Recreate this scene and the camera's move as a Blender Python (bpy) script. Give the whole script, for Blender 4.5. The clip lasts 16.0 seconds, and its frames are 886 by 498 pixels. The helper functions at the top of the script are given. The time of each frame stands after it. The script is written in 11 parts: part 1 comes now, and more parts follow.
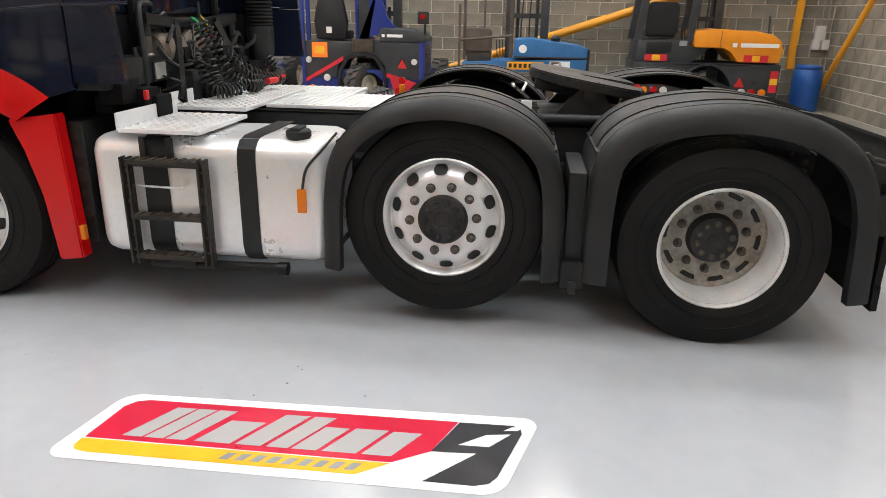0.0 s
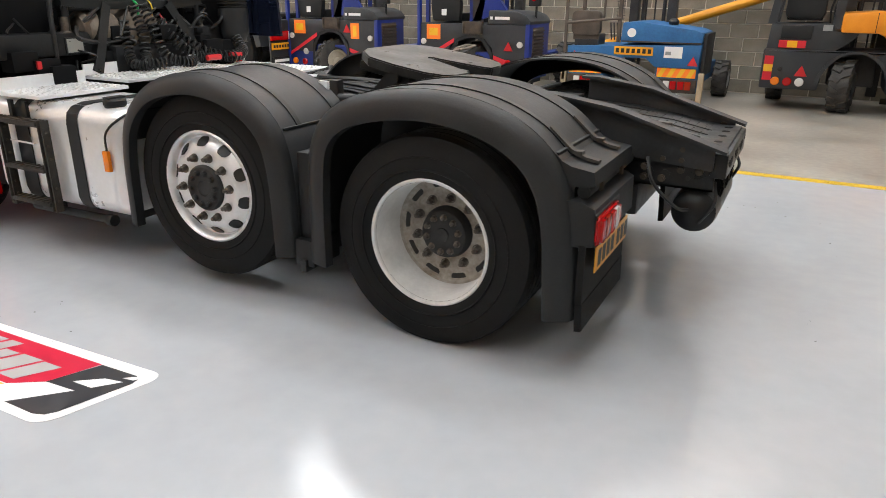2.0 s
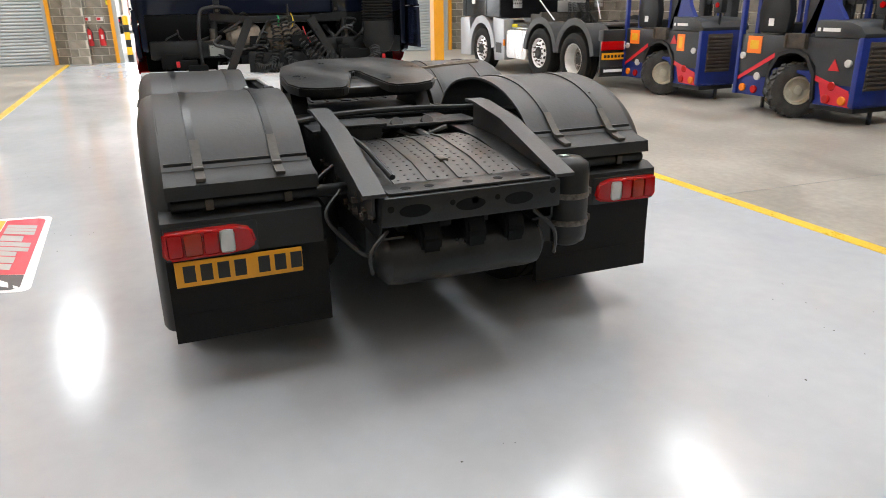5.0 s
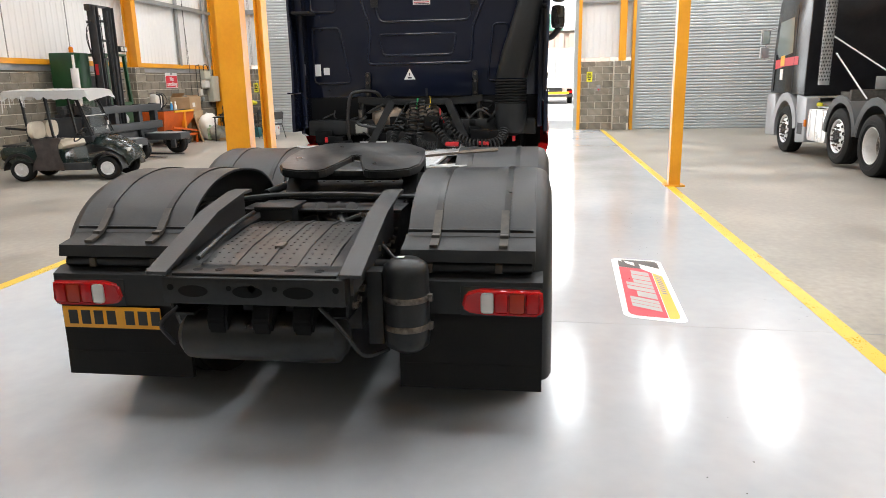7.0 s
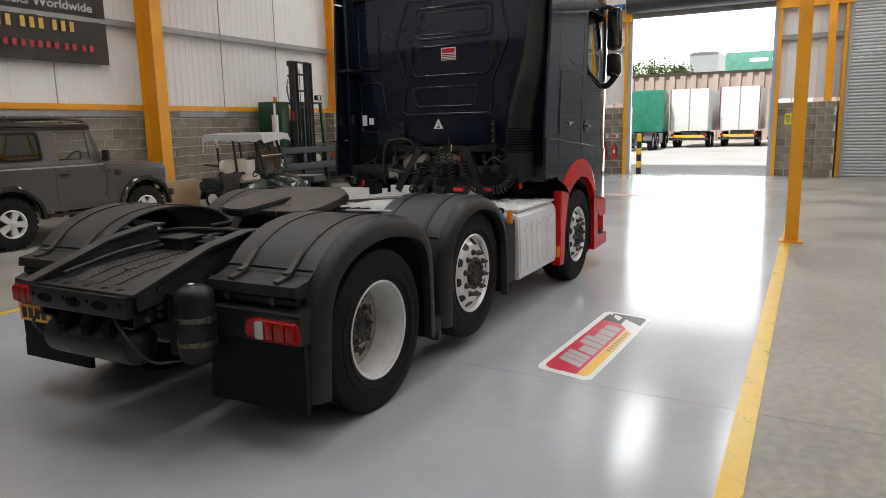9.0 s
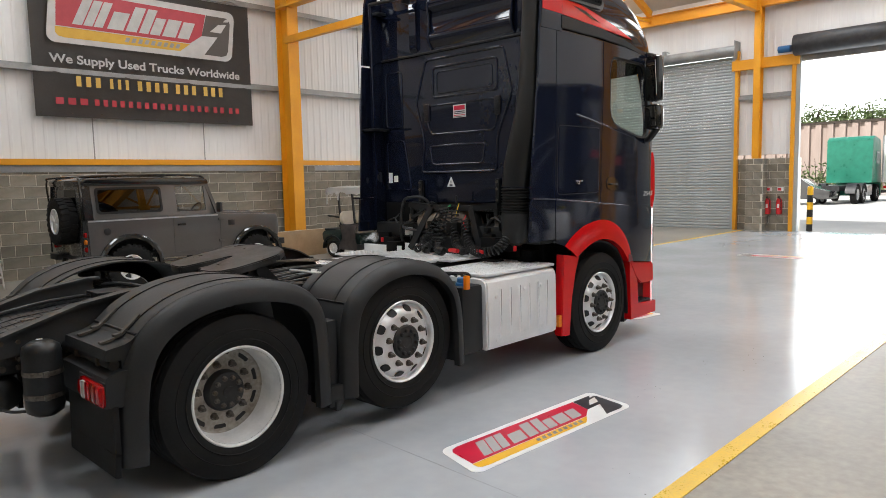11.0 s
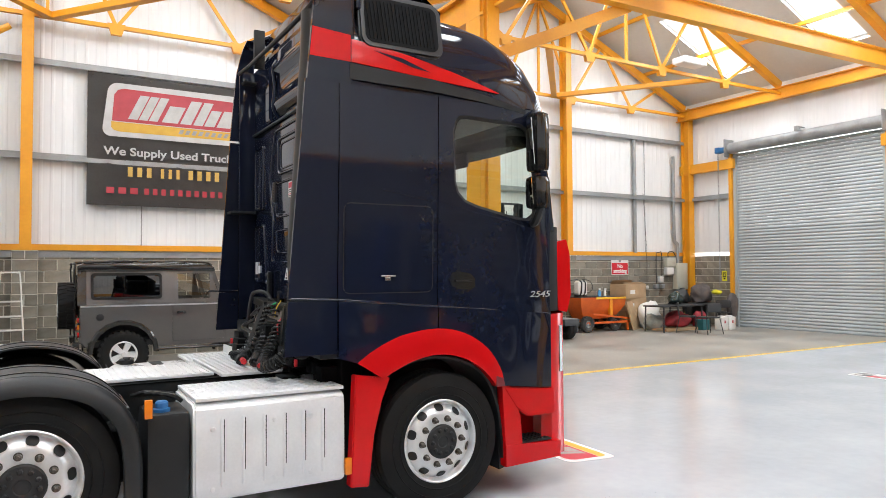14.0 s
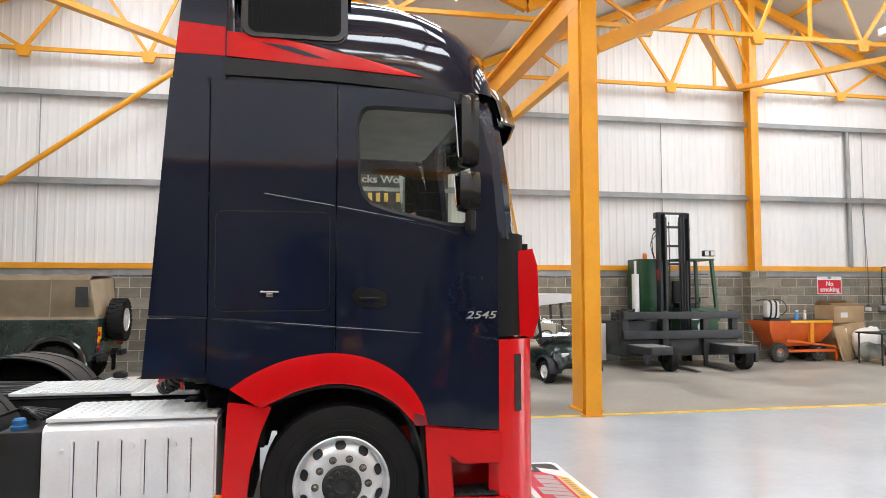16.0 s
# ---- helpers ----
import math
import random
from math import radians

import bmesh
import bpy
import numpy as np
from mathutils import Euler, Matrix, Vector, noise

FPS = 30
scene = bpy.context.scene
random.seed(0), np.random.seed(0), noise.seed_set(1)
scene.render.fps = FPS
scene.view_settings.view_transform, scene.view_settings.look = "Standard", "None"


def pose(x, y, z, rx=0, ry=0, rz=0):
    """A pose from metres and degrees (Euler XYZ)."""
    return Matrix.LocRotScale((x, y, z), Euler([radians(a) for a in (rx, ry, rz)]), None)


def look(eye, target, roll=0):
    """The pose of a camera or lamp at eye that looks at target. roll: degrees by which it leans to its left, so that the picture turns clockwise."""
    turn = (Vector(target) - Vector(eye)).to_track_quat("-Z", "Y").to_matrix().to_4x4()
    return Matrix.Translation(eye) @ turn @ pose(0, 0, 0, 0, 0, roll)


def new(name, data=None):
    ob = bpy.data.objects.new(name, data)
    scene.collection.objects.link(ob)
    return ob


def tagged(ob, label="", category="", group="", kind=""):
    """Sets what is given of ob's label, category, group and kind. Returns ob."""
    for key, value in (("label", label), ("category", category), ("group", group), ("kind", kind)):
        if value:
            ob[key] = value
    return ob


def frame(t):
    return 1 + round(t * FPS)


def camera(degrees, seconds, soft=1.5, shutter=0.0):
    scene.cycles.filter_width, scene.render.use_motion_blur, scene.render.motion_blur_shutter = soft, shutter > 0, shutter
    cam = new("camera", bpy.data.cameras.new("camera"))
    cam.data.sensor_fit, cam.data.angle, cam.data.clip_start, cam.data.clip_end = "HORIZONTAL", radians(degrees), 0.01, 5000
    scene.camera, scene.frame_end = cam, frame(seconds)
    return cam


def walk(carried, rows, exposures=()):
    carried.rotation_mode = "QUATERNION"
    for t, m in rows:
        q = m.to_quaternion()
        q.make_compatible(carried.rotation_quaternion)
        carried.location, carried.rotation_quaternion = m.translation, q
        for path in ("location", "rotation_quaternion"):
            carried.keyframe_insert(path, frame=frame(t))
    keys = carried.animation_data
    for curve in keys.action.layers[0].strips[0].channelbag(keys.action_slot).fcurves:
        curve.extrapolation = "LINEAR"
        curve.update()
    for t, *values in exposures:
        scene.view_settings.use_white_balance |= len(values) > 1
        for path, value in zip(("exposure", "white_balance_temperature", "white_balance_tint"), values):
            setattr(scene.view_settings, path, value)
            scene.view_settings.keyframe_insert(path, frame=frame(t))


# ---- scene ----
# ---- camera ----
cam = camera(65.2, 16.0, soft=0.5, shutter=0.15)
PATH = [
    (0, (-0.967, -4.487, 1.549), (-1.185, -2.605, 0.906), 1.0),
    (0.5, (-0.352, -4.405, 1.568), (-0.814, -2.575, 0.905), 0.7),
    (1, (0.236, -4.231, 1.584), (-0.404, -2.462, 0.904), 0.6),
    (1.5, (0.864, -4.062, 1.574), (0.101, -2.344, 0.89), 0.5),
    (2, (1.43, -3.805, 1.571), (0.566, -2.14, 0.878), 0.5),
    (2.5, (1.989, -3.499, 1.57), (1.027, -1.89, 0.874), 0.5),
    (3, (2.457, -3.166, 1.564), (1.341, -1.659, 0.868), 0.3),
    (3.5, (2.851, -2.712, 1.568), (1.567, -1.35, 0.863), 0.1),
    (4, (3.193, -2.219, 1.566), (1.739, -1.048, 0.85), -0.2),
    (6.5, (3.78, 0.564, 1.66), (1.849, 0.507, 1.145), -0.9),
    (7, (3.77, 1.156, 1.663), (1.845, 0.884, 1.192), -1.1),
    (7.5, (3.743, 1.759, 1.67), (1.844, 1.312, 1.228), -1.2),
    (8, (3.647, 2.328, 1.708), (1.781, 1.733, 1.306), -1.2),
    (8.5, (3.6, 2.922, 1.727), (1.789, 2.157, 1.36), -1.3),
    (9, (3.414, 3.417, 1.711), (1.674, 2.495, 1.362), -1.2),
    (11.5, (1.548, 5.101, 1.765), (0.191, 3.638, 1.623), -1.0),
    (12, (0.996, 5.289, 1.761), (-0.301, 3.768, 1.685), -0.8),
    (12.5, (0.393, 5.39, 1.745), (-0.852, 3.825, 1.71), -0.7),
    (13, (-0.219, 5.491, 1.75), (-1.429, 3.898, 1.767), -0.5),
    (13.5, (-0.821, 5.585, 1.738), (-1.961, 3.942, 1.783), -0.4),
    (14, (-1.409, 5.646, 1.754), (-2.419, 3.921, 1.818), -0.3),
    (14.5, (-2.037, 5.721, 1.759), (-2.864, 3.901, 1.843), -0.4),
    (15, (-2.63, 5.726, 1.755), (-3.3, 3.845, 1.857), -0.1),
    (15.5, (-3.263, 5.752, 1.751), (-3.787, 3.825, 1.867), -0.1),
    (16, (-3.798, 5.688, 1.73), (-4.171, 3.726, 1.849), -0.1),
]
walk(cam, [(t, look(eye, target, roll)) for t, eye, target, roll in PATH],
     ((0, 0.0, 6500, 10), (6.5, 0.0, 6500, 10), (7.5, -0.15, 6500, 10), (8.15, -0.50, 6500, 10), (9.0, -1.02, 6500, 10), (10.0, -1.0, 6450, 10),
      (11.5, -0.42, 6400, 10), (12.5, -0.09, 6320, 10), (14.0, -0.09, 6240, 10), (16, -0.12, 6240, 10)))

ROOF_POWER, DOOR_POWER = 188.0, 330.0
# ---- world, sun and daylight ----
world = bpy.data.worlds.new("overcast_sky")
scene.world = world
world.use_nodes = True
_wn = world.node_tree.nodes
_bg = _wn["Background"]
_sky = _wn.new("ShaderNodeTexSky")
_sky.sky_type, _sky.sun_disc = "NISHITA", False
_sky.sun_elevation, _sky.sun_rotation = radians(50), radians(112)
_sky.air_density, _sky.dust_density = 1.6, 4.0
world.node_tree.links.new(_sky.outputs[0], _bg.inputs[0])
_bg.inputs[1].default_value = 0.15
_sun = new("sun", bpy.data.lights.new("sun", "SUN"))
_sun.data.energy, _sun.data.angle, _sun.data.color = 9.0, radians(4), (1.0, 0.98, 0.95)
_sun.matrix_world = look((75, -30, 96), (0, 0, 0))


def sky_lamp(name, m, sx, sy, power, color=(0.925, 0.97, 1.0)):
    """Daylight that comes in through one opening."""
    lamp = bpy.data.lights.new(name, "AREA")
    lamp.shape, lamp.size, lamp.size_y, lamp.energy, lamp.color = "RECTANGLE", sx, sy, power, color
    ob = new(name, lamp)
    ob.matrix_world = m
    return ob


# ---- materials ----
def principled(name, color, rough=0.5, metal=0.0, **more):
    m = bpy.data.materials.new(name)
    m.use_nodes = True
    b = m.node_tree.nodes["Principled BSDF"]
    b.inputs["Base Color"].default_value = (*color, 1)
    b.inputs["Roughness"].default_value = rough
    b.inputs["Metallic"].default_value = metal
    for key, value in more.items():
        b.inputs[key.replace("_", " ")].default_value = value
    return m


def textured(name, dark, light, rough=(0.4, 0.6), metal=0.0, scale=3.0, fine=40.0, bump=0.0, low=0.35, high=0.7, fine_mix=0.25,
             stretch=(1, 1, 1), bump_scale=0.0, vary=0.0, **more):
    """Colour between two tones at a coarse and a fine scale, with matching gloss and relief."""
    m = principled(name, light, rough[1], metal, **more)
    nt = m.node_tree
    n, ln, b = nt.nodes, nt.links, nt.nodes["Principled BSDF"]
    tc = n.new("ShaderNodeTexCoord")
    mp = n.new("ShaderNodeMapping")
    mp.inputs["Scale"].default_value = stretch
    ln.new(tc.outputs["Object"], mp.inputs[0])
    big, small = n.new("ShaderNodeTexNoise"), n.new("ShaderNodeTexNoise")
    for tex, s, d in ((big, scale, 5.0), (small, fine, 4.0)):
        tex.inputs["Scale"].default_value, tex.inputs["Detail"].default_value = s, d
        ln.new(mp.outputs[0], tex.inputs["Vector"])
    mix = n.new("ShaderNodeMix")
    mix.data_type = "FLOAT"
    mix.inputs[0].default_value = fine_mix
    ln.new(big.outputs["Fac"], mix.inputs[2])
    ln.new(small.outputs["Fac"], mix.inputs[3])
    span = n.new("ShaderNodeMapRange")
    span.inputs["From Min"].default_value, span.inputs["From Max"].default_value = low, high
    ln.new(mix.outputs[0], span.inputs["Value"])
    tone = n.new("ShaderNodeMix")
    tone.data_type = "RGBA"
    tone.inputs[6].default_value, tone.inputs[7].default_value = (*dark, 1), (*light, 1)
    ln.new(span.outputs[0], tone.inputs[0])
    out = tone.outputs[2]
    if vary:
        info = n.new("ShaderNodeObjectInfo")
        hsv = n.new("ShaderNodeHueSaturation")
        vr = n.new("ShaderNodeMapRange")
        vr.inputs["To Min"].default_value, vr.inputs["To Max"].default_value = 1 - vary, 1 + vary
        isl = n.new("ShaderNodeNewGeometry")
        add = n.new("ShaderNodeMath")
        add.operation = "ADD"
        fr = n.new("ShaderNodeMath")
        fr.operation = "FRACT"
        ln.new(info.outputs["Random"], add.inputs[0])
        ln.new(isl.outputs["Random Per Island"], add.inputs[1])
        ln.new(add.outputs[0], fr.inputs[0])
        ln.new(fr.outputs[0], vr.inputs["Value"])
        ln.new(vr.outputs[0], hsv.inputs["Value"])
        ln.new(out, hsv.inputs["Color"])
        out = hsv.outputs[0]
    ln.new(out, b.inputs["Base Color"])
    rr = n.new("ShaderNodeMapRange")
    rr.inputs["To Min"].default_value, rr.inputs["To Max"].default_value = rough
    ln.new(mix.outputs[0], rr.inputs["Value"])
    rr.inputs["From Min"].default_value, rr.inputs["From Max"].default_value = 0.3, 0.7
    ln.new(rr.outputs[0], b.inputs["Roughness"])
    if bump:
        bp = n.new("ShaderNodeBump")
        bp.inputs["Strength"].default_value, bp.inputs["Distance"].default_value = bump, 0.01
        src = small
        if bump_scale:
            src = n.new("ShaderNodeTexNoise")
            src.inputs["Scale"].default_value, src.inputs["Detail"].default_value = bump_scale, 3.0
            ln.new(mp.outputs[0], src.inputs["Vector"])
        ln.new(src.outputs["Fac"], bp.inputs["Height"])
        ln.new(bp.outputs[0], b.inputs["Normal"])
    return m


def frosted(name, tint):
    """A milky sheet that lets light through scattered."""
    m = bpy.data.materials.new(name)
    m.use_nodes = True
    n, ln = m.node_tree.nodes, m.node_tree.links
    n.remove(n["Principled BSDF"])
    tr, df, mx = n.new("ShaderNodeBsdfTranslucent"), n.new("ShaderNodeBsdfDiffuse"), n.new("ShaderNodeMixShader")
    tr.inputs[0].default_value, df.inputs[0].default_value, mx.inputs[0].default_value = (*tint, 1), (*tint, 1), 0.6
    ln.new(tr.outputs[0], mx.inputs[1])
    ln.new(df.outputs[0], mx.inputs[2])
    ln.new(mx.outputs[0], n["Material Output"].inputs[0])
    return m


M = {}
M["epoxy"] = textured("epoxy_floor_paint", (0.385, 0.405, 0.427), (0.460, 0.480, 0.503), (0.12, 0.205), scale=0.8, fine=9, bump=0.03, bump_scale=2.5)
M["concrete"] = textured("concrete_floor", (0.195, 0.180, 0.154), (0.340, 0.316, 0.275), (0.32, 0.6), scale=0.9, fine=14, bump=0.08, fine_mix=0.4, low=0.38, high=0.62)
M["yellow_line"] = textured("yellow_line_paint", (0.62, 0.40, 0.03), (0.80, 0.52, 0.03), (0.2, 0.45), scale=5, fine=60, fine_mix=0.5)
M["block"] = textured("concrete_block", (0.165, 0.147, 0.114), (0.285, 0.258, 0.21), (0.8, 0.95), scale=4, fine=90, bump=0.5, vary=0.22)
M["mortar"] = textured("mortar", (0.54, 0.50, 0.42), (0.68, 0.64, 0.55), (0.85, 0.95), scale=3, fine=60)
M["cladding"] = textured("white_wall_cladding", (0.70, 0.71, 0.71), (0.80, 0.81, 0.81), (0.4, 0.55), scale=0.9, fine=10, stretch=(1, 1, 0.25))
M["roof_liner"] = textured("roof_liner_sheet", (0.55, 0.55, 0.525), (0.66, 0.66, 0.635), (0.5, 0.65), scale=0.6, fine=10)
M["orange_steel"] = textured("orange_painted_steel", (0.68, 0.285, 0.011), (0.81, 0.37, 0.015), (0.32, 0.5), scale=1.5, fine=20)
M["rail_grey"] = textured("galvanised_rail", (0.25, 0.26, 0.26), (0.38, 0.39, 0.39), (0.4, 0.6), 0.4, scale=3, fine=30)
M["shutter"] = textured("shutter_steel", (0.33, 0.365, 0.375), (0.42, 0.455, 0.465), (0.4, 0.55), 0.1, scale=0.7, fine=20)
M["dark_steel"] = textured("dark_steel", (0.02, 0.02, 0.022), (0.05, 0.05, 0.052), (0.4, 0.65), 0.2, scale=6, fine=50)
M["chassis"] = textured("chassis_black_paint", (0.005, 0.0053, 0.0056), (0.018, 0.0185, 0.0195), (0.35, 0.65), 0.0, scale=6, fine=60, bump=0.1, Specular_IOR_Level=0.35)
M["plastic"] = textured("black_plastic", (0.009, 0.0095, 0.010), (0.021, 0.022, 0.0235), (0.42, 0.6), scale=4, fine=120, bump=0.06, Specular_IOR_Level=0.35)
M["dust_plastic"] = textured("dusty_black_plastic", (0.015, 0.0156, 0.0164), (0.038, 0.039, 0.041), (0.40, 0.62), scale=3, fine=60, bump=0.06, Specular_IOR_Level=0.48)
M["rubber"] = textured("tyre_rubber", (0.006, 0.006, 0.0062), (0.016, 0.0152, 0.0148), (0.6, 0.8), scale=5, fine=80, bump=0.1, Specular_IOR_Level=0.2)
M["hose"] = principled("hose_rubber", (0.012, 0.012, 0.012), 0.45)
M["navy"] = textured("navy_paint", (0.0080, 0.0108, 0.0230), (0.0094, 0.0128, 0.0272), (0.045, 0.06), scale=1.2, fine=30, Specular_IOR_Level=0.5)
M["red"] = textured("red_paint", (0.56, 0.004, 0.006), (0.64, 0.006, 0.009), (0.12, 0.22), scale=2, fine=30, Specular_IOR_Level=0.4)
M["alu"] = textured("aluminium_tank", (0.76, 0.77, 0.78), (0.88, 0.89, 0.90), (0.24, 0.36), 0.5, scale=2.5, fine=40, bump=0.01)
M["alu_dull"] = textured("aluminium_plate", (0.72, 0.73, 0.74), (0.86, 0.87, 0.88), (0.35, 0.5), 0.2, scale=4, fine=60)
M["rim"] = textured("polished_wheel_alloy", (0.70, 0.71, 0.72), (0.86, 0.87, 0.88), (0.26, 0.38), 0.45, scale=8, fine=60)
M["rim_white"] = textured("silver_painted_wheel", (0.62, 0.62, 0.61), (0.82, 0.82, 0.81), (0.3, 0.5), 0.1, scale=8, fine=50)
M["hub"] = textured("dusty_hub_grey", (0.012, 0.012, 0.013), (0.045, 0.043, 0.042), (0.5, 0.7), 0.2, scale=10, fine=60)
M["nut"] = textured("dull_steel_nut", (0.06, 0.05, 0.042), (0.20, 0.175, 0.15), (0.35, 0.5), 0.7, scale=30, fine=90)
M["rust"] = textured("rusty_steel", (0.03, 0.024, 0.019), (0.10, 0.075, 0.055), (0.6, 0.8), 0.2, scale=12, fine=80, bump=0.2)
M["grease"] = textured("greasy_steel_plate", (0.016, 0.016, 0.0165), (0.070, 0.068, 0.065), (0.26, 0.5), 0.2, scale=4, fine=40, bump=0.15, bump_scale=18, low=0.38, high=0.72)
M["tan_engine"] = textured("gearbox_alloy", (0.13, 0.10, 0.075), (0.28, 0.235, 0.19), (0.5, 0.7), 0.4, scale=8, fine=50, bump=0.2)
M["lens_red"] = principled("red_lamp_lens", (0.40, 0.003, 0.004), 0.08)
M["lens_orange"] = principled("amber_lamp_lens", (0.75, 0.20, 0.01), 0.2)
M["lens_amber"] = principled("dark_amber_lens", (0.34, 0.022, 0.006), 0.12)
M["lens_white"] = principled("clear_lamp_lens", (0.58, 0.57, 0.55), 0.15)
M["orange_fluo"] = principled("fluorescent_orange", (0.95, 0.22, 0.02), 0.5)
M["plate_yellow"] = principled("plate_yellow", (0.74, 0.33, 0.008), 0.35)
M["black"] = principled("black_print", (0.01, 0.01, 0.01), 0.5)
M["white"] = textured("white_print", (0.74, 0.74, 0.73), (0.82, 0.82, 0.81), (0.3, 0.45), scale=6, fine=60)
M["silver_print"] = principled("silver_print", (0.40, 0.40, 0.39), 0.35)
M["decal_red"] = textured("decal_red", (0.55, 0.012, 0.04), (0.66, 0.02, 0.06), (0.25, 0.4), scale=6, fine=60)
M["decal_yellow"] = textured("decal_yellow", (0.80, 0.42, 0.015), (0.88, 0.52, 0.03), (0.25, 0.4), scale=6, fine=60)
M["decal_dark"] = textured("decal_dark", (0.025, 0.025, 0.028), (0.045, 0.045, 0.05), (0.3, 0.45), scale=6, fine=60)
# base tone raised: the sheen's grey wash is put into the vinyl colour
M["banner"] = textured("banner_vinyl", (0.075, 0.068, 0.063), (0.105, 0.096, 0.089), (0.35, 0.5), scale=1.5, fine=25)
M["text_white"] = principled("text_white", (0.8, 0.8, 0.8), 0.5)
M["text_yellow"] = principled("text_yellow", (0.60, 0.38, 0.09), 0.5)
M["text_red"] = principled("text_red", (0.40, 0.035, 0.05), 0.5)
M["chrome"] = principled("chrome", (0.8, 0.8, 0.8), 0.08, 1.0)
M["lr_grey"] = textured("warm_grey_car_paint", (0.082, 0.079, 0.077), (0.096, 0.093, 0.091), (0.16, 0.24), 0.15, scale=2, fine=30, Coat_Weight=0.5)
M["lr_green"] = textured("dark_green_car_paint", (0.012, 0.022, 0.02), (0.02, 0.035, 0.03), (0.2, 0.3), scale=2, fine=30, Coat_Weight=0.5)
M["canvas"] = textured("tan_canvas", (0.30, 0.235, 0.15), (0.43, 0.345, 0.235), (0.85, 0.95), scale=3, fine=120, bump=0.15)
M["car_black"] = principled("gloss_black", (0.012, 0.012, 0.012), 0.12, Coat_Weight=0.5)
M["cream"] = textured("cream_vinyl", (0.60, 0.53, 0.42), (0.72, 0.65, 0.53), (0.5, 0.65), scale=5, fine=50)
M["off_white"] = textured("off_white_plastic", (0.66, 0.64, 0.60), (0.78, 0.76, 0.72), (0.4, 0.6), scale=4, fine=40)
M["forest"] = textured("green_machine_paint", (0.006, 0.045, 0.014), (0.010, 0.075, 0.022), (0.3, 0.5), scale=4, fine=40)
M["machine_grey"] = textured("machine_grey_paint", (0.017, 0.019, 0.022), (0.037, 0.041, 0.046), (0.4, 0.6), scale=4, fine=40)
M["moffett_blue"] = textured("deep_blue_paint", (0.008, 0.022, 0.16), (0.014, 0.035, 0.24), (0.3, 0.5), scale=4, fine=40)
M["old_blue"] = textured("faded_blue_paint", (0.012, 0.09, 0.24), (0.03, 0.16, 0.38), (0.4, 0.65), scale=3, fine=40, fine_mix=0.4)
M["machine_orange"] = textured("orange_machine_paint", (0.72, 0.24, 0.01), (0.85, 0.32, 0.015), (0.3, 0.45), scale=4, fine=40)
M["dump_orange"] = textured("orange_hopper_paint", (0.55, 0.09, 0.01), (0.75, 0.15, 0.015), (0.35, 0.55), scale=4, fine=40, fine_mix=0.4)
M["seat_brown"] = textured("worn_brown_seat", (0.055, 0.042, 0.032), (0.115, 0.09, 0.07), (0.5, 0.75), scale=6, fine=60)
M["drum_blue"] = textured("blue_drum_plastic", (0.01, 0.07, 0.30), (0.02, 0.12, 0.42), (0.35, 0.5), scale=3, fine=30)
M["card"] = textured("cardboard", (0.36, 0.24, 0.13), (0.50, 0.35, 0.21), (0.8, 0.9), scale=3, fine=50)
M["cream_rim"] = textured("cream_wheel_paint", (0.46, 0.42, 0.33), (0.62, 0.57, 0.46), (0.4, 0.6), scale=8, fine=50)
M["truck_silver"] = textured("silver_truck_paint", (0.30, 0.31, 0.33), (0.40, 0.41, 0.43), (0.3, 0.45), 0.25, scale=3, fine=30)
M["truck_black"] = textured("black_truck_paint", (0.010, 0.010, 0.012), (0.016, 0.016, 0.019), (0.12, 0.22), scale=3, fine=30, Specular_IOR_Level=0.25)
M["green_truck"] = textured("green_truck_paint", (0.02, 0.17, 0.11), (0.03, 0.24, 0.16), (0.25, 0.4), scale=3, fine=30)
M["maroon"] = principled("maroon_paint", (0.16, 0.02, 0.03), 0.4)
M["trailer_white"] = textured("white_trailer_side", (0.66, 0.66, 0.65), (0.78, 0.78, 0.77), (0.35, 0.5), scale=2, fine=30)
M["rusty_wall"] = textured("rust_brown_retaining_wall", (0.40, 0.31, 0.265), (0.52, 0.42, 0.37), (0.8, 0.9), scale=1.5, fine=10, stretch=(1, 1, 0.2))
M["yard"] = textured("pale_yard_concrete", (0.52, 0.51, 0.48), (0.64, 0.63, 0.60), (0.8, 0.9), scale=0.4, fine=5)
M["leaf"] = textured("leaves", (0.12, 0.17, 0.06), (0.20, 0.27, 0.11), (0.5, 0.7), scale=6, fine=30)
M["sign_red"] = principled("sign_red", (0.60, 0.015, 0.03), 0.45)
M["sign_yellow"] = principled("sign_yellow", (0.80, 0.75, 0.03), 0.5)
M["green_bright"] = principled("green_connector", (0.02, 0.40, 0.12), 0.45)
M["yellow_bright"] = principled("yellow_hose", (0.75, 0.52, 0.02), 0.5)
M["red_plastic"] = principled("red_plastic", (0.55, 0.015, 0.02), 0.4)
M["cloth_grey"] = textured("grey_brown_cloth", (0.075, 0.062, 0.06), (0.13, 0.11, 0.10), (0.85, 0.95), scale=8, fine=80)
M["lamp_white"] = principled("high_bay_lamp_cover", (0.85, 0.86, 0.85), 0.4)


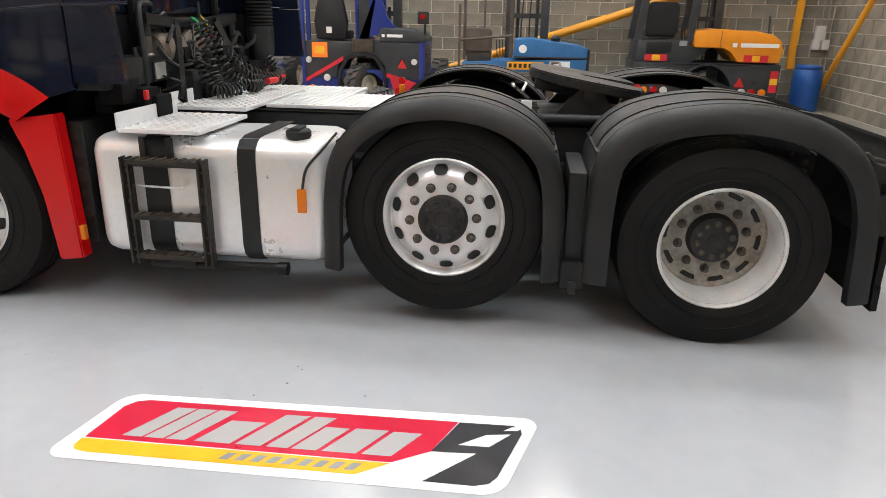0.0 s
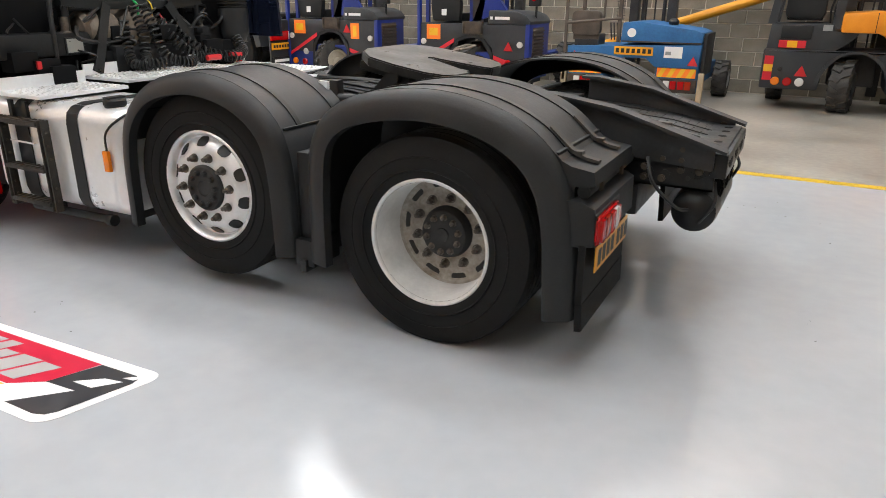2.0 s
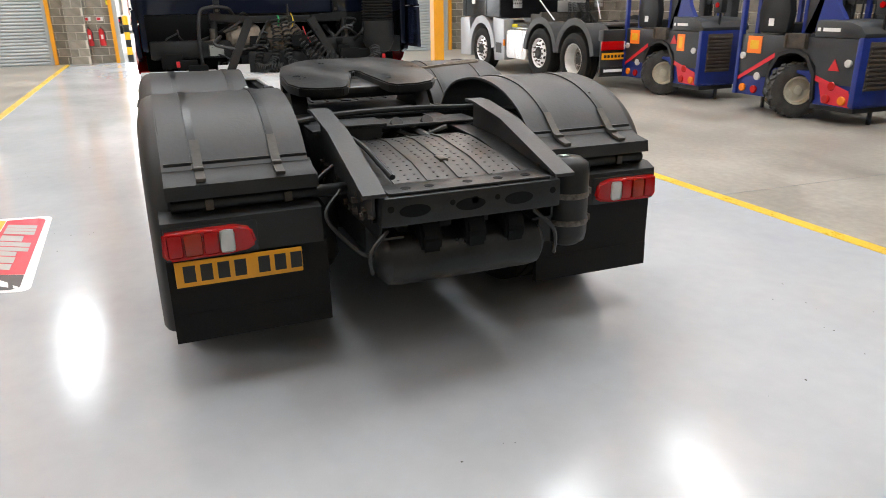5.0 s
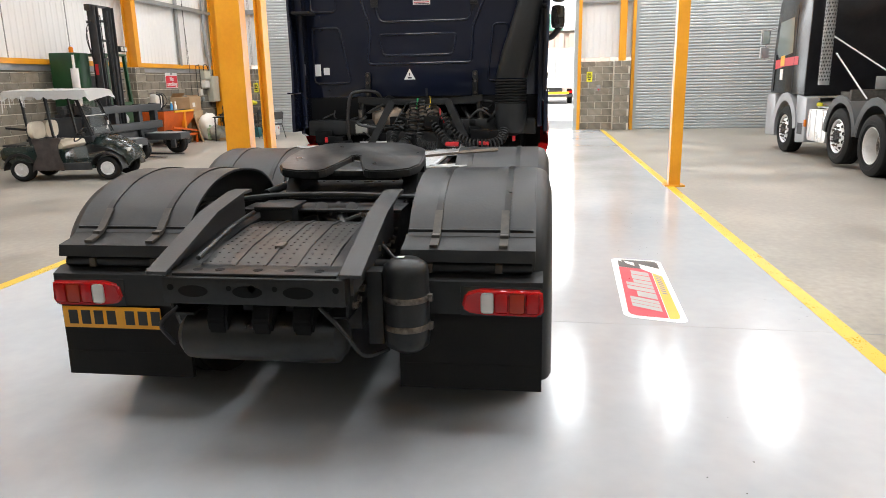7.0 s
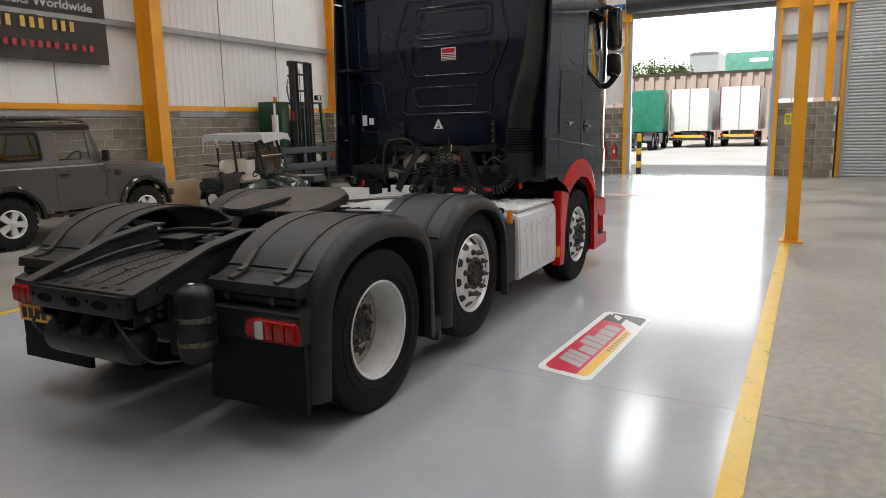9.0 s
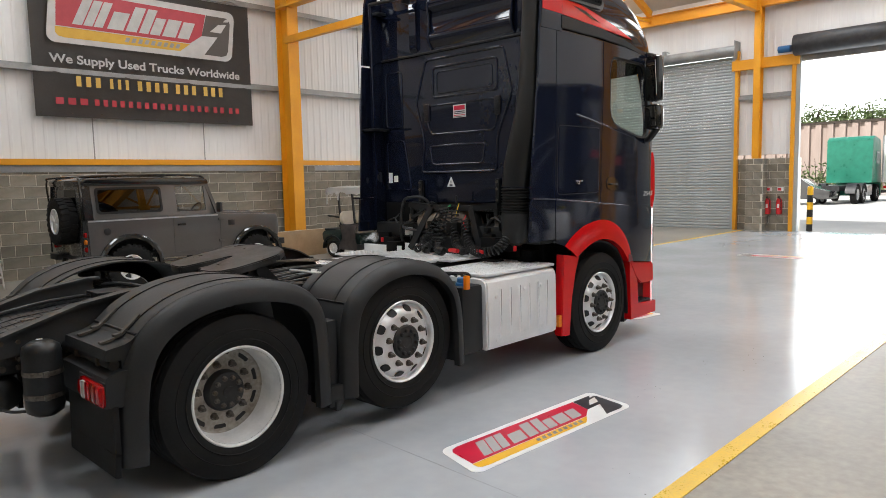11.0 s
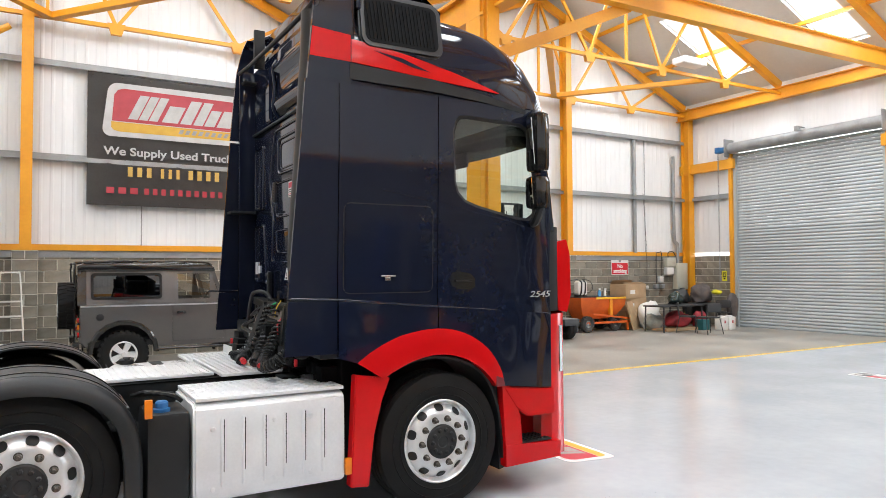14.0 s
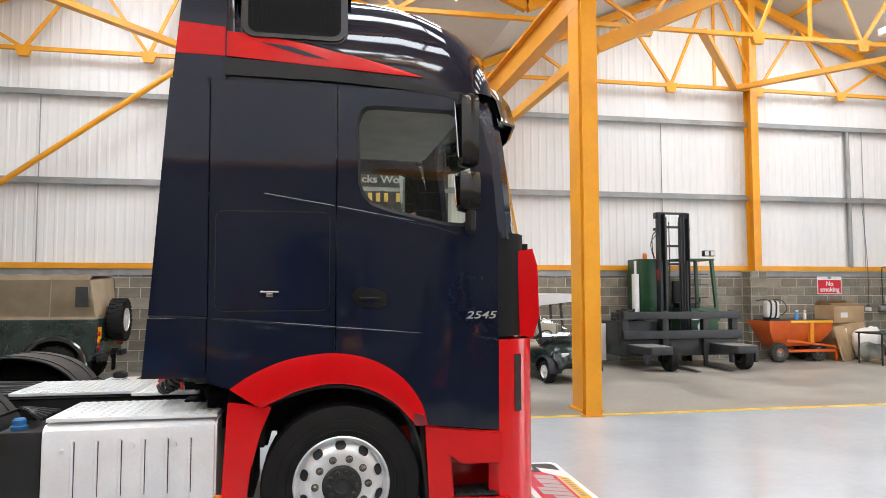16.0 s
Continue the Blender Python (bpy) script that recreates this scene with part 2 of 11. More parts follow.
M["clear_blue"] = principled("blue_spray_bottle", (0.08, 0.32, 0.62), 0.25)
M["text_hivis"] = textured("yellow_cloth", (0.62, 0.56, 0.02), (0.80, 0.72, 0.04), (0.7, 0.9), scale=8, fine=60)
M["red_cloth"] = textured("red_bag_cloth", (0.16, 0.012, 0.016), (0.42, 0.03, 0.04), (0.6, 0.8), scale=5, fine=40)
M["rail_cloth"] = textured("pale_grey_sack", (0.28, 0.30, 0.27), (0.48, 0.50, 0.46), (0.6, 0.8), scale=6, fine=40)
M["leaf_print"] = textured("green_white_bottle", (0.12, 0.30, 0.12), (0.62, 0.68, 0.58), (0.35, 0.5), scale=9, fine=30)
M["pale_glass"] = principled("pale_reflecting_glass", (0.22, 0.27, 0.26), 0.05, Coat_Weight=0.6)
M["green_curtain"] = textured("green_curtain_side", (0.10, 0.32, 0.24), (0.16, 0.42, 0.33), (0.4, 0.6), scale=2, fine=20)
M["rooflight"] = frosted("frosted_rooflight_sheet", (0.75, 0.78, 0.80))
M["duct"] = textured("satin_black_duct", (0.007, 0.0072, 0.0075), (0.014, 0.0145, 0.015), (0.3, 0.45), scale=3, fine=60)
M["sky_white"] = principled("bright_overcast_sky", (0.8, 0.8, 0.8), 1.0, Emission_Color=(0.97, 0.99, 1.0, 1), Emission_Strength=2.2)
M["rim_dirty"] = textured("grimy_wheel_disc", (0.22, 0.19, 0.155), (0.52, 0.49, 0.44), (0.5, 0.7), 0.0, scale=9, fine=50, fine_mix=0.4)
M["satin_black"] = textured("satin_black_steel", (0.006, 0.0065, 0.007), (0.018, 0.019, 0.020), (0.25, 0.5), 0.0, scale=7, fine=60, bump=0.06, Specular_IOR_Level=0.35)
M["strap_brown"] = textured("worn_rubber_strap", (0.03, 0.026, 0.022), (0.085, 0.075, 0.062), (0.5, 0.7), scale=20, fine=90)
# near-black: shade put into the colour behind the cab; also plain black parts
M["void_black"] = principled("shade_and_black_parts", (0.004, 0.004, 0.0045), 0.8, Specular_IOR_Level=0.2)
M["lens_dull"] = principled("dull_lamp_glass", (0.34, 0.34, 0.31), 0.3)
M["liner"] = textured("pale_cab_lining", (0.30, 0.29, 0.26), (0.40, 0.39, 0.36), (0.7, 0.85), scale=4, fine=50)
M["dusty_tyre"] = textured("dusty_tyre_rubber", (0.022, 0.021, 0.02), (0.075, 0.07, 0.064), (0.75, 0.9), scale=7, fine=60, bump=0.1)
M["step_grime"] = textured("grimy_step_steel", (0.010, 0.009, 0.008), (0.050, 0.042, 0.034), (0.45, 0.7), 0.2, scale=14, fine=70, bump=0.25)
# darker copy of the mudguard plastic: the upright lip's shade is in its colour
M["lip_plastic"] = textured("shaded_arch_plastic", (0.010, 0.0104, 0.011), (0.023, 0.0235, 0.0245), (0.42, 0.6), scale=4, fine=90, bump=0.06, Specular_IOR_Level=0.4)
# banner print tones, greyed to carry the haze of the sheen
M["mesh_white"] = textured("hazed_white_print", (0.46, 0.455, 0.445), (0.54, 0.535, 0.525), (0.45, 0.6), scale=6, fine=60)
M["mesh_red"] = textured("hazed_red_print", (0.38, 0.045, 0.06), (0.46, 0.06, 0.075), (0.45, 0.6), scale=6, fine=60)
M["mesh_yellow"] = textured("hazed_yellow_print", (0.56, 0.33, 0.04), (0.64, 0.40, 0.06), (0.45, 0.6), scale=6, fine=60)
M["mesh_silver"] = textured("hazed_silver_print", (0.42, 0.42, 0.41), (0.52, 0.52, 0.51), (0.45, 0.6), scale=6, fine=60)
M["crate_teal"] = principled("teal_crate", (0.01, 0.10, 0.11), 0.5)
M["cream_box"] = textured("cream_electrical_box", (0.50, 0.49, 0.40), (0.58, 0.57, 0.48), (0.4, 0.55), scale=3, fine=30)


def clear_glass(name, tint, rough=0.0):
    """Thin glass: part straight through, part mirror."""
    m = bpy.data.materials.new(name)
    m.use_nodes = True
    n, ln = m.node_tree.nodes, m.node_tree.links
    n.remove(n["Principled BSDF"])
    tr, gl, mx, lw = n.new("ShaderNodeBsdfTransparent"), n.new("ShaderNodeBsdfGlossy"), n.new("ShaderNodeMixShader"), n.new("ShaderNodeLayerWeight")
    tr.inputs[0].default_value, gl.inputs["Roughness"].default_value, lw.inputs[0].default_value = (*tint, 1), rough, 0.5
    steep, share = n.new("ShaderNodeMath"), n.new("ShaderNodeMath")
    steep.operation, share.operation = "POWER", "MULTIPLY_ADD"
    steep.inputs[1].default_value, share.inputs[1].default_value, share.inputs[2].default_value = 4.5, 0.9, 0.06
    ln.new(lw.outputs["Facing"], steep.inputs[0])
    ln.new(steep.outputs[0], share.inputs[0])
    ln.new(share.outputs[0], mx.inputs[0])
    ln.new(tr.outputs[0], mx.inputs[1])
    ln.new(gl.outputs[0], mx.inputs[2])
    ln.new(mx.outputs[0], n["Material Output"].inputs[0])
    return m


M["glass"] = clear_glass("tinted_cab_glass", (0.82, 0.88, 0.84))
M["car_glass"] = clear_glass("dark_car_glass", (0.03, 0.033, 0.033))
M["clear"] = clear_glass("clear_screen", (0.75, 0.77, 0.76))
M["mirror"] = principled("mirror_glass", (0.7, 0.7, 0.7), 0.02, 1.0)


# ---- mesh helpers ----
def box(bm, x0, x1, y0, y1, z0, z1, bevel=0.0, m=None):
    vs = [bm.verts.new((x, y, z)) for x in (x0, x1) for y in (y0, y1) for z in (z0, z1)]
    faces = [bm.faces.new([vs[i] for i in f]) for f in ((0, 1, 3, 2), (4, 6, 7, 5), (0, 4, 5, 1), (2, 3, 7, 6), (0, 2, 6, 4), (1, 5, 7, 3))]
    if bevel:
        edges = list({e for f in faces for e in f.edges})
        made = bmesh.ops.bevel(bm, geom=edges, offset=bevel, segments=2, profile=0.6, affect="EDGES")
        vs = list({v for f in made["faces"] for v in f.verts} | {v for v in vs if v.is_valid})
    if m is not None:
        bmesh.ops.transform(bm, matrix=m, verts=vs)
    return vs


def frame_of(p0, p1):
    """The pose whose z axis runs from p0 to p1."""
    d = Vector(p1) - Vector(p0)
    return Matrix.Translation(p0) @ d.to_track_quat("Z", "Y").to_matrix().to_4x4(), d.length


def rod(bm, p0, p1, r, seg=10, r1=None, cap=True):
    m, h = frame_of(p0, p1)
    r1 = r if r1 is None else r1
    a = [bm.verts.new(m @ Vector((r * math.cos(k * math.tau / seg), r * math.sin(k * math.tau / seg), 0))) for k in range(seg)]
    b = [bm.verts.new(m @ Vector((r1 * math.cos(k * math.tau / seg), r1 * math.sin(k * math.tau / seg), h))) for k in range(seg)]
    for k in range(seg):
        bm.faces.new((a[k], a[(k + 1) % seg], b[(k + 1) % seg], b[k]))
    if cap:
        bm.faces.new(a[::-1])
        bm.faces.new(b)
    return a + b


def bar(bm, p0, p1, w, h, up=(0, 0, 1)):
    """A rectangular bar from p0 to p1, w across and h along up."""
    d = (Vector(p1) - Vector(p0)).normalized()
    side = d.cross(Vector(up))
    side = side.normalized() if side.length > 1e-4 else Vector((1, 0, 0))
    top = side.cross(d).normalized()
    vs = [bm.verts.new(Vector(p) + side * (sx * w / 2) + top * (sz * h / 2)) for p in (p0, p1) for sx, sz in ((-1, -1), (1, -1), (1, 1), (-1, 1))]
    for f in ((0, 3, 2, 1), (4, 5, 6, 7), (0, 1, 5, 4), (1, 2, 6, 5), (2, 3, 7, 6), (3, 0, 4, 7)):
        bm.faces.new([vs[i] for i in f])
    return vs


def ibeam(bm, p0, p1, depth, width, tf=0.02, tw=0.012, up=(0, 0, 1)):
    d = (Vector(p1) - Vector(p0)).normalized()
    side = d.cross(Vector(up)).normalized()
    top = side.cross(d).normalized()
    off = top * (depth / 2 - tf / 2)
    bar(bm, Vector(p0) + off, Vector(p1) + off, width, tf, up)
    bar(bm, Vector(p0) - off, Vector(p1) - off, width, tf, up)
    bar(bm, p0, p1, tw, depth - 2 * tf, up)


def prism(bm, outline, a, b, axis="y"):
    """A closed outline pushed from a to b along an axis. The outline gives the other two coordinates in x, y, z order."""
    def at(p, v):
        return {"x": (v, p[0], p[1]), "y": (p[0], v, p[1]), "z": (p[0], p[1], v)}[axis]
    lo, hi = [bm.verts.new(at(p, a)) for p in outline], [bm.verts.new(at(p, b)) for p in outline]
    n = len(outline)
    for k in range(n):
        bm.faces.new((lo[k], lo[(k + 1) % n], hi[(k + 1) % n], hi[k]))
    bm.faces.new(lo[::-1])
    bm.faces.new(hi)
    bmesh.ops.recalc_face_normals(bm, faces=bm.faces[:])
    return lo + hi


def strip_prism(bm, outer, inner, a, b, axis="y"):
    def at(p, v):
        return {"x": (v, p[0], p[1]), "y": (p[0], v, p[1]), "z": (p[0], p[1], v)}[axis]
    rows = [[bm.verts.new(at(p, v)) for p in line] for line in (outer, inner) for v in (a, b)]
    oa, ob_, ia, ib = rows
    n = len(outer)
    for k in range(n - 1):
        bm.faces.new((oa[k], oa[k + 1], ob_[k + 1], ob_[k]))
        bm.faces.new((ia[k], ib[k], ib[k + 1], ia[k + 1]))
        bm.faces.new((oa[k], ia[k], ia[k + 1], oa[k + 1]))
        bm.faces.new((ob_[k], ob_[k + 1], ib[k + 1], ib[k]))
    bm.faces.new((oa[0], ob_[0], ib[0], ia[0]))
    bm.faces.new((oa[-1], ia[-1], ib[-1], ob_[-1]))
    return [v for r in rows for v in r]


def lathe(bm, profile, seg=40, axis="y", center=(0, 0, 0), closed=False):
    """Turns a profile of (radius, along) round an axis."""
    def at(r, v, k):
        c, s = r * math.cos(k * math.tau / seg), r * math.sin(k * math.tau / seg)
        p = {"x": (v, c, s), "y": (c, v, s), "z": (c, s, v)}[axis]
        return Vector(p) + Vector(center)
    rings = [[bm.verts.new(at(r, v, k)) for k in range(seg)] if r > 1e-6 else [bm.verts.new(at(0, v, 0))] for r, v in profile]
    pairs = list(zip(rings, rings[1:] + rings[:1])) if closed else list(zip(rings, rings[1:]))
    for a, b in pairs:
        for k in range(seg):
            q = (k + 1) % seg
            if len(a) > 1 and len(b) > 1:
                bm.faces.new((a[k], a[q], b[q], b[k]))
            elif len(a) > 1:
                bm.faces.new((a[k], a[q], b[0]))
            elif len(b) > 1:
                bm.faces.new((a[0], b[q], b[k]))
    return [v for r in rings for v in r]


def tube(bm, points, r, seg=8):
    """A round hose through points."""
    pts = [Vector(p) for p in points]
    rings, up = [], Vector((0.13, 0.21, 0.97)).normalized()
    for k, p in enumerate(pts):
        d = (pts[min(k + 1, len(pts) - 1)] - pts[max(k - 1, 0)]).normalized()
        side = d.cross(up)
        side = side.normalized() if side.length > 1e-3 else d.orthogonal().normalized()
        up = side.cross(d).normalized()
        rings.append([bm.verts.new(p + r * (math.cos(q * math.tau / seg) * side + math.sin(q * math.tau / seg) * up)) for q in range(seg)])
    for a, b in zip(rings, rings[1:]):
        for q in range(seg):
            bm.faces.new((a[q], a[(q + 1) % seg], b[(q + 1) % seg], b[q]))
    bm.faces.new(rings[0][::-1])
    bm.faces.new(rings[-1])


def curve_points(ctrl, steps=8):
    """Points of a smooth line through the given ones."""
    c = [Vector(p) for p in ctrl]
    c = [2 * c[0] - c[1], *c, 2 * c[-1] - c[-2]]
    out = []
    for k in range(1, len(c) - 2):
        a, b, d, e = c[k - 1 : k + 3]
        for s in range(steps):
            u = s / steps
            out.append(0.5 * (2 * b + (d - a) * u + (2 * a - 5 * b + 4 * d - e) * u * u + (3 * b - a - 3 * d + e) * u**3))
    out.append(c[-2])
    return out


def coil(ctrl, turns, radius, per_turn=10):
    """Points of a coiled hose that follows a line."""
    line = curve_points(ctrl, 24)
    n = int(turns * per_turn)
    out = []
    for k in range(n + 1):
        u = k / n * (len(line) - 1)
        i = min(int(u), len(line) - 2)
        p, d = line[i].lerp(line[i + 1], u - i), (line[i + 1] - line[i]).normalized()
        a = d.orthogonal().normalized() if abs(d.z) > 0.9 else d.cross(Vector((0, 0, 1))).normalized()
        b = d.cross(a)
        out.append(p + radius * (math.cos(k / per_turn * math.tau) * a + math.sin(k / per_turn * math.tau) * b))
    return out


def mesh_of(name, bm, material, smooth=35.0):
    me = bpy.data.meshes.new(name)
    bmesh.ops.recalc_face_normals(bm, faces=bm.faces[:])
    bm.to_mesh(me)
    bm.free()
    me.materials.append(M[material] if isinstance(material, str) else material)
    if smooth:
        me.shade_smooth()
        me.set_sharp_from_angle(angle=radians(smooth))
    return me


def part(name, bm, material, parent, label="", smooth=35.0):
    ob = new(name, mesh_of(name, bm, material, smooth))
    ob.parent = parent
    if label:
        tagged(ob, label)
    return ob


def thing(name, label, category, m=None, group="", kind=""):
    ob = tagged(new(name), label, category, group, kind)
    if m is not None:
        ob.matrix_world = m
    return ob


def structure(name, bm, material, label="", smooth=0.0, category="structure"):
    return tagged(new(name, mesh_of(name, bm, material, smooth)), label, category, "", "structure")


def B():
    return bmesh.new()


def letters(text, size, m, material, parent, name="lettering", spacing=1.0, wide=1.0, shear=0.0, depth=0.0015, bold=0.0):
    """Flat lettering in the built-in font, turned to a mesh, lying in the xy plane of m, centred."""
    cu = bpy.data.curves.new(name, "FONT")
    cu.body, cu.size, cu.align_x, cu.align_y, cu.extrude, cu.space_character, cu.shear, cu.offset = text, size, "CENTER", "CENTER", depth, spacing, shear, bold
    tmp = bpy.data.objects.new(name, cu)
    scene.collection.objects.link(tmp)
    dg = bpy.context.evaluated_depsgraph_get()
    me = bpy.data.meshes.new_from_object(tmp.evaluated_get(dg))
    bpy.data.objects.remove(tmp)
    me.name = name
    me.transform(m @ Matrix.Diagonal((wide, 1, 1, 1)))
    me.materials.clear()
    me.materials.append(M[material])
    ob = new(name, me)
    ob.parent = parent
    return ob


def poly(bm, pts, m=None):
    vs = [bm.verts.new(p if m is None else m @ Vector(p)) for p in pts]
    bm.faces.new(vs)
    return vs


def round_rect(x0, x1, y0, y1, r, seg=6):
    out = []
    for cx, cy, a0 in ((x1 - r, y0 + r, -90), (x1 - r, y1 - r, 0), (x0 + r, y1 - r, 90), (x0 + r, y0 + r, 180)):
        out += [(cx + r * math.cos(radians(a0 + 90 * k / seg)), cy + r * math.sin(radians(a0 + 90 * k / seg))) for k in range(seg + 1)]
    return out


# ---- the hall ----
X0, X1, Y0, Y1 = -20.2, 4.45, -10.3, 9.4
VALLEY, EAVE, PITCH = -7.75, 7.25, 0.42
BLOCK_TOP = 2.2

# floors
bm = B()
box(bm, X0, X1 + 0.2, -3.46, 3.18, -0.25, 0.0)
structure("floor_painted", bm, "epoxy", "glossy pale blue-grey painted workshop floor", category="floor")
bm = B()
box(bm, X0, X1 + 0.2, Y0 - 0.2, -3.46, -0.25, -0.003)
structure("floor_south", bm, "concrete", "worn bare concrete floor along the banner wall", category="floor")
bm = B()
box(bm, X0, X1 + 0.2, 3.18, Y1 + 0.2, -0.25, -0.003)
structure("floor_north", bm, "concrete", "worn bare concrete floor beside the machines", category="floor")
for nm, ya in (("floor_line_south", -3.52), ("floor_line_north", 3.12)):
    bm = B()
    box(bm, X0 + 0.2, X1 - 1, ya, ya + 0.12, -0.02, 0.003)
    structure(nm, bm, "yellow_line", "scuffed yellow floor marking line", category="floor line")
bm = B()
bar(bm, (-0.95, 0.6, -0.004), (-0.86, 3.1, -0.004), 0.005, 0.0096)
bar(bm, (-0.855, 3.26, -0.006), (-0.65, Y1 - 0.06, -0.006), 0.007, 0.0096)
structure("floor_joint", bm, "rail_grey", "thin sawn joint across the floor", category="floor joint")

# outside: yard to the horizon
bm = B()
box(bm, -3000, X0 - 0.001, -2500, 2500, -0.5, -0.03)
structure("ground", bm, "yard", "pale concrete yard outside the open door", category="ground")
bm = B()
box(bm, X1 + 0.2, 3000, -2500, 2500, -0.5, -0.06)
box(bm, X0, X1 + 0.2, Y1 + 0.2, 2500, -0.5, -0.06)
box(bm, X0, X1 + 0.2, -2500, Y0 - 0.2, -0.5, -0.06)
structure("ground_around", bm, "yard", "pale concrete ground round the building", category="ground")


def mesh_from(name, verts, faces, material):
    me = bpy.data.meshes.new(name)
    me.from_pydata(verts, [], faces)
    me.materials.append(M[material])
    return me


def corrugated(name, p0, along, length, z0, z1, out, pitch=0.2, depth=0.008, top=None, label="white profiled steel wall cladding"):
    """Upright trapezoid sheet from p0 along a unit direction; top(s) may give the height at s metres."""
    prof, s = [], 0.0
    while s < length - 1e-6:
        for ds, dd in ((0.0, 0.0), (0.12, 0.0), (0.14, 1.0), (0.18, 1.0)):
            if s + ds <= length:
                prof.append((s + ds, dd * depth))
        s += pitch
    prof.append((length, 0.0))
    verts, faces = [], []
    a, o = Vector((*along, 0)), Vector((*out, 0))
    for d in (0.0, 0.05):
        for s, k in prof:
            base = Vector((*p0, 0)) + a * s + o * (k - d)
            verts += [(base.x, base.y, z0), (base.x, base.y, top(s) if top else z1)]
    n = len(prof)
    for k in range(n - 1):
        faces.append((2 * k, 2 * k + 2, 2 * k + 3, 2 * k + 1))
        faces.append((2 * n + 2 * k, 2 * n + 2 * k + 1, 2 * n + 2 * k + 3, 2 * n + 2 * k + 2))
        faces.append((2 * k + 1, 2 * k + 3, 2 * n + 2 * k + 3, 2 * n + 2 * k + 1))
    return tagged(new(name, mesh_from(name, verts, faces, "cladding")), label, "wall", "", "structure")


def roof_height(x):
    mid = -13.975 if x < VALLEY else -1.525
    return EAVE + PITCH * (6.225 - abs(x - mid))


# openings of the west wall: y from, y to, top
DOORS = ((-8.25, -3.88, 5.4), (-1.95, 2.27, 5.3), (4.25, 8.6, 5.4))
west_parts = [(Y0, DOORS[0][0]), (DOORS[0][1], DOORS[1][0]), (DOORS[1][1], DOORS[2][0]), (DOORS[2][1], Y1)]
for ya, yb in west_parts:
    corrugated("wall_west", (X0, ya), (0, 1), yb - ya, BLOCK_TOP + 0.12, 7.3, (1, 0))
for ya, yb, zt in DOORS:
    corrugated("wall_west_over_door", (X0, ya), (0, 1), yb - ya, zt, 7.3, (1, 0))
corrugated("wall_south", (X0, Y0), (1, 0), X1 - X0, BLOCK_TOP + 0.02, 0, (0, 1), top=lambda s: roof_height(min(X0 + s, 4.7)) - 0.02)
corrugated("wall_north", (X0, Y1), (1, 0), X1 - X0, 3.4, 0, (0, -1), top=lambda s: roof_height(min(X0 + s, 4.7)) - 0.02)
corrugated("wall_east", (X1, Y0), (0, 1), Y1 - Y0, 3.4, 7.4, (-1, 0))

# roof: two pitched bays with rooflights let in
SKY = []
for xa in (-19.4, -13.4, -6.7, -0.9):
    for k in range(6):
        SKY.append((xa, xa + 2.85, -8.0 + 3.2 * k, -6.97 + 3.2 * k))
bm = B()
ycuts = sorted({Y0 - 0.2, Y1 + 0.2, *(v for s in SKY for v in s[2:])})
for xa, xb in ((X0 - 0.2, -13.975), (-13.975, VALLEY), (VALLEY, -1.525), (-1.525, X1 + 0.2)):
    mine = [s for s in SKY if xa < s[0] < xb]
    xcuts = sorted({xa, xb, *(v for s in mine for v in s[:2])})
    for x0, x1 in zip(xcuts, xcuts[1:]):
        for y0, y1 in zip(ycuts, ycuts[1:]):
            if any(s[0] <= x0 < s[1] and s[2] <= y0 < s[3] for s in mine):
                continue
            z = [roof_height(x) for x in (x0, x1)]
            lo = [bm.verts.new(p) for p in ((x0, y0, z[0]), (x1, y0, z[1]), (x1, y1, z[1]), (x0, y1, z[0]))]
            hi = [bm.verts.new(v.co + Vector((0, 0, 0.12))) for v in lo]
            bm.faces.new(lo[::-1])
            bm.faces.new(hi)
            for q in range(4):
                bm.faces.new((lo[q], lo[(q + 1) % 4], hi[(q + 1) % 4], hi[q]))
structure("ceiling", bm, "roof_liner", "pale profiled roof sheeting with rooflights", category="ceiling")
for xa, xb, ya, yb in SKY:
    za, zb = roof_height(xa), roof_height(xb)
    bm = B()
    low = [bm.verts.new(p) for p in ((xa - 0.05, ya - 0.05, za + 0.13), (xb + 0.05, ya - 0.05, zb + 0.13), (xb + 0.05, yb + 0.05, zb + 0.13), (xa - 0.05, yb + 0.05, za + 0.13))]
    bm.faces.new(low)
    structure("rooflight", bm, "rooflight", "milky translucent rooflight sheet", category="rooflight")
    mid = Vector(((xa + xb) / 2, (ya + yb) / 2, (za + zb) / 2 + 0.06))
    tilt = math.degrees(math.atan2(zb - za, xb - xa))
    sky_lamp("rooflight_daylight", pose(*mid, 0, -tilt, 0), math.hypot(xb - xa, zb - za) - 0.02, yb - ya - 0.02, ROOF_POWER)
# daylight at the open door
sky_lamp("door_daylight", pose(X0 - 0.35, 0.16, 2.6, 0, -90, 0), 5.0, 4.1, DOOR_POWER) if DOOR_POWER else None

# block base walls, piers
def pier(name, x0, x1, y0, y1, z1=BLOCK_TOP):
    bm = B()
    box(bm, x0, x1, y0, y1, -0.2, z1 - 0.004)
    return structure(name, bm, "mortar", "grey concrete block base wall", category="wall")


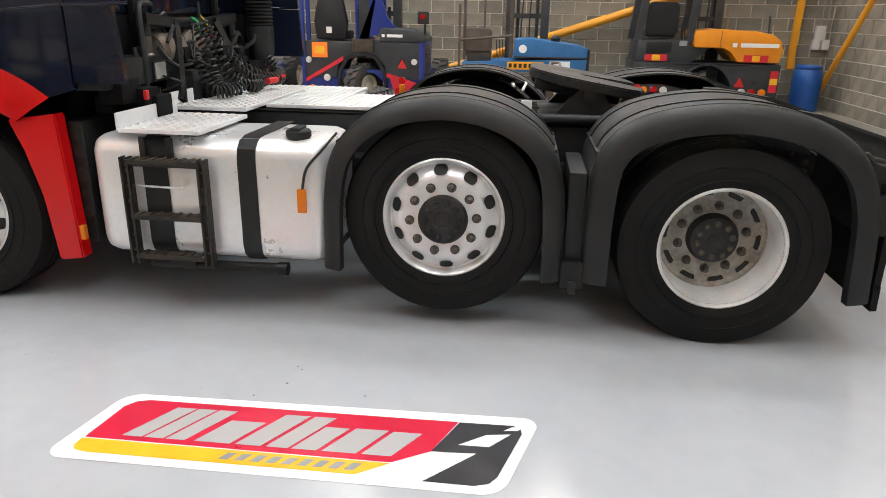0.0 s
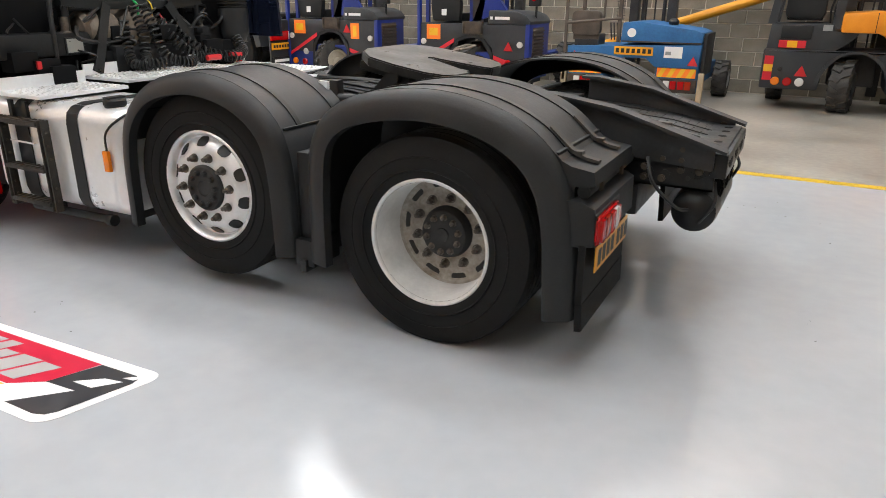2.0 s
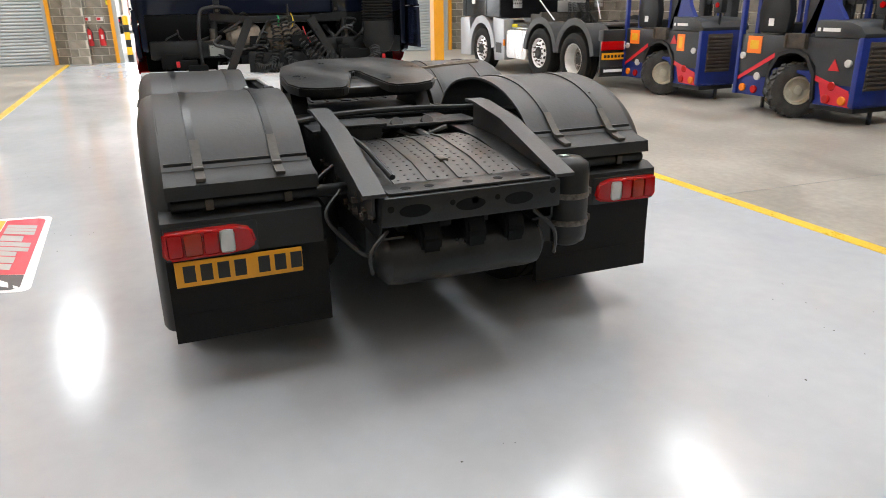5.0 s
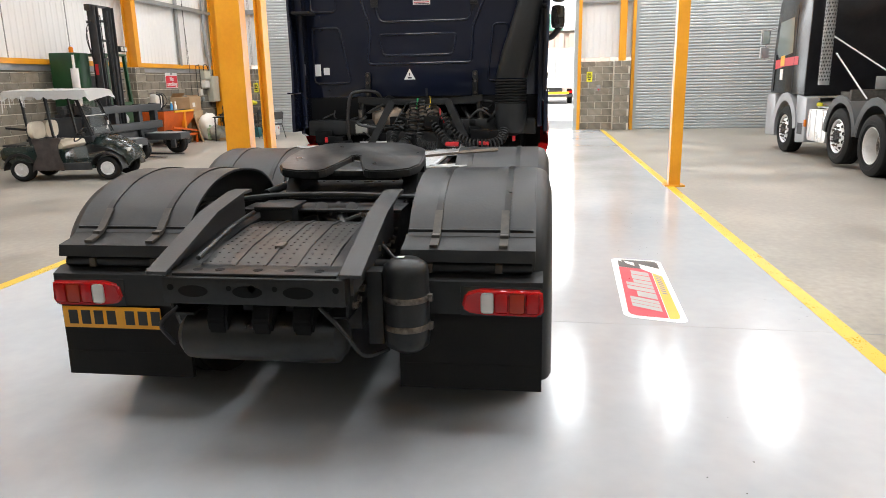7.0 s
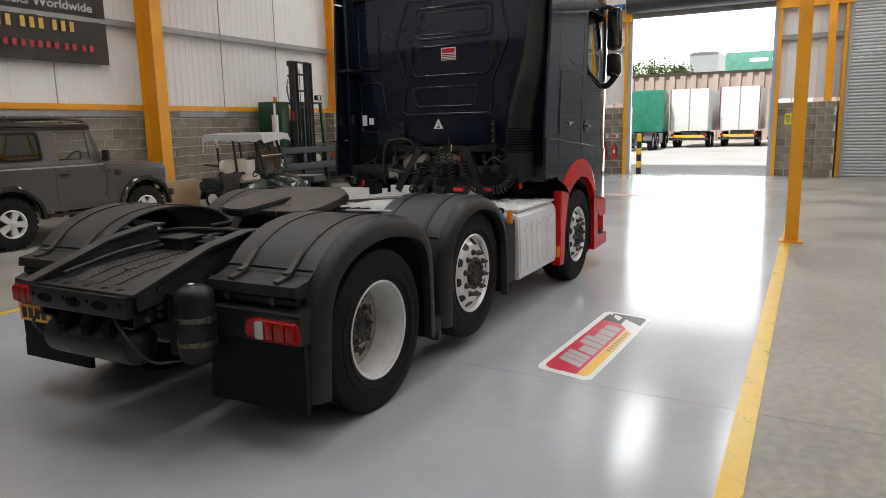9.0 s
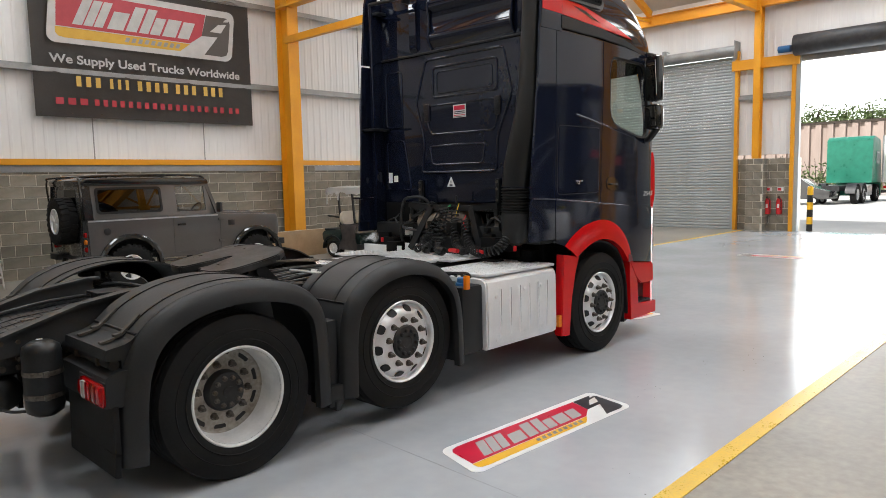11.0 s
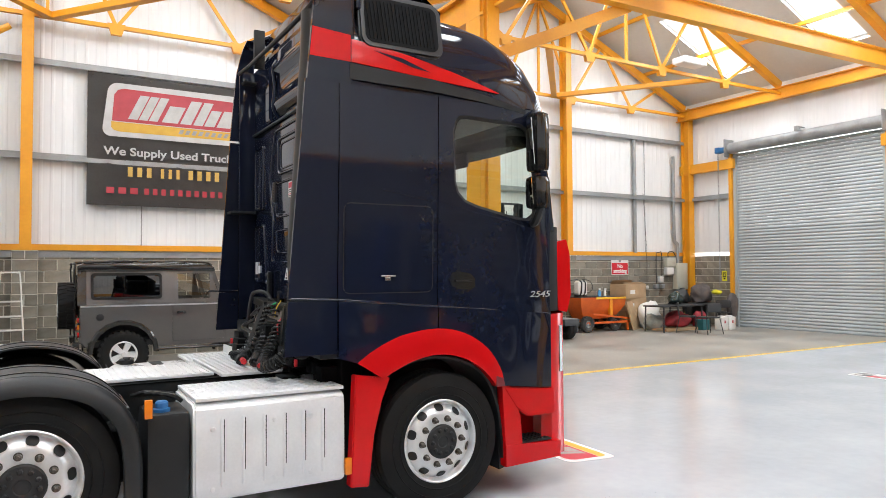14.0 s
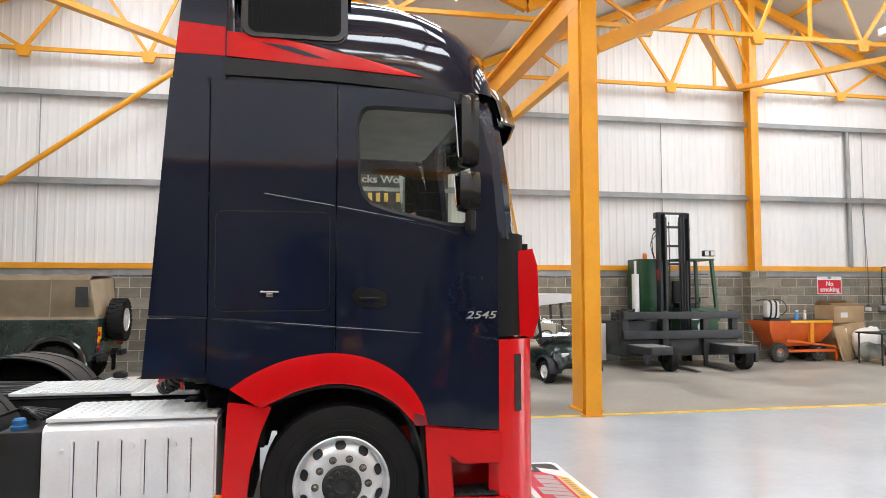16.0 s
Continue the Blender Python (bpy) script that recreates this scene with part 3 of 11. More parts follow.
COURSE, LONG = 0.225, 0.45
block_runs = []
pier("wall_south_base", X0 - 0.2, X1 + 0.2, Y0 - 0.25, Y0 + 0.04)
block_runs.append(("wall_south_base", X0, X1, "y", Y0 + 0.04, 1, BLOCK_TOP))
pier("wall_north_base", X0 - 0.2, X1 + 0.2, Y1 - 0.04, Y1 + 0.25, 3.4)
block_runs.append(("wall_north_base", X0, X1 - 0.05, "y", Y1 - 0.04, -1, 3.4))
for k, (ya, yb) in enumerate(west_parts):
    pier("wall_west_base", X0 - 0.25, X0 + 0.04, ya, yb)
    block_runs.append(("wall_west_base" + (f".{k:03d}" if k else ""), ya, yb, "x", X0 + 0.04, 1, BLOCK_TOP))
pier("wall_east_base", X1 - 0.04, X1 + 0.25, Y0 - 0.2, Y1 + 0.2, 3.4)
block_runs.append(("wall_east_base", Y0 + 0.05, Y1 - 0.05, "x", X1 - 0.04, -1, 3.4))

# orange edge rail on the block wall
bm = B()
box(bm, X0 + 0.06, X1, Y0 + 0.035, Y0 + 0.11, BLOCK_TOP + 0.01, BLOCK_TOP + 0.13)
structure("trim_south", bm, "orange_steel", "orange painted steel edge rail above the blocks", category="trim")
bm = B()
box(bm, X0 + 0.06, X1, Y1 - 0.11, Y1 - 0.046, 3.41, 3.53)
structure("trim_north", bm, "orange_steel", "orange painted steel edge rail above the blocks", category="trim")

bm = B()
box(bm, X0 + 0.06, X1, Y0 + 0.052, Y0 + 0.075, BLOCK_TOP - 0.13, BLOCK_TOP + 0.008)
structure("flashing_south", bm, "rail_grey", "grey metal flashing strip above the blocks", category="trim")

# sheeting rails and sag rods
def rails(name, a, b, zs, out):
    bm = B()
    d = Vector((*out, 0))
    for z in zs:
        p, q = Vector((*a, z)) + d * 0.10, Vector((*b, z)) + d * 0.10
        bar(bm, p, q, 0.12, 0.010)
        bar(bm, p + d * 0.06 - Vector((0, 0, 0.045)), q + d * 0.06 - Vector((0, 0, 0.045)), 0.005, 0.09)
        bar(bm, p + d * 0.05 - Vector((0, 0, 0.09)), q + d * 0.05 - Vector((0, 0, 0.09)), 0.025, 0.005)
        bar(bm, p - d * 0.06 + Vector((0, 0, 0.03)), q - d * 0.06 + Vector((0, 0, 0.03)), 0.005, 0.06)
    return structure(name, bm, "rail_grey", "grey galvanised sheeting rail", category="rail")


for k in range(6):
    xa, xb = X0 + 0.2 + k * 4.3, X0 + 0.2 + k * 4.3 + 4.3
    rails("rail_south", (xa, Y0), (min(xb, X1), Y0), (4.1, 6.0), (0, 1))
for ya, yb in west_parts:
    if yb - ya > 0.5:
        rails("rail_west", (X0, ya + 0.1), (X0, yb - 0.1), (4.1,), (1, 0))
for k, x in enumerate((-18.2, -17.75, -12.4, -10.3, -5.7, -3.3, 1.9)):
    bm = B()
    rod(bm, (x, Y0 + 0.09, BLOCK_TOP + 0.1), (x, Y0 + 0.09, 6.0), 0.012 if k != 1 else 0.06, 8)
    structure("sag_rod_south", bm, "rail_grey", "thin grey vertical tie rod" if k != 1 else "grey plastic rainwater pipe on the wall", smooth=40, category="rod")

# orange frame
def frame_part(name, bm, label, category="column"):
    return structure(name, bm, "orange_steel", label, category=category)


bm = B()
bar(bm, (VALLEY, -3.97, 0.0), (VALLEY, -3.97, 6.6), 0.23, 0.43, up=(0, 1, 0))
box(bm, VALLEY - 0.17, VALLEY + 0.17, -4.23, -3.71, -0.01, 0.02)
for z in (5.2, 6.0):
    for sx in (-1, 1):
        box(bm, VALLEY + sx * 0.06 - 0.05, VALLEY + sx * 0.06 + 0.05, -4.16, -3.78, z, z + 0.012)
frame_part("column_valley", bm, "large orange steel box column of the roof valley")
bm = B()
ibeam(bm, (-7.61, -3.39, 0.0), (-7.61, -3.39, 6.2), 0.13, 0.23, 0.016, 0.014, up=(0, 1, 0))
box(bm, -7.75, -7.47, -3.47, -3.31, -0.01, 0.018)
frame_part("column_valley_post", bm, "slimmer orange steel post beside the large valley column")
bm = B()
bar(bm, (-7.47, 3.25, 0), (-7.47, 3.25, 6.6), 0.17, 0.17, up=(0, 1, 0))
box(bm, -7.62, -7.32, 3.1, 3.4, -0.01, 0.02)
frame_part("column_north", bm, "slim orange square steel post on the floor line")
# wall columns
for x, w in ((-14.8, 0.2), (-1.2, 0.2), (X0 + 0.2, 0.24)):
    bm = B()
    ibeam(bm, (x, Y0 + 0.28, BLOCK_TOP if x > X0 + 0.5 else 0), (x, Y0 + 0.28, roof_height(x) - 0.25), 0.3, w, up=(0, 1, 0))
    frame_part("column_south", bm, "orange steel wall column above a block pier")
    if x > X0 + 0.5:
        pier("wall_south_pier", x - 0.22, x + 0.22, Y0 + 0.03, Y0 + 0.42)
bm = B()
ibeam(bm, (VALLEY - 0.1, Y0 + 0.4, 0.0), (VALLEY - 0.1, Y0 + 0.4, 6.8), 0.5, 0.3, 0.022, 0.02, up=(0, 1, 0))
frame_part("column_south_valley", bm, "large orange steel I-column against the banner wall")
pier("wall_south_pier_valley", VALLEY - 0.75, VALLEY - 0.32, Y0 + 0.03, Y0 + 0.42)
for y in (-3.06, 3.75):
    bm = B()
    ibeam(bm, (X0 + 0.3, y, BLOCK_TOP), (X0 + 0.3, y, 6.9), 0.26, 0.2, up=(1, 0, 0))
    frame_part("column_west", bm, "orange steel wall column between shutter doors")
    pier("wall_west_pier", X0 + 0.03, X0 + 0.45, y - 0.25, y + 0.25)
# door jambs and beams
for ya, yb, zt in DOORS:
    for y in (ya - 0.14, yb + 0.14):
        bm = B()
        bar(bm, (X0 + 0.14, y, 0), (X0 + 0.14, y, zt + 0.1), 0.1, 0.14, up=(1, 0, 0))
        frame_part("door_jamb", bm, "orange steel jamb beside a shutter door", "door jamb")
bm = B()
for ya, yb in west_parts:
    bar(bm, (X0 + 0.18, ya, 5.05), (X0 + 0.18, yb, 5.05), 0.14, 0.3) if yb - ya > 0.5 else None
frame_part("beam_west", bm, "orange steel cross beam between doors", "beam")
bm = B()
ibeam(bm, (X0 + 0.3, Y0, 6.85), (X0 + 0.3, Y1, 6.85), 0.34, 0.2)
frame_part("beam_eaves", bm, "orange steel eaves beam along the wall", "beam")
# valley girder
bm = B()
for z in (5.98, 6.48):
    bar(bm, (VALLEY, Y0 + 0.3, z), (VALLEY, Y1, z), 0.24, 0.05)
bar(bm, (VALLEY, Y0 + 0.3, 6.23), (VALLEY, Y1, 6.23), 0.02, 0.5)
frame_part("beam_valley", bm, "deep orange steel valley girder", "beam")
bm = B()
bar(bm, (VALLEY, Y0 + 0.5, 5.2), (VALLEY, -4.2, 5.2), 0.12, 0.16)
frame_part("strut_valley", bm, "orange steel strut below the valley girder", "beam")


# trusses
def truss(y, x0, x1, name, heavy=1.0):
    bm = B()
    zc, mid = 6.85, (x0 + x1) / 2
    bar(bm, (x0, y, zc), (x1, y, zc), 0.09 * heavy, 0.08 * heavy)
    def top(x):
        return EAVE + PITCH * ((x1 - x0) / 2 - abs(x - mid)) - 0.17
    for a, b in ((x0, mid), (mid, x1)):
        bar(bm, (a, y, top(a)), (b, y, top(b)), 0.14, 0.2)
    n = 5
    nodes = [x0 + (x1 - x0) * k / n for k in range(n + 1)]
    for k in range(n):
        a, b = nodes[k], nodes[k + 1]
        m = (a + b) / 2
        if 0 < k:
            bar(bm, (a, y, zc), (m, y, top(m)), 0.05, 0.07)
        if k < n - 1:
            bar(bm, (m, y, top(m)), (b, y, zc), 0.05, 0.07)
    for x in nodes[1:-1]:
        prism(bm, [(x - 0.17, zc + 0.06), (x + 0.17, zc + 0.06), (x + 0.1, zc - 0.17), (x - 0.1, zc - 0.17)], y - 0.05, y + 0.05)
    bar(bm, (mid, y, zc), (mid, y, top(mid)), 0.06, 0.06, up=(1, 0, 0))
    frame_part(name, bm, "orange steel roof truss with lattice bracing", "roof truss")


for y in (Y0 + 0.25, -6.6, 0.1, 6.5, Y1 - 0.25):
    truss(y, X0 + 0.3, VALLEY, "truss_west")
    truss(y, VALLEY, 4.7, "truss_east")
for y in (-3.3, 3.35):
    bm = B()
    ibeam(bm, (X0 + 0.3, y + 0.2, 6.75), (VALLEY, y - 0.2, 6.75), 0.42, 0.2)
    bar(bm, (VALLEY - 0.12, y - 0.4, 5.3), (VALLEY - 3.0, y - 0.25, 6.6), 0.16, 0.2)
    for a, b in ((X0 + 0.3, -13.975), (-13.975, VALLEY)):
        bar(bm, (a, y, roof_height(a) - 0.17), (b, y, roof_height(b) - 0.17), 0.16, 0.22)
    frame_part("beam_frame", bm, "heavy orange steel roof beam with knee brace", "beam")
    bm = B()
    ibeam(bm, (VALLEY, y, 6.75), (4.7, y, 6.75), 0.42, 0.2)
    for a, b in ((VALLEY, -1.525), (-1.525, 4.7)):
        bar(bm, (a, y, roof_height(a) - 0.17), (b, y, roof_height(b) - 0.17), 0.16, 0.22)
    frame_part("beam_frame_east", bm, "heavy orange steel roof beam", "beam")
# plan bracing
bm = B()
for xa, xb in ((-14.35, -16.9), (-14.35, -11.4), (-1.6, -4.3), (-1.6, 1.2)):
    bar(bm, (xa, Y0 + 0.3, 6.85), (xb, -6.6, 6.85), 0.16, 0.12)
frame_part("brace_plan", bm, "flat orange steel bracing between trusses", "brace")
# purlins
bm = B()
for x in (-18.2, -16.1, -12.0, -9.8, -5.8, -3.6, 0.6, 2.7):
    bar(bm, (x, Y0, roof_height(x) - 0.06), (x, Y1, roof_height(x) - 0.06), 0.07, 0.1)
frame_part("purlin", bm, "orange steel roof purlins", "purlin")
# wall bracing on the south wall
bm = B()
rod(bm, (-0.9, Y0 + 0.45, 6.5), (4.4, Y0 + 0.45, 2.5), 0.06, 10)
frame_part("brace_south", bm, "round orange wall brace tube", "brace")
bm = B()
rod(bm, (-3.6, Y1 - 0.35, 0.2), (6.0, Y1 - 0.35, 3.35), 0.075, 12)
frame_part("brace_north", bm, "round orange wall brace tube", "brace")
bm = B()
rod(bm, (4.2, Y1 - 0.4, 0.2), (4.25, 6.0, 3.6), 0.05, 12)
frame_part("brace_return", bm, "round orange wall brace tube in the corner", "brace")
bm = B()
bar(bm, (3.75, Y1 - 0.16, 0.7), (3.8, Y1 - 0.16, 3.4), 0.1, 0.1, up=(0, 1, 0))
frame_part("post_corner", bm, "orange steel post against the block wall")


# roller shutters
def shutter(name, ya, yb, zt, z0=0.0):
    ob = thing(name, "closed grey slatted roller shutter door", "shutter door", pose(X0, 0, 0), kind="structure")
    pitch = 0.0925
    sl = B()
    arc = [(0.05, 0.0), (0.062, 0.012), (0.070, 0.035), (0.066, 0.062), (0.052, 0.084), (0.050, pitch - 0.002)]
    strip_prism(sl, [(x, z) for x, z in arc], [(x - 0.006, z) for x, z in arc], ya, yb, "y")
    me = mesh_of("slat", sl, "shutter", 50)
    n = int((zt - z0) / pitch)
    for k in range(n):
        s = new("slat", me)
        s.parent, s.location = ob, (0, 0, z0 + k * pitch)
    for y in (ya - 0.03, yb + 0.03):
        bm = B()
        box(bm, 0.0, 0.13, y - 0.05, y + 0.05, 0, zt + 0.1)
        part("guide", bm, "shutter", ob)
    bm = B()
    rod(bm, (0.22, ya - 0.1, zt + 0.12), (0.22, yb + 0.1, zt + 0.12), 0.17, 20)
    part("barrel", bm, "rail_grey", ob)
    for y in (ya - 0.14, yb + 0.14):
        bm = B()
        box(bm, 0.0, 0.46, y - 0.01, y + 0.01, zt - 0.15, zt + 0.4, 0.004)
        part("end_plate", bm, "rail_grey", ob)
    bm = B()
    rod(bm, (0.26, ya - 0.42, zt + 0.1), (0.26, ya - 0.16, zt + 0.1), 0.09, 14)
    box(bm, 0.16, 0.34, ya - 0.58, ya - 0.42, zt + 0.02, zt + 0.2, 0.01)
    part("motor", bm, "old_blue", ob)
    bm = B()
    rod(bm, (0.3, ya - 0.5, zt), (0.3, ya - 0.5, 1.2), 0.008, 6)
    rod(bm, (0.34, ya - 0.44, zt), (0.34, ya - 0.44, 1.4), 0.008, 6)
    part("pull_chain", bm, "rail_grey", ob)
    return ob


shutter("door_1", *DOORS[0])
shutter("door_3", *DOORS[2])
ob = thing("door_2", "grey roller shutter door rolled up open", "shutter door", pose(X0, 0, 0), kind="structure")
bm = B()
rod(bm, (0.3, -2.05, 5.42), (0.3, 2.37, 5.42), 0.3, 24)
part("barrel", bm, "dark_steel", ob, "dark rolled-up curtain")
for y in (-1.98, 2.30):
    bm = B()
    box(bm, 0.0, 0.13, y - 0.06, y + 0.06, 0, 5.4)
    part("guide", bm, "shutter", ob)
bm = B()
rod(bm, (0.3, -2.5, 5.35), (0.3, -2.15, 5.35), 0.1, 14)
part("motor", bm, "old_blue", ob)
bm = B()
box(bm, 0.03, 0.09, -1.94, 2.26, 4.98, 5.16, 0.01)
part("bottom_bar", bm, "rail_grey", ob)


# ---- the lorry tractor unit ----
truck = thing("tractor_unit", "navy and red three-axle lorry tractor unit without a trailer", "lorry", pose(0, -0.02, 0))


def arc_points(cx, cz, r, a0, a1, n, rz=None):
    rz = rz or r
    return [(cx + r * math.cos(radians(a0 + (a1 - a0) * k / n)), cz + rz * math.sin(radians(a0 + (a1 - a0) * k / n))) for k in range(n + 1)]


def line_through(pts, steps=6):
    return [(p.x, p.y) for p in curve_points([(x, z, 0) for x, z in pts], steps)]


def offset_line(pts, d):
    v = [Vector(p) for p in pts]
    out = []
    for k, p in enumerate(v):
        t = (v[min(k + 1, len(v) - 1)] - v[max(k - 1, 0)]).normalized()
        out.append(tuple(p + Vector((t.y, -t.x)) * d))
    return out


# wheels: the axis is y, the outer side +y
def tyre_mesh(R, width=0.29, grooves=True):
    bm = B()
    h = width / 2
    prof = [(0.285, -h + 0.02), (0.31, -h + 0.005), (0.38, -h - 0.012), (R - 0.045, -h + 0.0), (R - 0.012, -h + 0.012), (R, -h + 0.035)]
    prof += [(R, -0.075), (R - 0.011, -0.072), (R - 0.011, -0.062), (R, -0.059), (R, -0.008), (R - 0.011, -0.005), (R - 0.011, 0.005), (R, 0.008)]
    prof += [(r, -y) for r, y in reversed(prof[:10])]
    lathe(bm, prof, 72)
    if grooves:
        for k in range(48):
            a = k * math.tau / 48
            m = Matrix.Rotation(-a, 4, "Y")
            for sy in (-1, 1):
                box(bm, R - 0.03, R + 0.001, sy * 0.092 - 0.016, sy * 0.092 + 0.016, -0.017, 0.017, 0, m)
    for rr in (0.34, 0.40):
        lathe(bm, [(rr, h + 0.006), (rr + 0.004, h + 0.0125), (rr + 0.010, h + 0.006)], 72)
    return mesh_of("wheel", bm, "rubber", 30)


TYRE = tyre_mesh(0.503)


def rim_mesh(deep):
    bm = B()
    if deep:
        prof = [(0.306, 0.118), (0.306, 0.136), (0.298, 0.142), (0.288, 0.136), (0.283, 0.112), (0.276, 0.085), (0.271, 0.03), (0.268, -0.06), (0.262, -0.10)]
        mat = "rim_white"
    else:
        prof = [(0.306, 0.118), (0.306, 0.138), (0.298, 0.144), (0.288, 0.138), (0.281, 0.118), (0.276, 0.098), (0.268, 0.094), (0.258, 0.104), (0.235, 0.128), (0.212, 0.142), (0.19, 0.146), (0.12, 0.146)]
        mat = "rim"
    lathe(bm, prof, 64)
    return mesh_of("rim", bm, mat, 40)


def hub_mesh(deep):
    bm = B()
    if deep:
        lathe(bm, [(0.128, -0.082), (0.128, -0.058), (0.118, -0.034), (0.115, -0.018), (0.10, -0.008), (0.035, -0.006), (0.033, 0.002), (0.0, 0.004)], 40)
    else:
        lathe(bm, [(0.125, 0.14), (0.125, 0.158), (0.115, 0.168), (0.045, 0.170), (0.04, 0.164), (0.0, 0.164)], 40)
    return mesh_of("hub_cap", bm, "hub", 40)


def nut_mesh():
    bm = B()
    lathe(bm, [(0.024, 0.0), (0.024, 0.006), (0.018, 0.007)], 16)
    lathe(bm, [(0.0185, 0.004), (0.0175, 0.030), (0.012, 0.034), (0.011, 0.048), (0.0, 0.050)], 6)
    return mesh_of("wheel_nut", bm, "nut", 30)


def vent_mesh(deep):
    bm = B()
    r, y, tilt = (0.238, -0.0845, 0.0) if deep else (0.245, 0.119, 0.0)
    pts = round_rect(-0.040, 0.040, -0.026, 0.026, 0.025, 6) if deep else round_rect(-0.034, 0.034, -0.0225, 0.0225, 0.022, 6)
    for q, (u, v) in enumerate(pts):
        pts[q] = (r + v, y + (0.002 if deep else 0.004 - v * 1.05), u)
    n = len(pts)
    top = [bm.verts.new(p) for p in pts]
    low = [bm.verts.new((p[0], p[1] - 0.02, p[2])) for p in pts]
    bm.faces.new(top)
    for q in range(n):
        bm.faces.new((top[q], top[(q + 1) % n], low[(q + 1) % n], low[q]))
    return mesh_of("vent_hole", bm, "black", 30)


def disc_mesh():
    bm = B()
    lathe(bm, [(0.268, -0.062), (0.260, -0.077), (0.237, -0.085), (0.207, -0.081), (0.197, -0.073), (0.12, -0.073)], 64)
    return mesh_of("wheel_disc", bm, "rim_dirty", 40)


DISC = disc_mesh()
PIECE = {d: (rim_mesh(d), hub_mesh(d), vent_mesh(d)) for d in (False, True)}
NUT = nut_mesh()


def bolt_mesh(material):
    bm = B()
    lathe(bm, [(0.0175, -0.004), (0.0175, 0.004), (0.0145, 0.006), (0.0135, 0.016), (0.010, 0.019), (0.0, 0.020)], 8)
    return mesh_of("hub_bolt", bm, material, 30)


BOLT = {True: bolt_mesh("nut"), False: bolt_mesh("hub")}


def wheel(parent, x, y, z, side, deep, tyre=TYRE, spin=0.0, tint=None, name="wheel"):
    """A tyre with its rim, hub cap, nuts and vent holes; side +1 faces +y."""
    w = new(name, tyre)
    w.parent = parent
    w.matrix_basis = pose(x, y, z, 0, 0, 0 if side > 0 else 180) @ pose(0, 0, 0, 0, spin, 0)
    rim, hub, vent = PIECE[deep]
    for nm, me in (("rim", rim), ("hub_cap", hub)):
        c = new(nm, me)
        c.parent = w
    if deep:
        c = new("wheel_disc", DISC)
        c.parent = w
    base = -0.073 if deep else 0.146
    for k in range(10):
        a = (k + 0.5) * math.tau / 10
        c = new("wheel_nut", NUT)
        c.parent, c.location = w, (0.1675 * math.cos(a), base, 0.1675 * math.sin(a))
        h = new("hub_bolt", BOLT[deep])
        h.parent, h.location = w, (0.086 * math.cos(a), -0.008 if deep else 0.168, 0.086 * math.sin(a))
        v = new("vent_hole", vent)
        v.parent, v.rotation_euler = w, (0, k * math.tau / 10, 0)
    return w


for s in (-1, 1):
    wheel(truck, 0.0, s * 1.045, 0.498, s, True, spin=12 if s > 0 else 31)
    wheel(truck, -1.35, s * 1.035, 0.583, s, False, spin=7 if s > 0 else -14)
    wheel(truck, -4.0, s * 1.06, 0.50, s, False, spin=20)
    ww = wheel(truck, 0.0, s * 0.74, 0.498, -s, True)

# axles
bm = B()
rod(bm, (0, -0.9, 0.498), (0, 0.9, 0.498), 0.07, 14)
lathe(bm, [(0.0, -0.2), (0.16, -0.16), (0.22, -0.05), (0.22, 0.05), (0.16, 0.16), (0.0, 0.2)], 24, "x", (0.02, 0, 0.5))
part("drive_axle", bm, "chassis", truck)
bm = B()
rod(bm, (-1.35, -0.9, 0.583), (-1.35, 0.9, 0.583), 0.06, 14)
part("lift_axle", bm, "chassis", truck)
bm = B()
bar(bm, (-4.0, -0.9, 0.45), (-4.0, 0.9, 0.45), 0.1, 0.1)
part("steer_axle", bm, "chassis", truck)

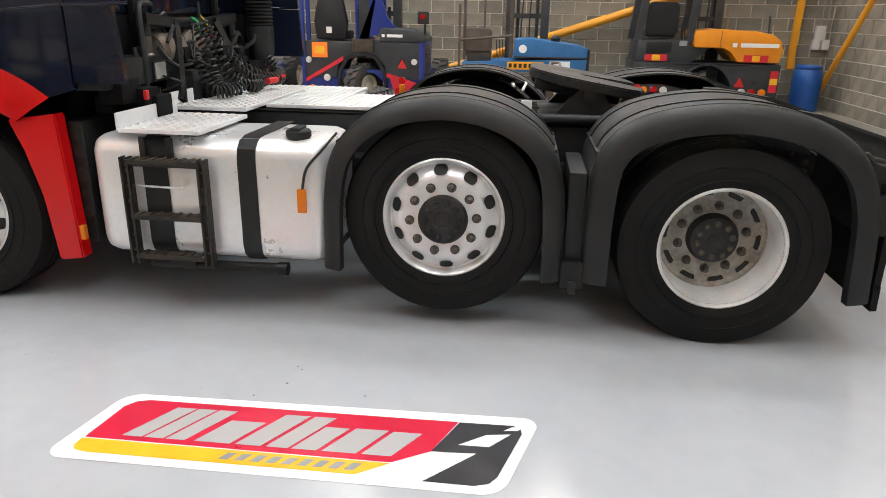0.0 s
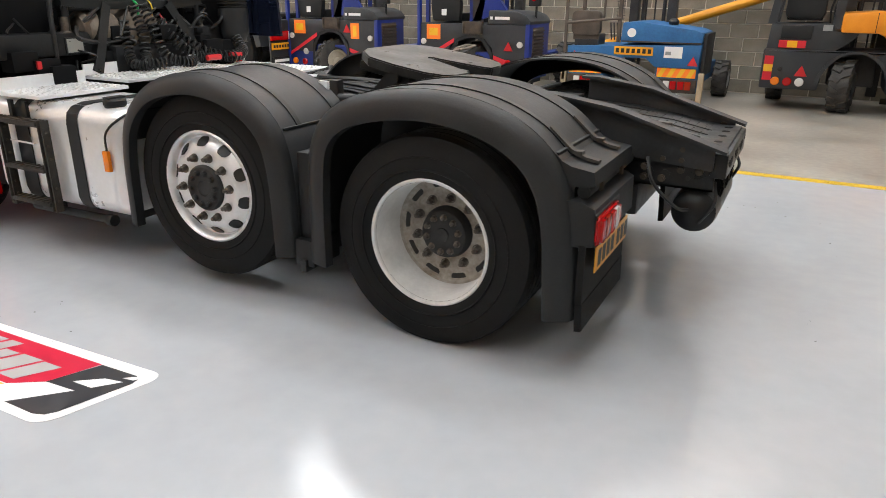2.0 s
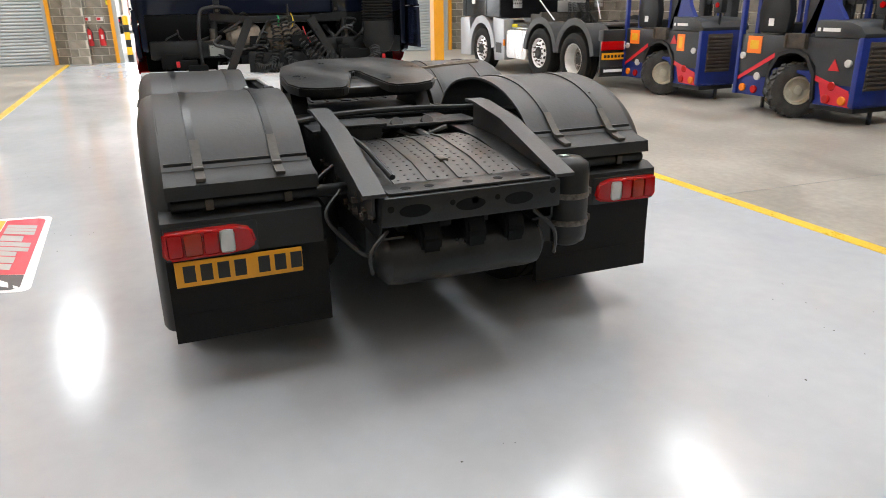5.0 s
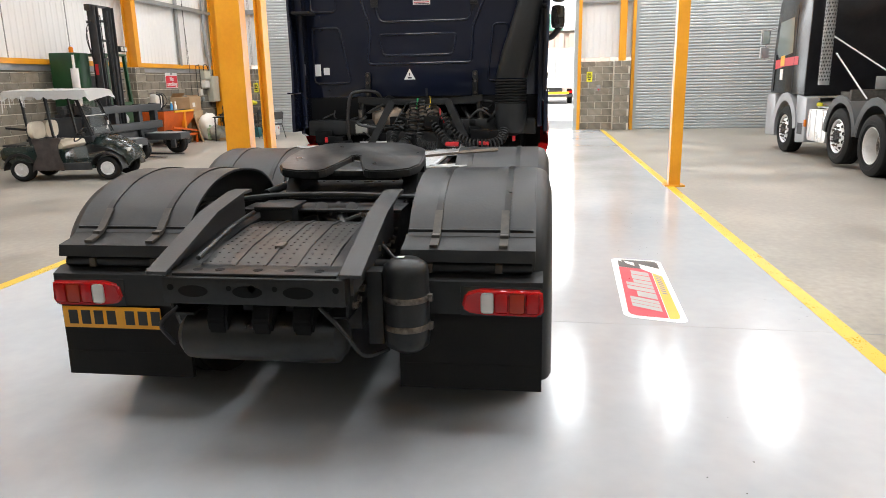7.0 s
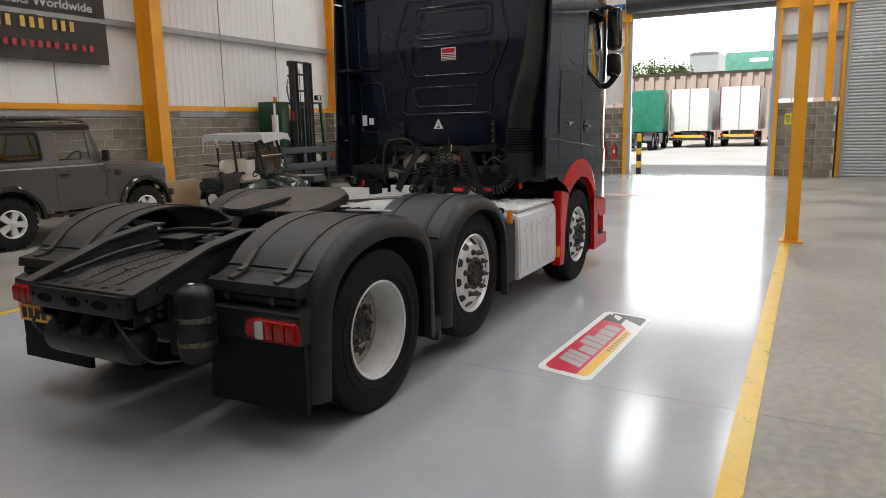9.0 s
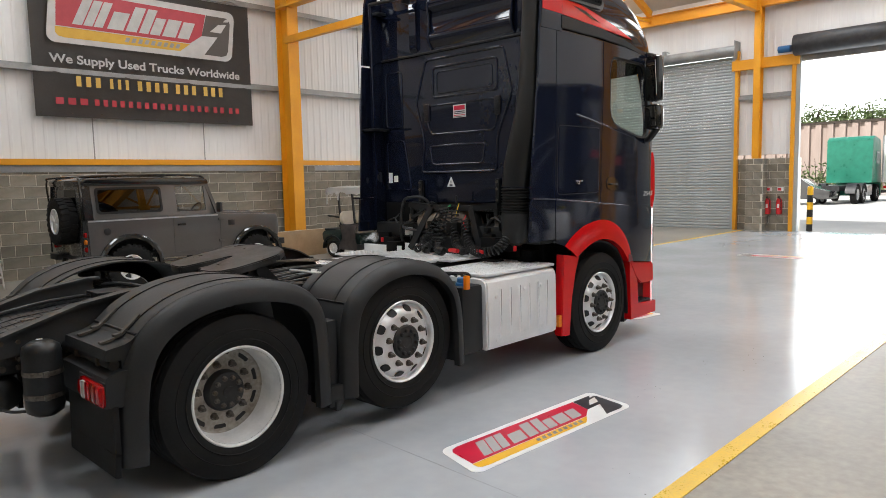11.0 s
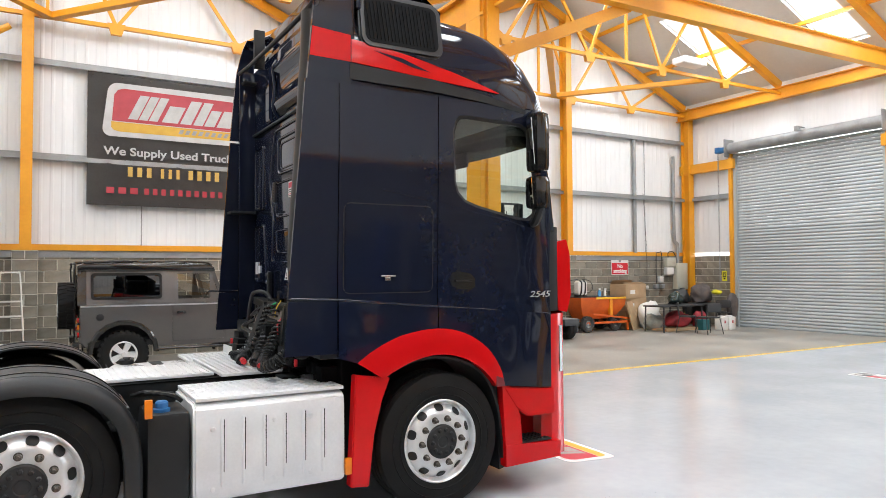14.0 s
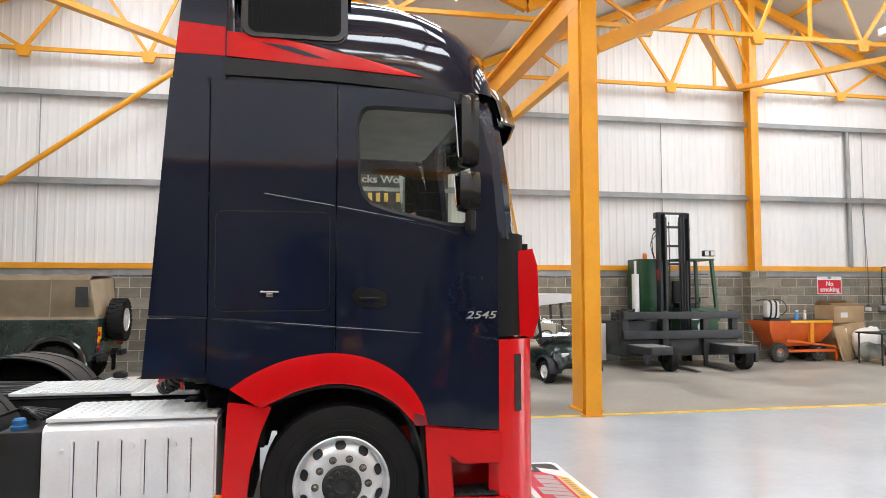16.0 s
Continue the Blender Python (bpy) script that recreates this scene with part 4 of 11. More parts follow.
# frame rails with bolts
for s in (-1, 1):
    bm = B()
    y = s * 0.385
    top = [(-5.0, 0.98), (0.15, 0.98), (0.55, 0.965), (1.1, 0.88)]
    low = [(-5.0, 0.70), (0.15, 0.70), (0.55, 0.70), (1.1, 0.70)]
    strip_prism(bm, top, low, y - s * 0.0, y + s * 0.01)
    strip_prism(bm, top, [(x, z - 0.01) for x, z in top], y - s * 0.09, y + s * 0.01)
    strip_prism(bm, low, [(x, z + 0.01) for x, z in low], y - s * 0.09, y + s * 0.01)
    part("frame_rail", bm, "satin_black", truck)
    bm = B()
    rng = random.Random(5 + s)
    for x in np.arange(0.18, 1.05, 0.085):
        for z in (0.74, 0.79, 0.84, 0.89):
            if rng.random() < 0.62:
                yy = y + s * 0.012
                rod(bm, (x, yy, z), (x, yy + s * (0.014 + 0.02 * rng.random()), z), 0.014, 6)
                rod(bm, (x, yy, z), (x, yy + s * 0.006, z), 0.019, 10)
    tagged(part("rail_bolting", bm, "rust", truck, "rusty bolt heads"), kind="stuff")
    rng = random.Random(40 + s)
    for x in np.arange(0.28, 1.06, 0.10):
        for z in (0.765, 0.835):
            disc_r = rng.choice((0.012, 0.018, 0.024))
            bm = B()
            yy = y + s * 0.0102
            lathe(bm, [(disc_r, yy), (disc_r, yy + s * 0.0012), (0.0, yy + s * 0.0012)], 14, "y", (float(x) + rng.uniform(-0.02, 0.02), 0, z + rng.uniform(-0.015, 0.015)))
            part("rail_hole", bm, "black", truck)
    # sloping guide plate
    bm = B()
    line = [(0.20, 1.112), (0.30, 1.112), (0.62, 1.065), (1.145, 0.905)]
    strip_prism(bm, line, [(x, z - 0.014) for x, z in line], s * 0.375, s * 0.468)
    web = [(0.24, 1.10), (0.62, 1.055), (1.09, 0.91)]
    strip_prism(bm, web, [(0.24, 0.90), (0.62, 0.84), (1.09, 0.80)], s * 0.405, s * 0.418)
    part("guide_ramp", bm, "dust_plastic", truck, "sloping dark steel guide plate")
# rear cross member with holes, deck plate
bm = B()
box(bm, 1.075, 1.15, -0.40, 0.40, 0.765, 0.885, 0.012)
box(bm, 0.98, 1.13, -0.36, 0.36, 0.884, 0.898, 0.004)
part("rear_cross_member", bm, "satin_black", truck)
bm = B()
for y in (-0.26, -0.02, 0.2):
    prism(bm, [(y + 0.066 * math.cos(a), 0.825 + 0.026 * math.sin(a)) for a in np.linspace(0, math.tau, 21)[:-1]], 1.1495, 1.1515, "x")
for y, r in ((-0.36, 0.014), (-0.1, 0.012), (0.0, 0.016), (0.1, 0.012), (0.36, 0.014)):
    lathe(bm, [(r, 1.1495), (r, 1.1515), (0.0, 1.1515)], 14, "x", (0, y, 0.84))
for y in (-0.27, -0.17, 0.0, 0.14, 0.27):
    lathe(bm, [(0.021, 0.8975), (0.021, 0.8995), (0.0, 0.8995)], 16, "z", (1.07, y, 0))
tagged(part("drain_hole", bm, "void_black", truck), kind="stuff")
bm = B()
deck = [(0.30, 0.955), (0.45, 0.965), (0.80, 0.935), (1.0, 0.895)]
strip_prism(bm, deck, [(x, z - 0.012) for x, z in deck], -0.29, 0.29)
deck_plate = part("deck_plate", bm, "grease", truck, "dirty perforated deck plate")
for y in (-0.14, 0.0, 0.14):
    bm = B()
    strip_prism(bm, [(x, z + 0.006) for x, z in deck], deck, y - 0.008, y + 0.008)
    part("deck_rib", bm, "grease", deck_plate)
bm = B()
for i in range(14):
    for j in range(13):
        x, y = 0.36 + i * 0.046, -0.264 + j * 0.044
        if min(abs(y + 0.14), abs(y), abs(y - 0.14)) < 0.02:
            continue
        z = np.interp(x, [p[0] for p in deck], [p[1] for p in deck])
        lathe(bm, [(0.006, z - 0.003), (0.006, z + 0.0015), (0.0, z + 0.0015)], 8, "z", (x, y, 0))
tagged(part("deck_hole", bm, "black", truck), kind="stuff")
bm = B()
box(bm, 0.74, 0.82, -0.02, 0.02, 0.925, 0.946, 0.006)
part("drain_slot", bm, "nut", truck, "worn bright steel patch")
bm = B()
tube(bm, curve_points([(0.05, -0.25, 0.9), (0.12, -0.05, 0.97), (0.2, 0.1, 0.93), (0.25, 0.25, 0.98)]), 0.016)
tube(bm, curve_points([(-0.1, 0.05, 0.85), (0.15, 0.1, 0.95), (0.33, 0.18, 0.9)]), 0.024)
tube(bm, curve_points([(0.3, -0.33, 1.0), (0.6, -0.31, 0.99), (1.0, -0.3, 0.93)]), 0.012)
part("frame_hose", bm, "hose", truck)
bm = B()
box(bm, 0.12, 0.30, -0.30, -0.12, 0.86, 1.02, 0.015)
box(bm, 0.10, 0.32, -0.32, -0.10, 1.02, 1.035, 0.005)
part("valve_box", bm, "plastic", truck)
# cross bar in front of the deck
bm = B()
tube(bm, curve_points([(0.1, -0.62, 1.02), (0.08, -0.3, 1.055), (0.06, 0.1, 1.06), (0.02, 0.5, 1.04)]), 0.016)
box(bm, -0.02, 0.2, -0.45, 0.45, 0.985, 1.0, 0.003)
part("frame_cross_bar", bm, "chassis", truck)

rng = random.Random(17)
for k in range(9):
    y = -0.30 + 0.07 * k
    bm = B()
    tube(bm, curve_points([(-0.30, y, 0.90), (-0.12, y + rng.uniform(-0.05, 0.05), 0.93 + rng.uniform(-0.03, 0.05)), (0.10, y + rng.uniform(-0.08, 0.08), 0.90), (0.30, y * 0.8, 0.88)]), rng.choice((0.008, 0.011, 0.015)), 6)
    part("brake_hose", bm, "hose", truck)
for y in (-0.05, 0.12):
    bm = B()
    rod(bm, (-0.15, y, 0.74), (0.16, y + 0.05, 1.00), 0.022, 12)
    rod(bm, (-0.02, y + 0.02, 0.85), (0.17, y + 0.052, 1.008), 0.034, 12)
    part("damper", bm, "hub", truck)
# air tanks at the tail
bm = B()
lathe(bm, [(0.0, -0.40), (0.07, -0.385), (0.105, -0.35), (0.11, -0.30), (0.11, 0.29), (0.105, 0.33), (0.07, 0.36), (0.0, 0.375)], 28, "y", (1.02, 0, 0.585))
part("air_tank", bm, "satin_black", truck)
for y in (-0.18, 0.02, 0.2):
    bm = B()
    prism(bm, [(0.94, 0.66), (1.02, 0.60), (1.12, 0.62), (1.135, 0.69), (1.10, 0.76), (0.94, 0.76)], y - 0.045, y + 0.045)
    bmesh.ops.bevel(bm, geom=[e for e in bm.edges if e.calc_face_angle(0) > 0.5], offset=0.012, segments=2, affect="EDGES")
    part("tank_bracket", bm, "void_black", truck)
TX, TY = 0.88, 0.60
bm = B()
lathe(bm, [(0.0, 0.485), (0.06, 0.49), (0.095, 0.515), (0.102, 0.55), (0.102, 0.85), (0.095, 0.885), (0.06, 0.91), (0.0, 0.917)], 32, "z", (TX, TY, 0))
vt = part("upright_air_tank", bm, "satin_black", truck, "", 50)
for z in (0.61, 0.74):
    bm = B()
    lathe(bm, [(0.1035, z - 0.014), (0.106, z - 0.01), (0.106, z + 0.01), (0.1035, z + 0.014)], 32, "z", (TX, TY, 0))
    box(bm, TX, TX + 0.03, TY + 0.085, TY + 0.12, z - 0.016, z + 0.016, 0.003)
    part("strap", bm, "nut", vt)
bm = B()
box(bm, TX - 0.015, TX + 0.015, TY - 0.035, TY - 0.005, 0.9165, 0.919)
part("tank_sticker", bm, "white", vt)
bm = B()
box(bm, 0.82, 0.92, 0.43, 0.50, 0.52, 0.86, 0.006)
part("tank_mount", bm, "chassis", truck)
for pts in ([(1.1, -0.36, 0.74), (1.12, -0.44, 0.66), (1.06, -0.42, 0.55)], [(1.13, 0.28, 0.76), (1.14, 0.38, 0.66), (1.05, 0.44, 0.52), (0.92, 0.52, 0.50)],
            [(0.8, -0.47, 0.85), (0.85, -0.55, 0.75), (0.95, -0.45, 0.62), (1.0, -0.4, 0.6)], [(0.55, -0.44, 0.9), (0.62, -0.55, 0.83), (0.6, -0.5, 0.72)], [(0.6, 0.44, 0.9), (0.7, 0.55, 0.8), (0.66, 0.5, 0.7)]):
    bm = B()
    tube(bm, curve_points(pts), 0.009, 6)
    part("air_hose", bm, "hose", truck)

# mudguards
MG1 = line_through([(-1.97, 0.30), (-1.955, 0.72), (-1.88, 0.95), (-1.68, 1.12), (-1.36, 1.185), (-1.06, 1.13), (-0.85, 0.98), (-0.765, 0.75), (-0.745, 0.30)], 5)
MG2 = line_through([(-0.665, 0.30), (-0.655, 0.75), (-0.60, 0.98), (-0.42, 1.125), (-0.08, 1.19), (0.22, 1.165), (0.45, 1.075), (0.60, 0.95)], 5)
MG2S = line_through([(-0.665, 0.30), (-0.655, 0.75), (-0.60, 0.98), (-0.42, 1.125), (-0.08, 1.19), (0.22, 1.165), (0.45, 1.075), (0.60, 0.93), (0.68, 0.70), (0.71, 0.28)], 5)


for s in (-1, 1):
    for nm, line, side_line, ylo, lip in (("mudguard", MG1, MG1, 0.60, 0.105), ("mudguard", MG2, MG2S, 0.56, 0.128)):
        bm = B()
        strip_prism(bm, line, offset_line(line, 0.012), s * ylo, s * 1.165)
        g = part(nm, bm, "dust_plastic", truck, "dusty black plastic mudguard")
        bm = B()
        lines = [(side_line, 1.158), (offset_line(side_line, 0.008), 1.190), (offset_line(side_line, 0.022), 1.214), (offset_line(side_line, 0.05), 1.229), (offset_line(side_line, lip - 0.012), 1.245), (offset_line(side_line, lip), 1.243), (offset_line(side_line, lip + 0.004), 1.19)]
        rows = [[bm.verts.new((x, s * y, z)) for x, z in pts] for pts, y in lines]
        for a, b in zip(rows, rows[1:]):
            for q in range(len(a) - 1):
                bm.faces.new((a[q], a[q + 1], b[q + 1], b[q]))
        # same plastic as the guard, in the tone darkened for shade
        part("wheel_arch_lip", bm, "lip_plastic", g, "black plastic wheel arch edge", 60)
        mid = [p for p in line if p[1] > (0.93 if nm else 0)]
        for y in (0.70, 1.03):
            bm = B()
            strip_prism(bm, offset_line(mid, -0.006), mid, s * (y - 0.016), s * (y + 0.016))
            part("strap", bm, "satin_black", g)
        seam = [p for p in line if p[1] > 0.9]
        for e in (seam[1], seam[-2]):
            bm = B()
            box(bm, e[0] - 0.012, e[0] + 0.012, min(s * ylo, s * 1.155), max(s * ylo, s * 1.155), e[1] - 0.012, e[1] + 0.003, 0.003)
            part("seam_rib", bm, "plastic", g)
    # stepped valance, lamp carrier and flap behind the drive wheel
    bm = B()
    prism(bm, [(0.585, 0.955), (0.64, 0.93), (0.735, 0.915), (0.745, 0.86), (0.70, 0.85), (0.60, 0.85)], s * 0.55, s * 1.165)
    prism(bm, [(0.60, 0.80), (0.70, 0.80), (0.76, 0.775), (0.765, 0.62), (0.70, 0.61), (0.62, 0.61)], s * 0.55, s * 1.20)
    box(bm, 0.60, 0.66, s * 0.55, s * 1.16, 0.61, 0.86)
    part("tail_valance", bm, "plastic", truck, "black stepped plastic tail panel")
    bm = B()
    rod(bm, (0.695, s * 0.42, 0.827), (0.695, s * 1.15, 0.827), 0.028, 14)
    part("support_tube", bm, "chassis", truck)
    for y in (0.68, 1.0):
        bm = B()
        box(bm, 0.70, 0.735, s * y - 0.016, s * y + 0.016, 0.805, 0.85, 0.004)
        part("tube_clamp", bm, "rust", truck, "rusty clamp")
        bm = B()
        strip_prism(bm, [(0.50, 1.058), (0.60, 0.972), (0.66, 0.945), (0.715, 0.935)], [(0.50, 1.046), (0.595, 0.958), (0.66, 0.932), (0.715, 0.922)], s * (y + 0.02) - 0.019, s * (y + 0.02) + 0.019)
        box(bm, 0.61, 0.645, s * (y + 0.02) - 0.02, s * (y + 0.02) + 0.02, 0.945, 0.966, 0.005)
        part("rubber_latch", bm, "strap_brown", truck, "worn rubber hold-down latch")
    bm = B()
    prism(bm, [(0.705, 0.62), (0.735, 0.62), (0.735, 0.36), (0.725, 0.35), (0.705, 0.35)], s * 0.53, s * 1.20)
    part("mud_flap", bm, "rubber", truck, "black rubber flap")
    bm = B()
    prism(bm, [(0.707, 0.362), (0.738, 0.362), (0.742, 0.238), (0.712, 0.235)], s * 0.53, s * 1.20)
    part("flap_skirt", bm, "rubber", truck, "torn rubber skirt")
    # rear lamp cluster
    lamp = B()
    box(lamp, 0.735, 0.768, min(s * 0.825, s * 1.195), max(s * 0.825, s * 1.195), 0.613, 0.755, 0.012)
    lamp = part("rear_lamp", lamp, "plastic", truck, "red, amber and white rear lamp cluster")
    bm = B()
    prism(bm, [(s * 0.832, 0.655), (s * 0.85, 0.728), (s * 0.92, 0.748), (s * 1.20, 0.744), (s * 1.206, 0.645), (s * 1.185, 0.618), (s * 0.95, 0.622), (s * 0.87, 0.632)], 0.757, 0.785, "x")
    bmesh.ops.bevel(bm, geom=[e for e in bm.edges if e.calc_face_angle(0) > 0.9], offset=0.012, segments=3, affect="EDGES")
    part("lens", bm, "lens_red", lamp)
    for y, half, mat in ((0.952, 0.03, "lens_white"), (1.015, 0.03, "lens_red"), (1.085, 0.036, "lens_amber"), (1.155, 0.03, "lens_red")):
        bm = B()
        box(bm, 0.779, 0.796, s * y - half, s * y + half, 0.636, 0.732, 0.016)
        part("lens", bm, mat, lamp)
    # between the guards
    bm = B()
    box(bm, -0.76, -0.64, min(s * 0.98, s * 1.2), max(s * 0.98, s * 1.2), 0.26, 0.40, 0.01)
    box(bm, -0.745, -0.66, min(s * 0.62, s * 1.16), max(s * 0.62, s * 1.16), 0.30, 0.84, 0.01)
    part("guard_bridge", bm, "plastic", truck)
    bm = B()
    box(bm, -0.72, -0.68, min(s * 1.14, s * 1.22), max(s * 1.14, s * 1.22), 0.235, 0.30, 0.006)
    part("guard_foot", bm, "hub", truck)

# underside
bm = B()
box(bm, -3.0, 0.75, -0.36, 0.36, 0.52, 0.69, 0.02)
rod(bm, (-3.0, 0, 0.62), (-0.2, 0, 0.52), 0.06, 12)
part("chassis_underside", bm, "chassis", truck)
# suspension between the wheels
for s in (-1, 1):
    for x in (-0.68, 0.42, -1.9):
        bm = B()
        lathe(bm, [(0.0, 0.40), (0.10, 0.40), (0.13, 0.45), (0.12, 0.52), (0.14, 0.60), (0.13, 0.72), (0.09, 0.76), (0, 0.76)], 20, "z", (x, s * 0.54, 0))
        part("air_spring", bm, "rubber", truck)
    bm = B()
    bar(bm, (-1.95, s * 0.52, 0.40), (0.5, s * 0.52, 0.40), 0.09, 0.07)
    part("trailing_arm", bm, "chassis", truck)
    bm = B()
    box(bm, -1.0, -0.40, min(s * 0.40, s * 0.46), max(s * 0.40, s * 0.46), 0.42, 0.95, 0.01)
    part("axle_hanger", bm, "chassis", truck)

# release handle of the coupling
bm = B()
bar(bm, (-0.78, 0.28, 1.17), (-0.78, 0.68, 1.205), 0.03, 0.014)
tube(bm, [(-0.80, 0.66, 1.205), (-0.815, 0.72, 1.21), (-0.815, 0.88, 1.22), (-0.78, 0.90, 1.22), (-0.745, 0.88, 1.22), (-0.745, 0.72, 1.21), (-0.76, 0.66, 1.205)], 0.009, 6)
part("release_handle", bm, "tan_engine", truck, "worn steel release handle with a loop")

# number plate
plate = B()
box(plate, 0.766, 0.772, -1.17, -0.65, 0.500, 0.611, 0.003)
plate = part("number_plate", plate, "plate_yellow", truck, "yellow rear number plate with dark bars")
for k in range(7):
    bm = B()
    y = -1.115 + k * 0.068 + (0.03 if k > 3 else 0)
    box(bm, 0.7715, 0.7735, y - 0.024, y + 0.024, 0.520, 0.592)
    part("plate_bar", bm, "black", plate)

# fifth wheel coupling
tilt = pose(-0.62, 0, 1.205, 0, 9.5, 0)
bm = B()
slot = [(0.30, -0.10), (0.02, -0.03), (-0.02, 0.0), (0.02, 0.03), (0.30, 0.10)]
outline = [(-0.34, -0.20), (-0.30, -0.30), (-0.18, -0.42), (0.0, -0.455), (0.20, -0.45), (0.29, -0.40), (0.33, -0.30), (0.335, -0.16)] + [(0.30, -0.12), (0.05, -0.035), (0.0, -0.028), (-0.02, 0.0), (0.0, 0.028), (0.05, 0.035), (0.30, 0.12)] + [(0.335, 0.16), (0.33, 0.30), (0.29, 0.40), (0.20, 0.45), (0.0, 0.455), (-0.18, 0.42), (-0.30, 0.30), (-0.34, 0.20)]
vs = prism(bm, outline, -0.055, 0.0, "z")
bmesh.ops.transform(bm, matrix=tilt, verts=vs)
bmesh.ops.bevel(bm, geom=[e for e in bm.edges if e.calc_face_angle(0) > 0.7], offset=0.008, segments=2, affect="EDGES")
fifth = part("fifth_wheel", bm, "grease", truck, "greasy scuffed steel coupling plate", 30)
bm = B()
box(bm, -0.3, 0.2, -0.32, 0.32, -0.11, -0.05, 0.02, tilt)
part("plate_underside", bm, "chassis", fifth)
bm = B()
box(bm, 0.03, 0.22, -0.11, 0.11, -0.075, -0.035, 0.012, tilt)
rod(bm, tilt @ Vector((0.0, -0.02, -0.05)), tilt @ Vector((0.0, 0.3, -0.08)), 0.02, 10)
part("lock_jaw", bm, "grease", fifth)
for s in (-1, 1):
    bm = B()
    prism(bm, [(-0.83, 0.99), (-0.42, 0.99), (-0.50, 1.08), (-0.56, 1.155), (-0.68, 1.155), (-0.75, 1.08)], s * 0.33, s * 0.42)
    rod(bm, (-0.62, s * 0.30, 1.13), (-0.62, s * 0.45, 1.13), 0.035, 16)
    part("pedestal", bm, "chassis", truck)
bm = B()
box(bm, -1.0, -0.25, -0.46, 0.46, 0.98, 0.995, 0.003)
rod(bm, (-0.95, -0.5, 1.0), (-0.3, -0.5, 1.0), 0.03, 12)
part("coupling_base", bm, "chassis", truck)
bm = B()
tube(bm, [(-1.0, 0.25, 1.08), (-0.98, 0.62, 1.09), (-1.0, 0.72, 1.09), (-1.06, 0.72, 1.09), (-1.08, 0.62, 1.09), (-1.06, 0.45, 1.085)], 0.01, 6)
part("release_handle", bm, "rim_white", truck)
bm = B()
box(bm, -1.05, -0.96, -0.5, -0.44, 0.99, 1.10, 0.006)
part("valve_block", bm, "hub", truck)
bm = B()
box(bm, -1.0, -0.94, -0.62, -0.60, 0.95, 1.11, 0.004)
part("lamp_bracket", bm, "alu_dull", truck)
bm = B()
rng = random.Random(3)
for k in range(26):
    x, y = -1.75 + 0.75 * rng.random(), -0.42 + 0.84 * rng.random()
    box(bm, x, x + 0.05 + 0.08 * rng.random(), y, y + 0.04 + 0.05 * rng.random(), 0.90, 0.97 + 0.05 * rng.random(), 0.006)
tagged(part("frame_fittings", bm, "chassis", truck), kind="stuff")
bm = B()
for k in range(7):
    y = -0.35 + 0.11 * k
    tube(bm, curve_points([(-1.72, y, 1.0), (-1.3, y + 0.03 * math.sin(k), 1.01 + 0.01 * (k % 2)), (-0.9, y * 0.9, 0.99)]), 0.012, 6)
part("frame_cable", bm, "hose", truck)

# catwalk plates
def tread(name, x0, x1, y0, y1, z, along="x", rows=None, toe=False):
    bm = B()
    box(bm, x0, x1, y0, y1, z - 0.022, z, 0.004)
    ob = part(name, bm, "alu_dull", truck, "bright ribbed aluminium walkway plate")
    bm = B()
    if along == "y":
        n = rows or int((x1 - x0) / 0.045)
        for k in range(n):
            x = x0 + (k + 0.5) * (x1 - x0) / n
            box(bm, x - 0.008, x + 0.008, y0 + 0.02, y1 - 0.02, z - 0.002, z + 0.0045)
    else:
        nx, ny = int((x1 - x0) / 0.05), int((y1 - y0) / 0.034)
        for i in range(nx):
            for j in range(ny):
                x, y = x0 + (i + 0.5 + 0.25 * (j % 2)) * (x1 - x0) / (nx + 0.3), y0 + (j + 0.5) * (y1 - y0) / ny
                box(bm, x - 0.011, x + 0.011, y - 0.0045, y + 0.0045, z - 0.002, z + 0.0035)
    tagged(part("grip_rib", bm, "alu_dull", ob), kind="stuff")
    if toe:
        bm = B()
        box(bm, x0 - 0.006, x0 + 0.006, y0, y1, z - 0.01, z + 0.075, 0.003)
        part("toe_board", bm, "alu_dull", ob)
    return ob


tread("walkway_plate", -2.55, -1.72, -0.34, 0.34, 1.012, "y")
tread("walkway_plate", -3.02, -2.57, -0.60, 0.50, 1.018, "x", toe=True)
tread("walkway_plate", -2.98, -2.555, -1.24, -0.62, 0.985, "x", toe=True)
tread("walkway_plate", -3.235, -2.26, 0.55, 1.185, 0.972, "x")

# fuel tank on the near side
bm = B()
box(bm, -3.18, -1.935, -1.215, -0.58, 0.31, 0.945, 0.0)
bmesh.ops.bevel(bm, geom=bm.edges[:], offset=0.095, segments=6, profile=0.5, affect="EDGES")
tank = part("fuel_tank", bm, "alu", truck, "brushed aluminium fuel tank", 80)
for x0, x1 in ((-2.88, -2.75), (-2.38, -2.285)):
    bm = B()
    pts = [(-0.60, 0.952), (-1.10, 0.952), (-1.17, 0.935), (-1.21, 0.90), (-1.222, 0.84), (-1.222, 0.40), (-1.205, 0.35), (-1.16, 0.31), (-1.10, 0.302), (-0.6, 0.302)]
    strip_prism(bm, pts, [(y + 0.006, z - 0.004) if z > 0.6 else (y + 0.006, z + 0.004) for y, z in pts], x0, x1, "x")
    part("tank_strap", bm, "plastic", tank)
bm = B()
lathe(bm, [(0.062, 0.88), (0.06, 0.935), (0.058, 0.95), (0.064, 0.955), (0.064, 0.98), (0.055, 0.99), (0.0, 0.992)], 24, "z", (-2.10, -1.09, 0))
box(bm, -2.125, -2.075, -1.15, -1.03, 0.986, 1.002, 0.006)
part("filler_cap", bm, "plastic", tank)
steps = B()
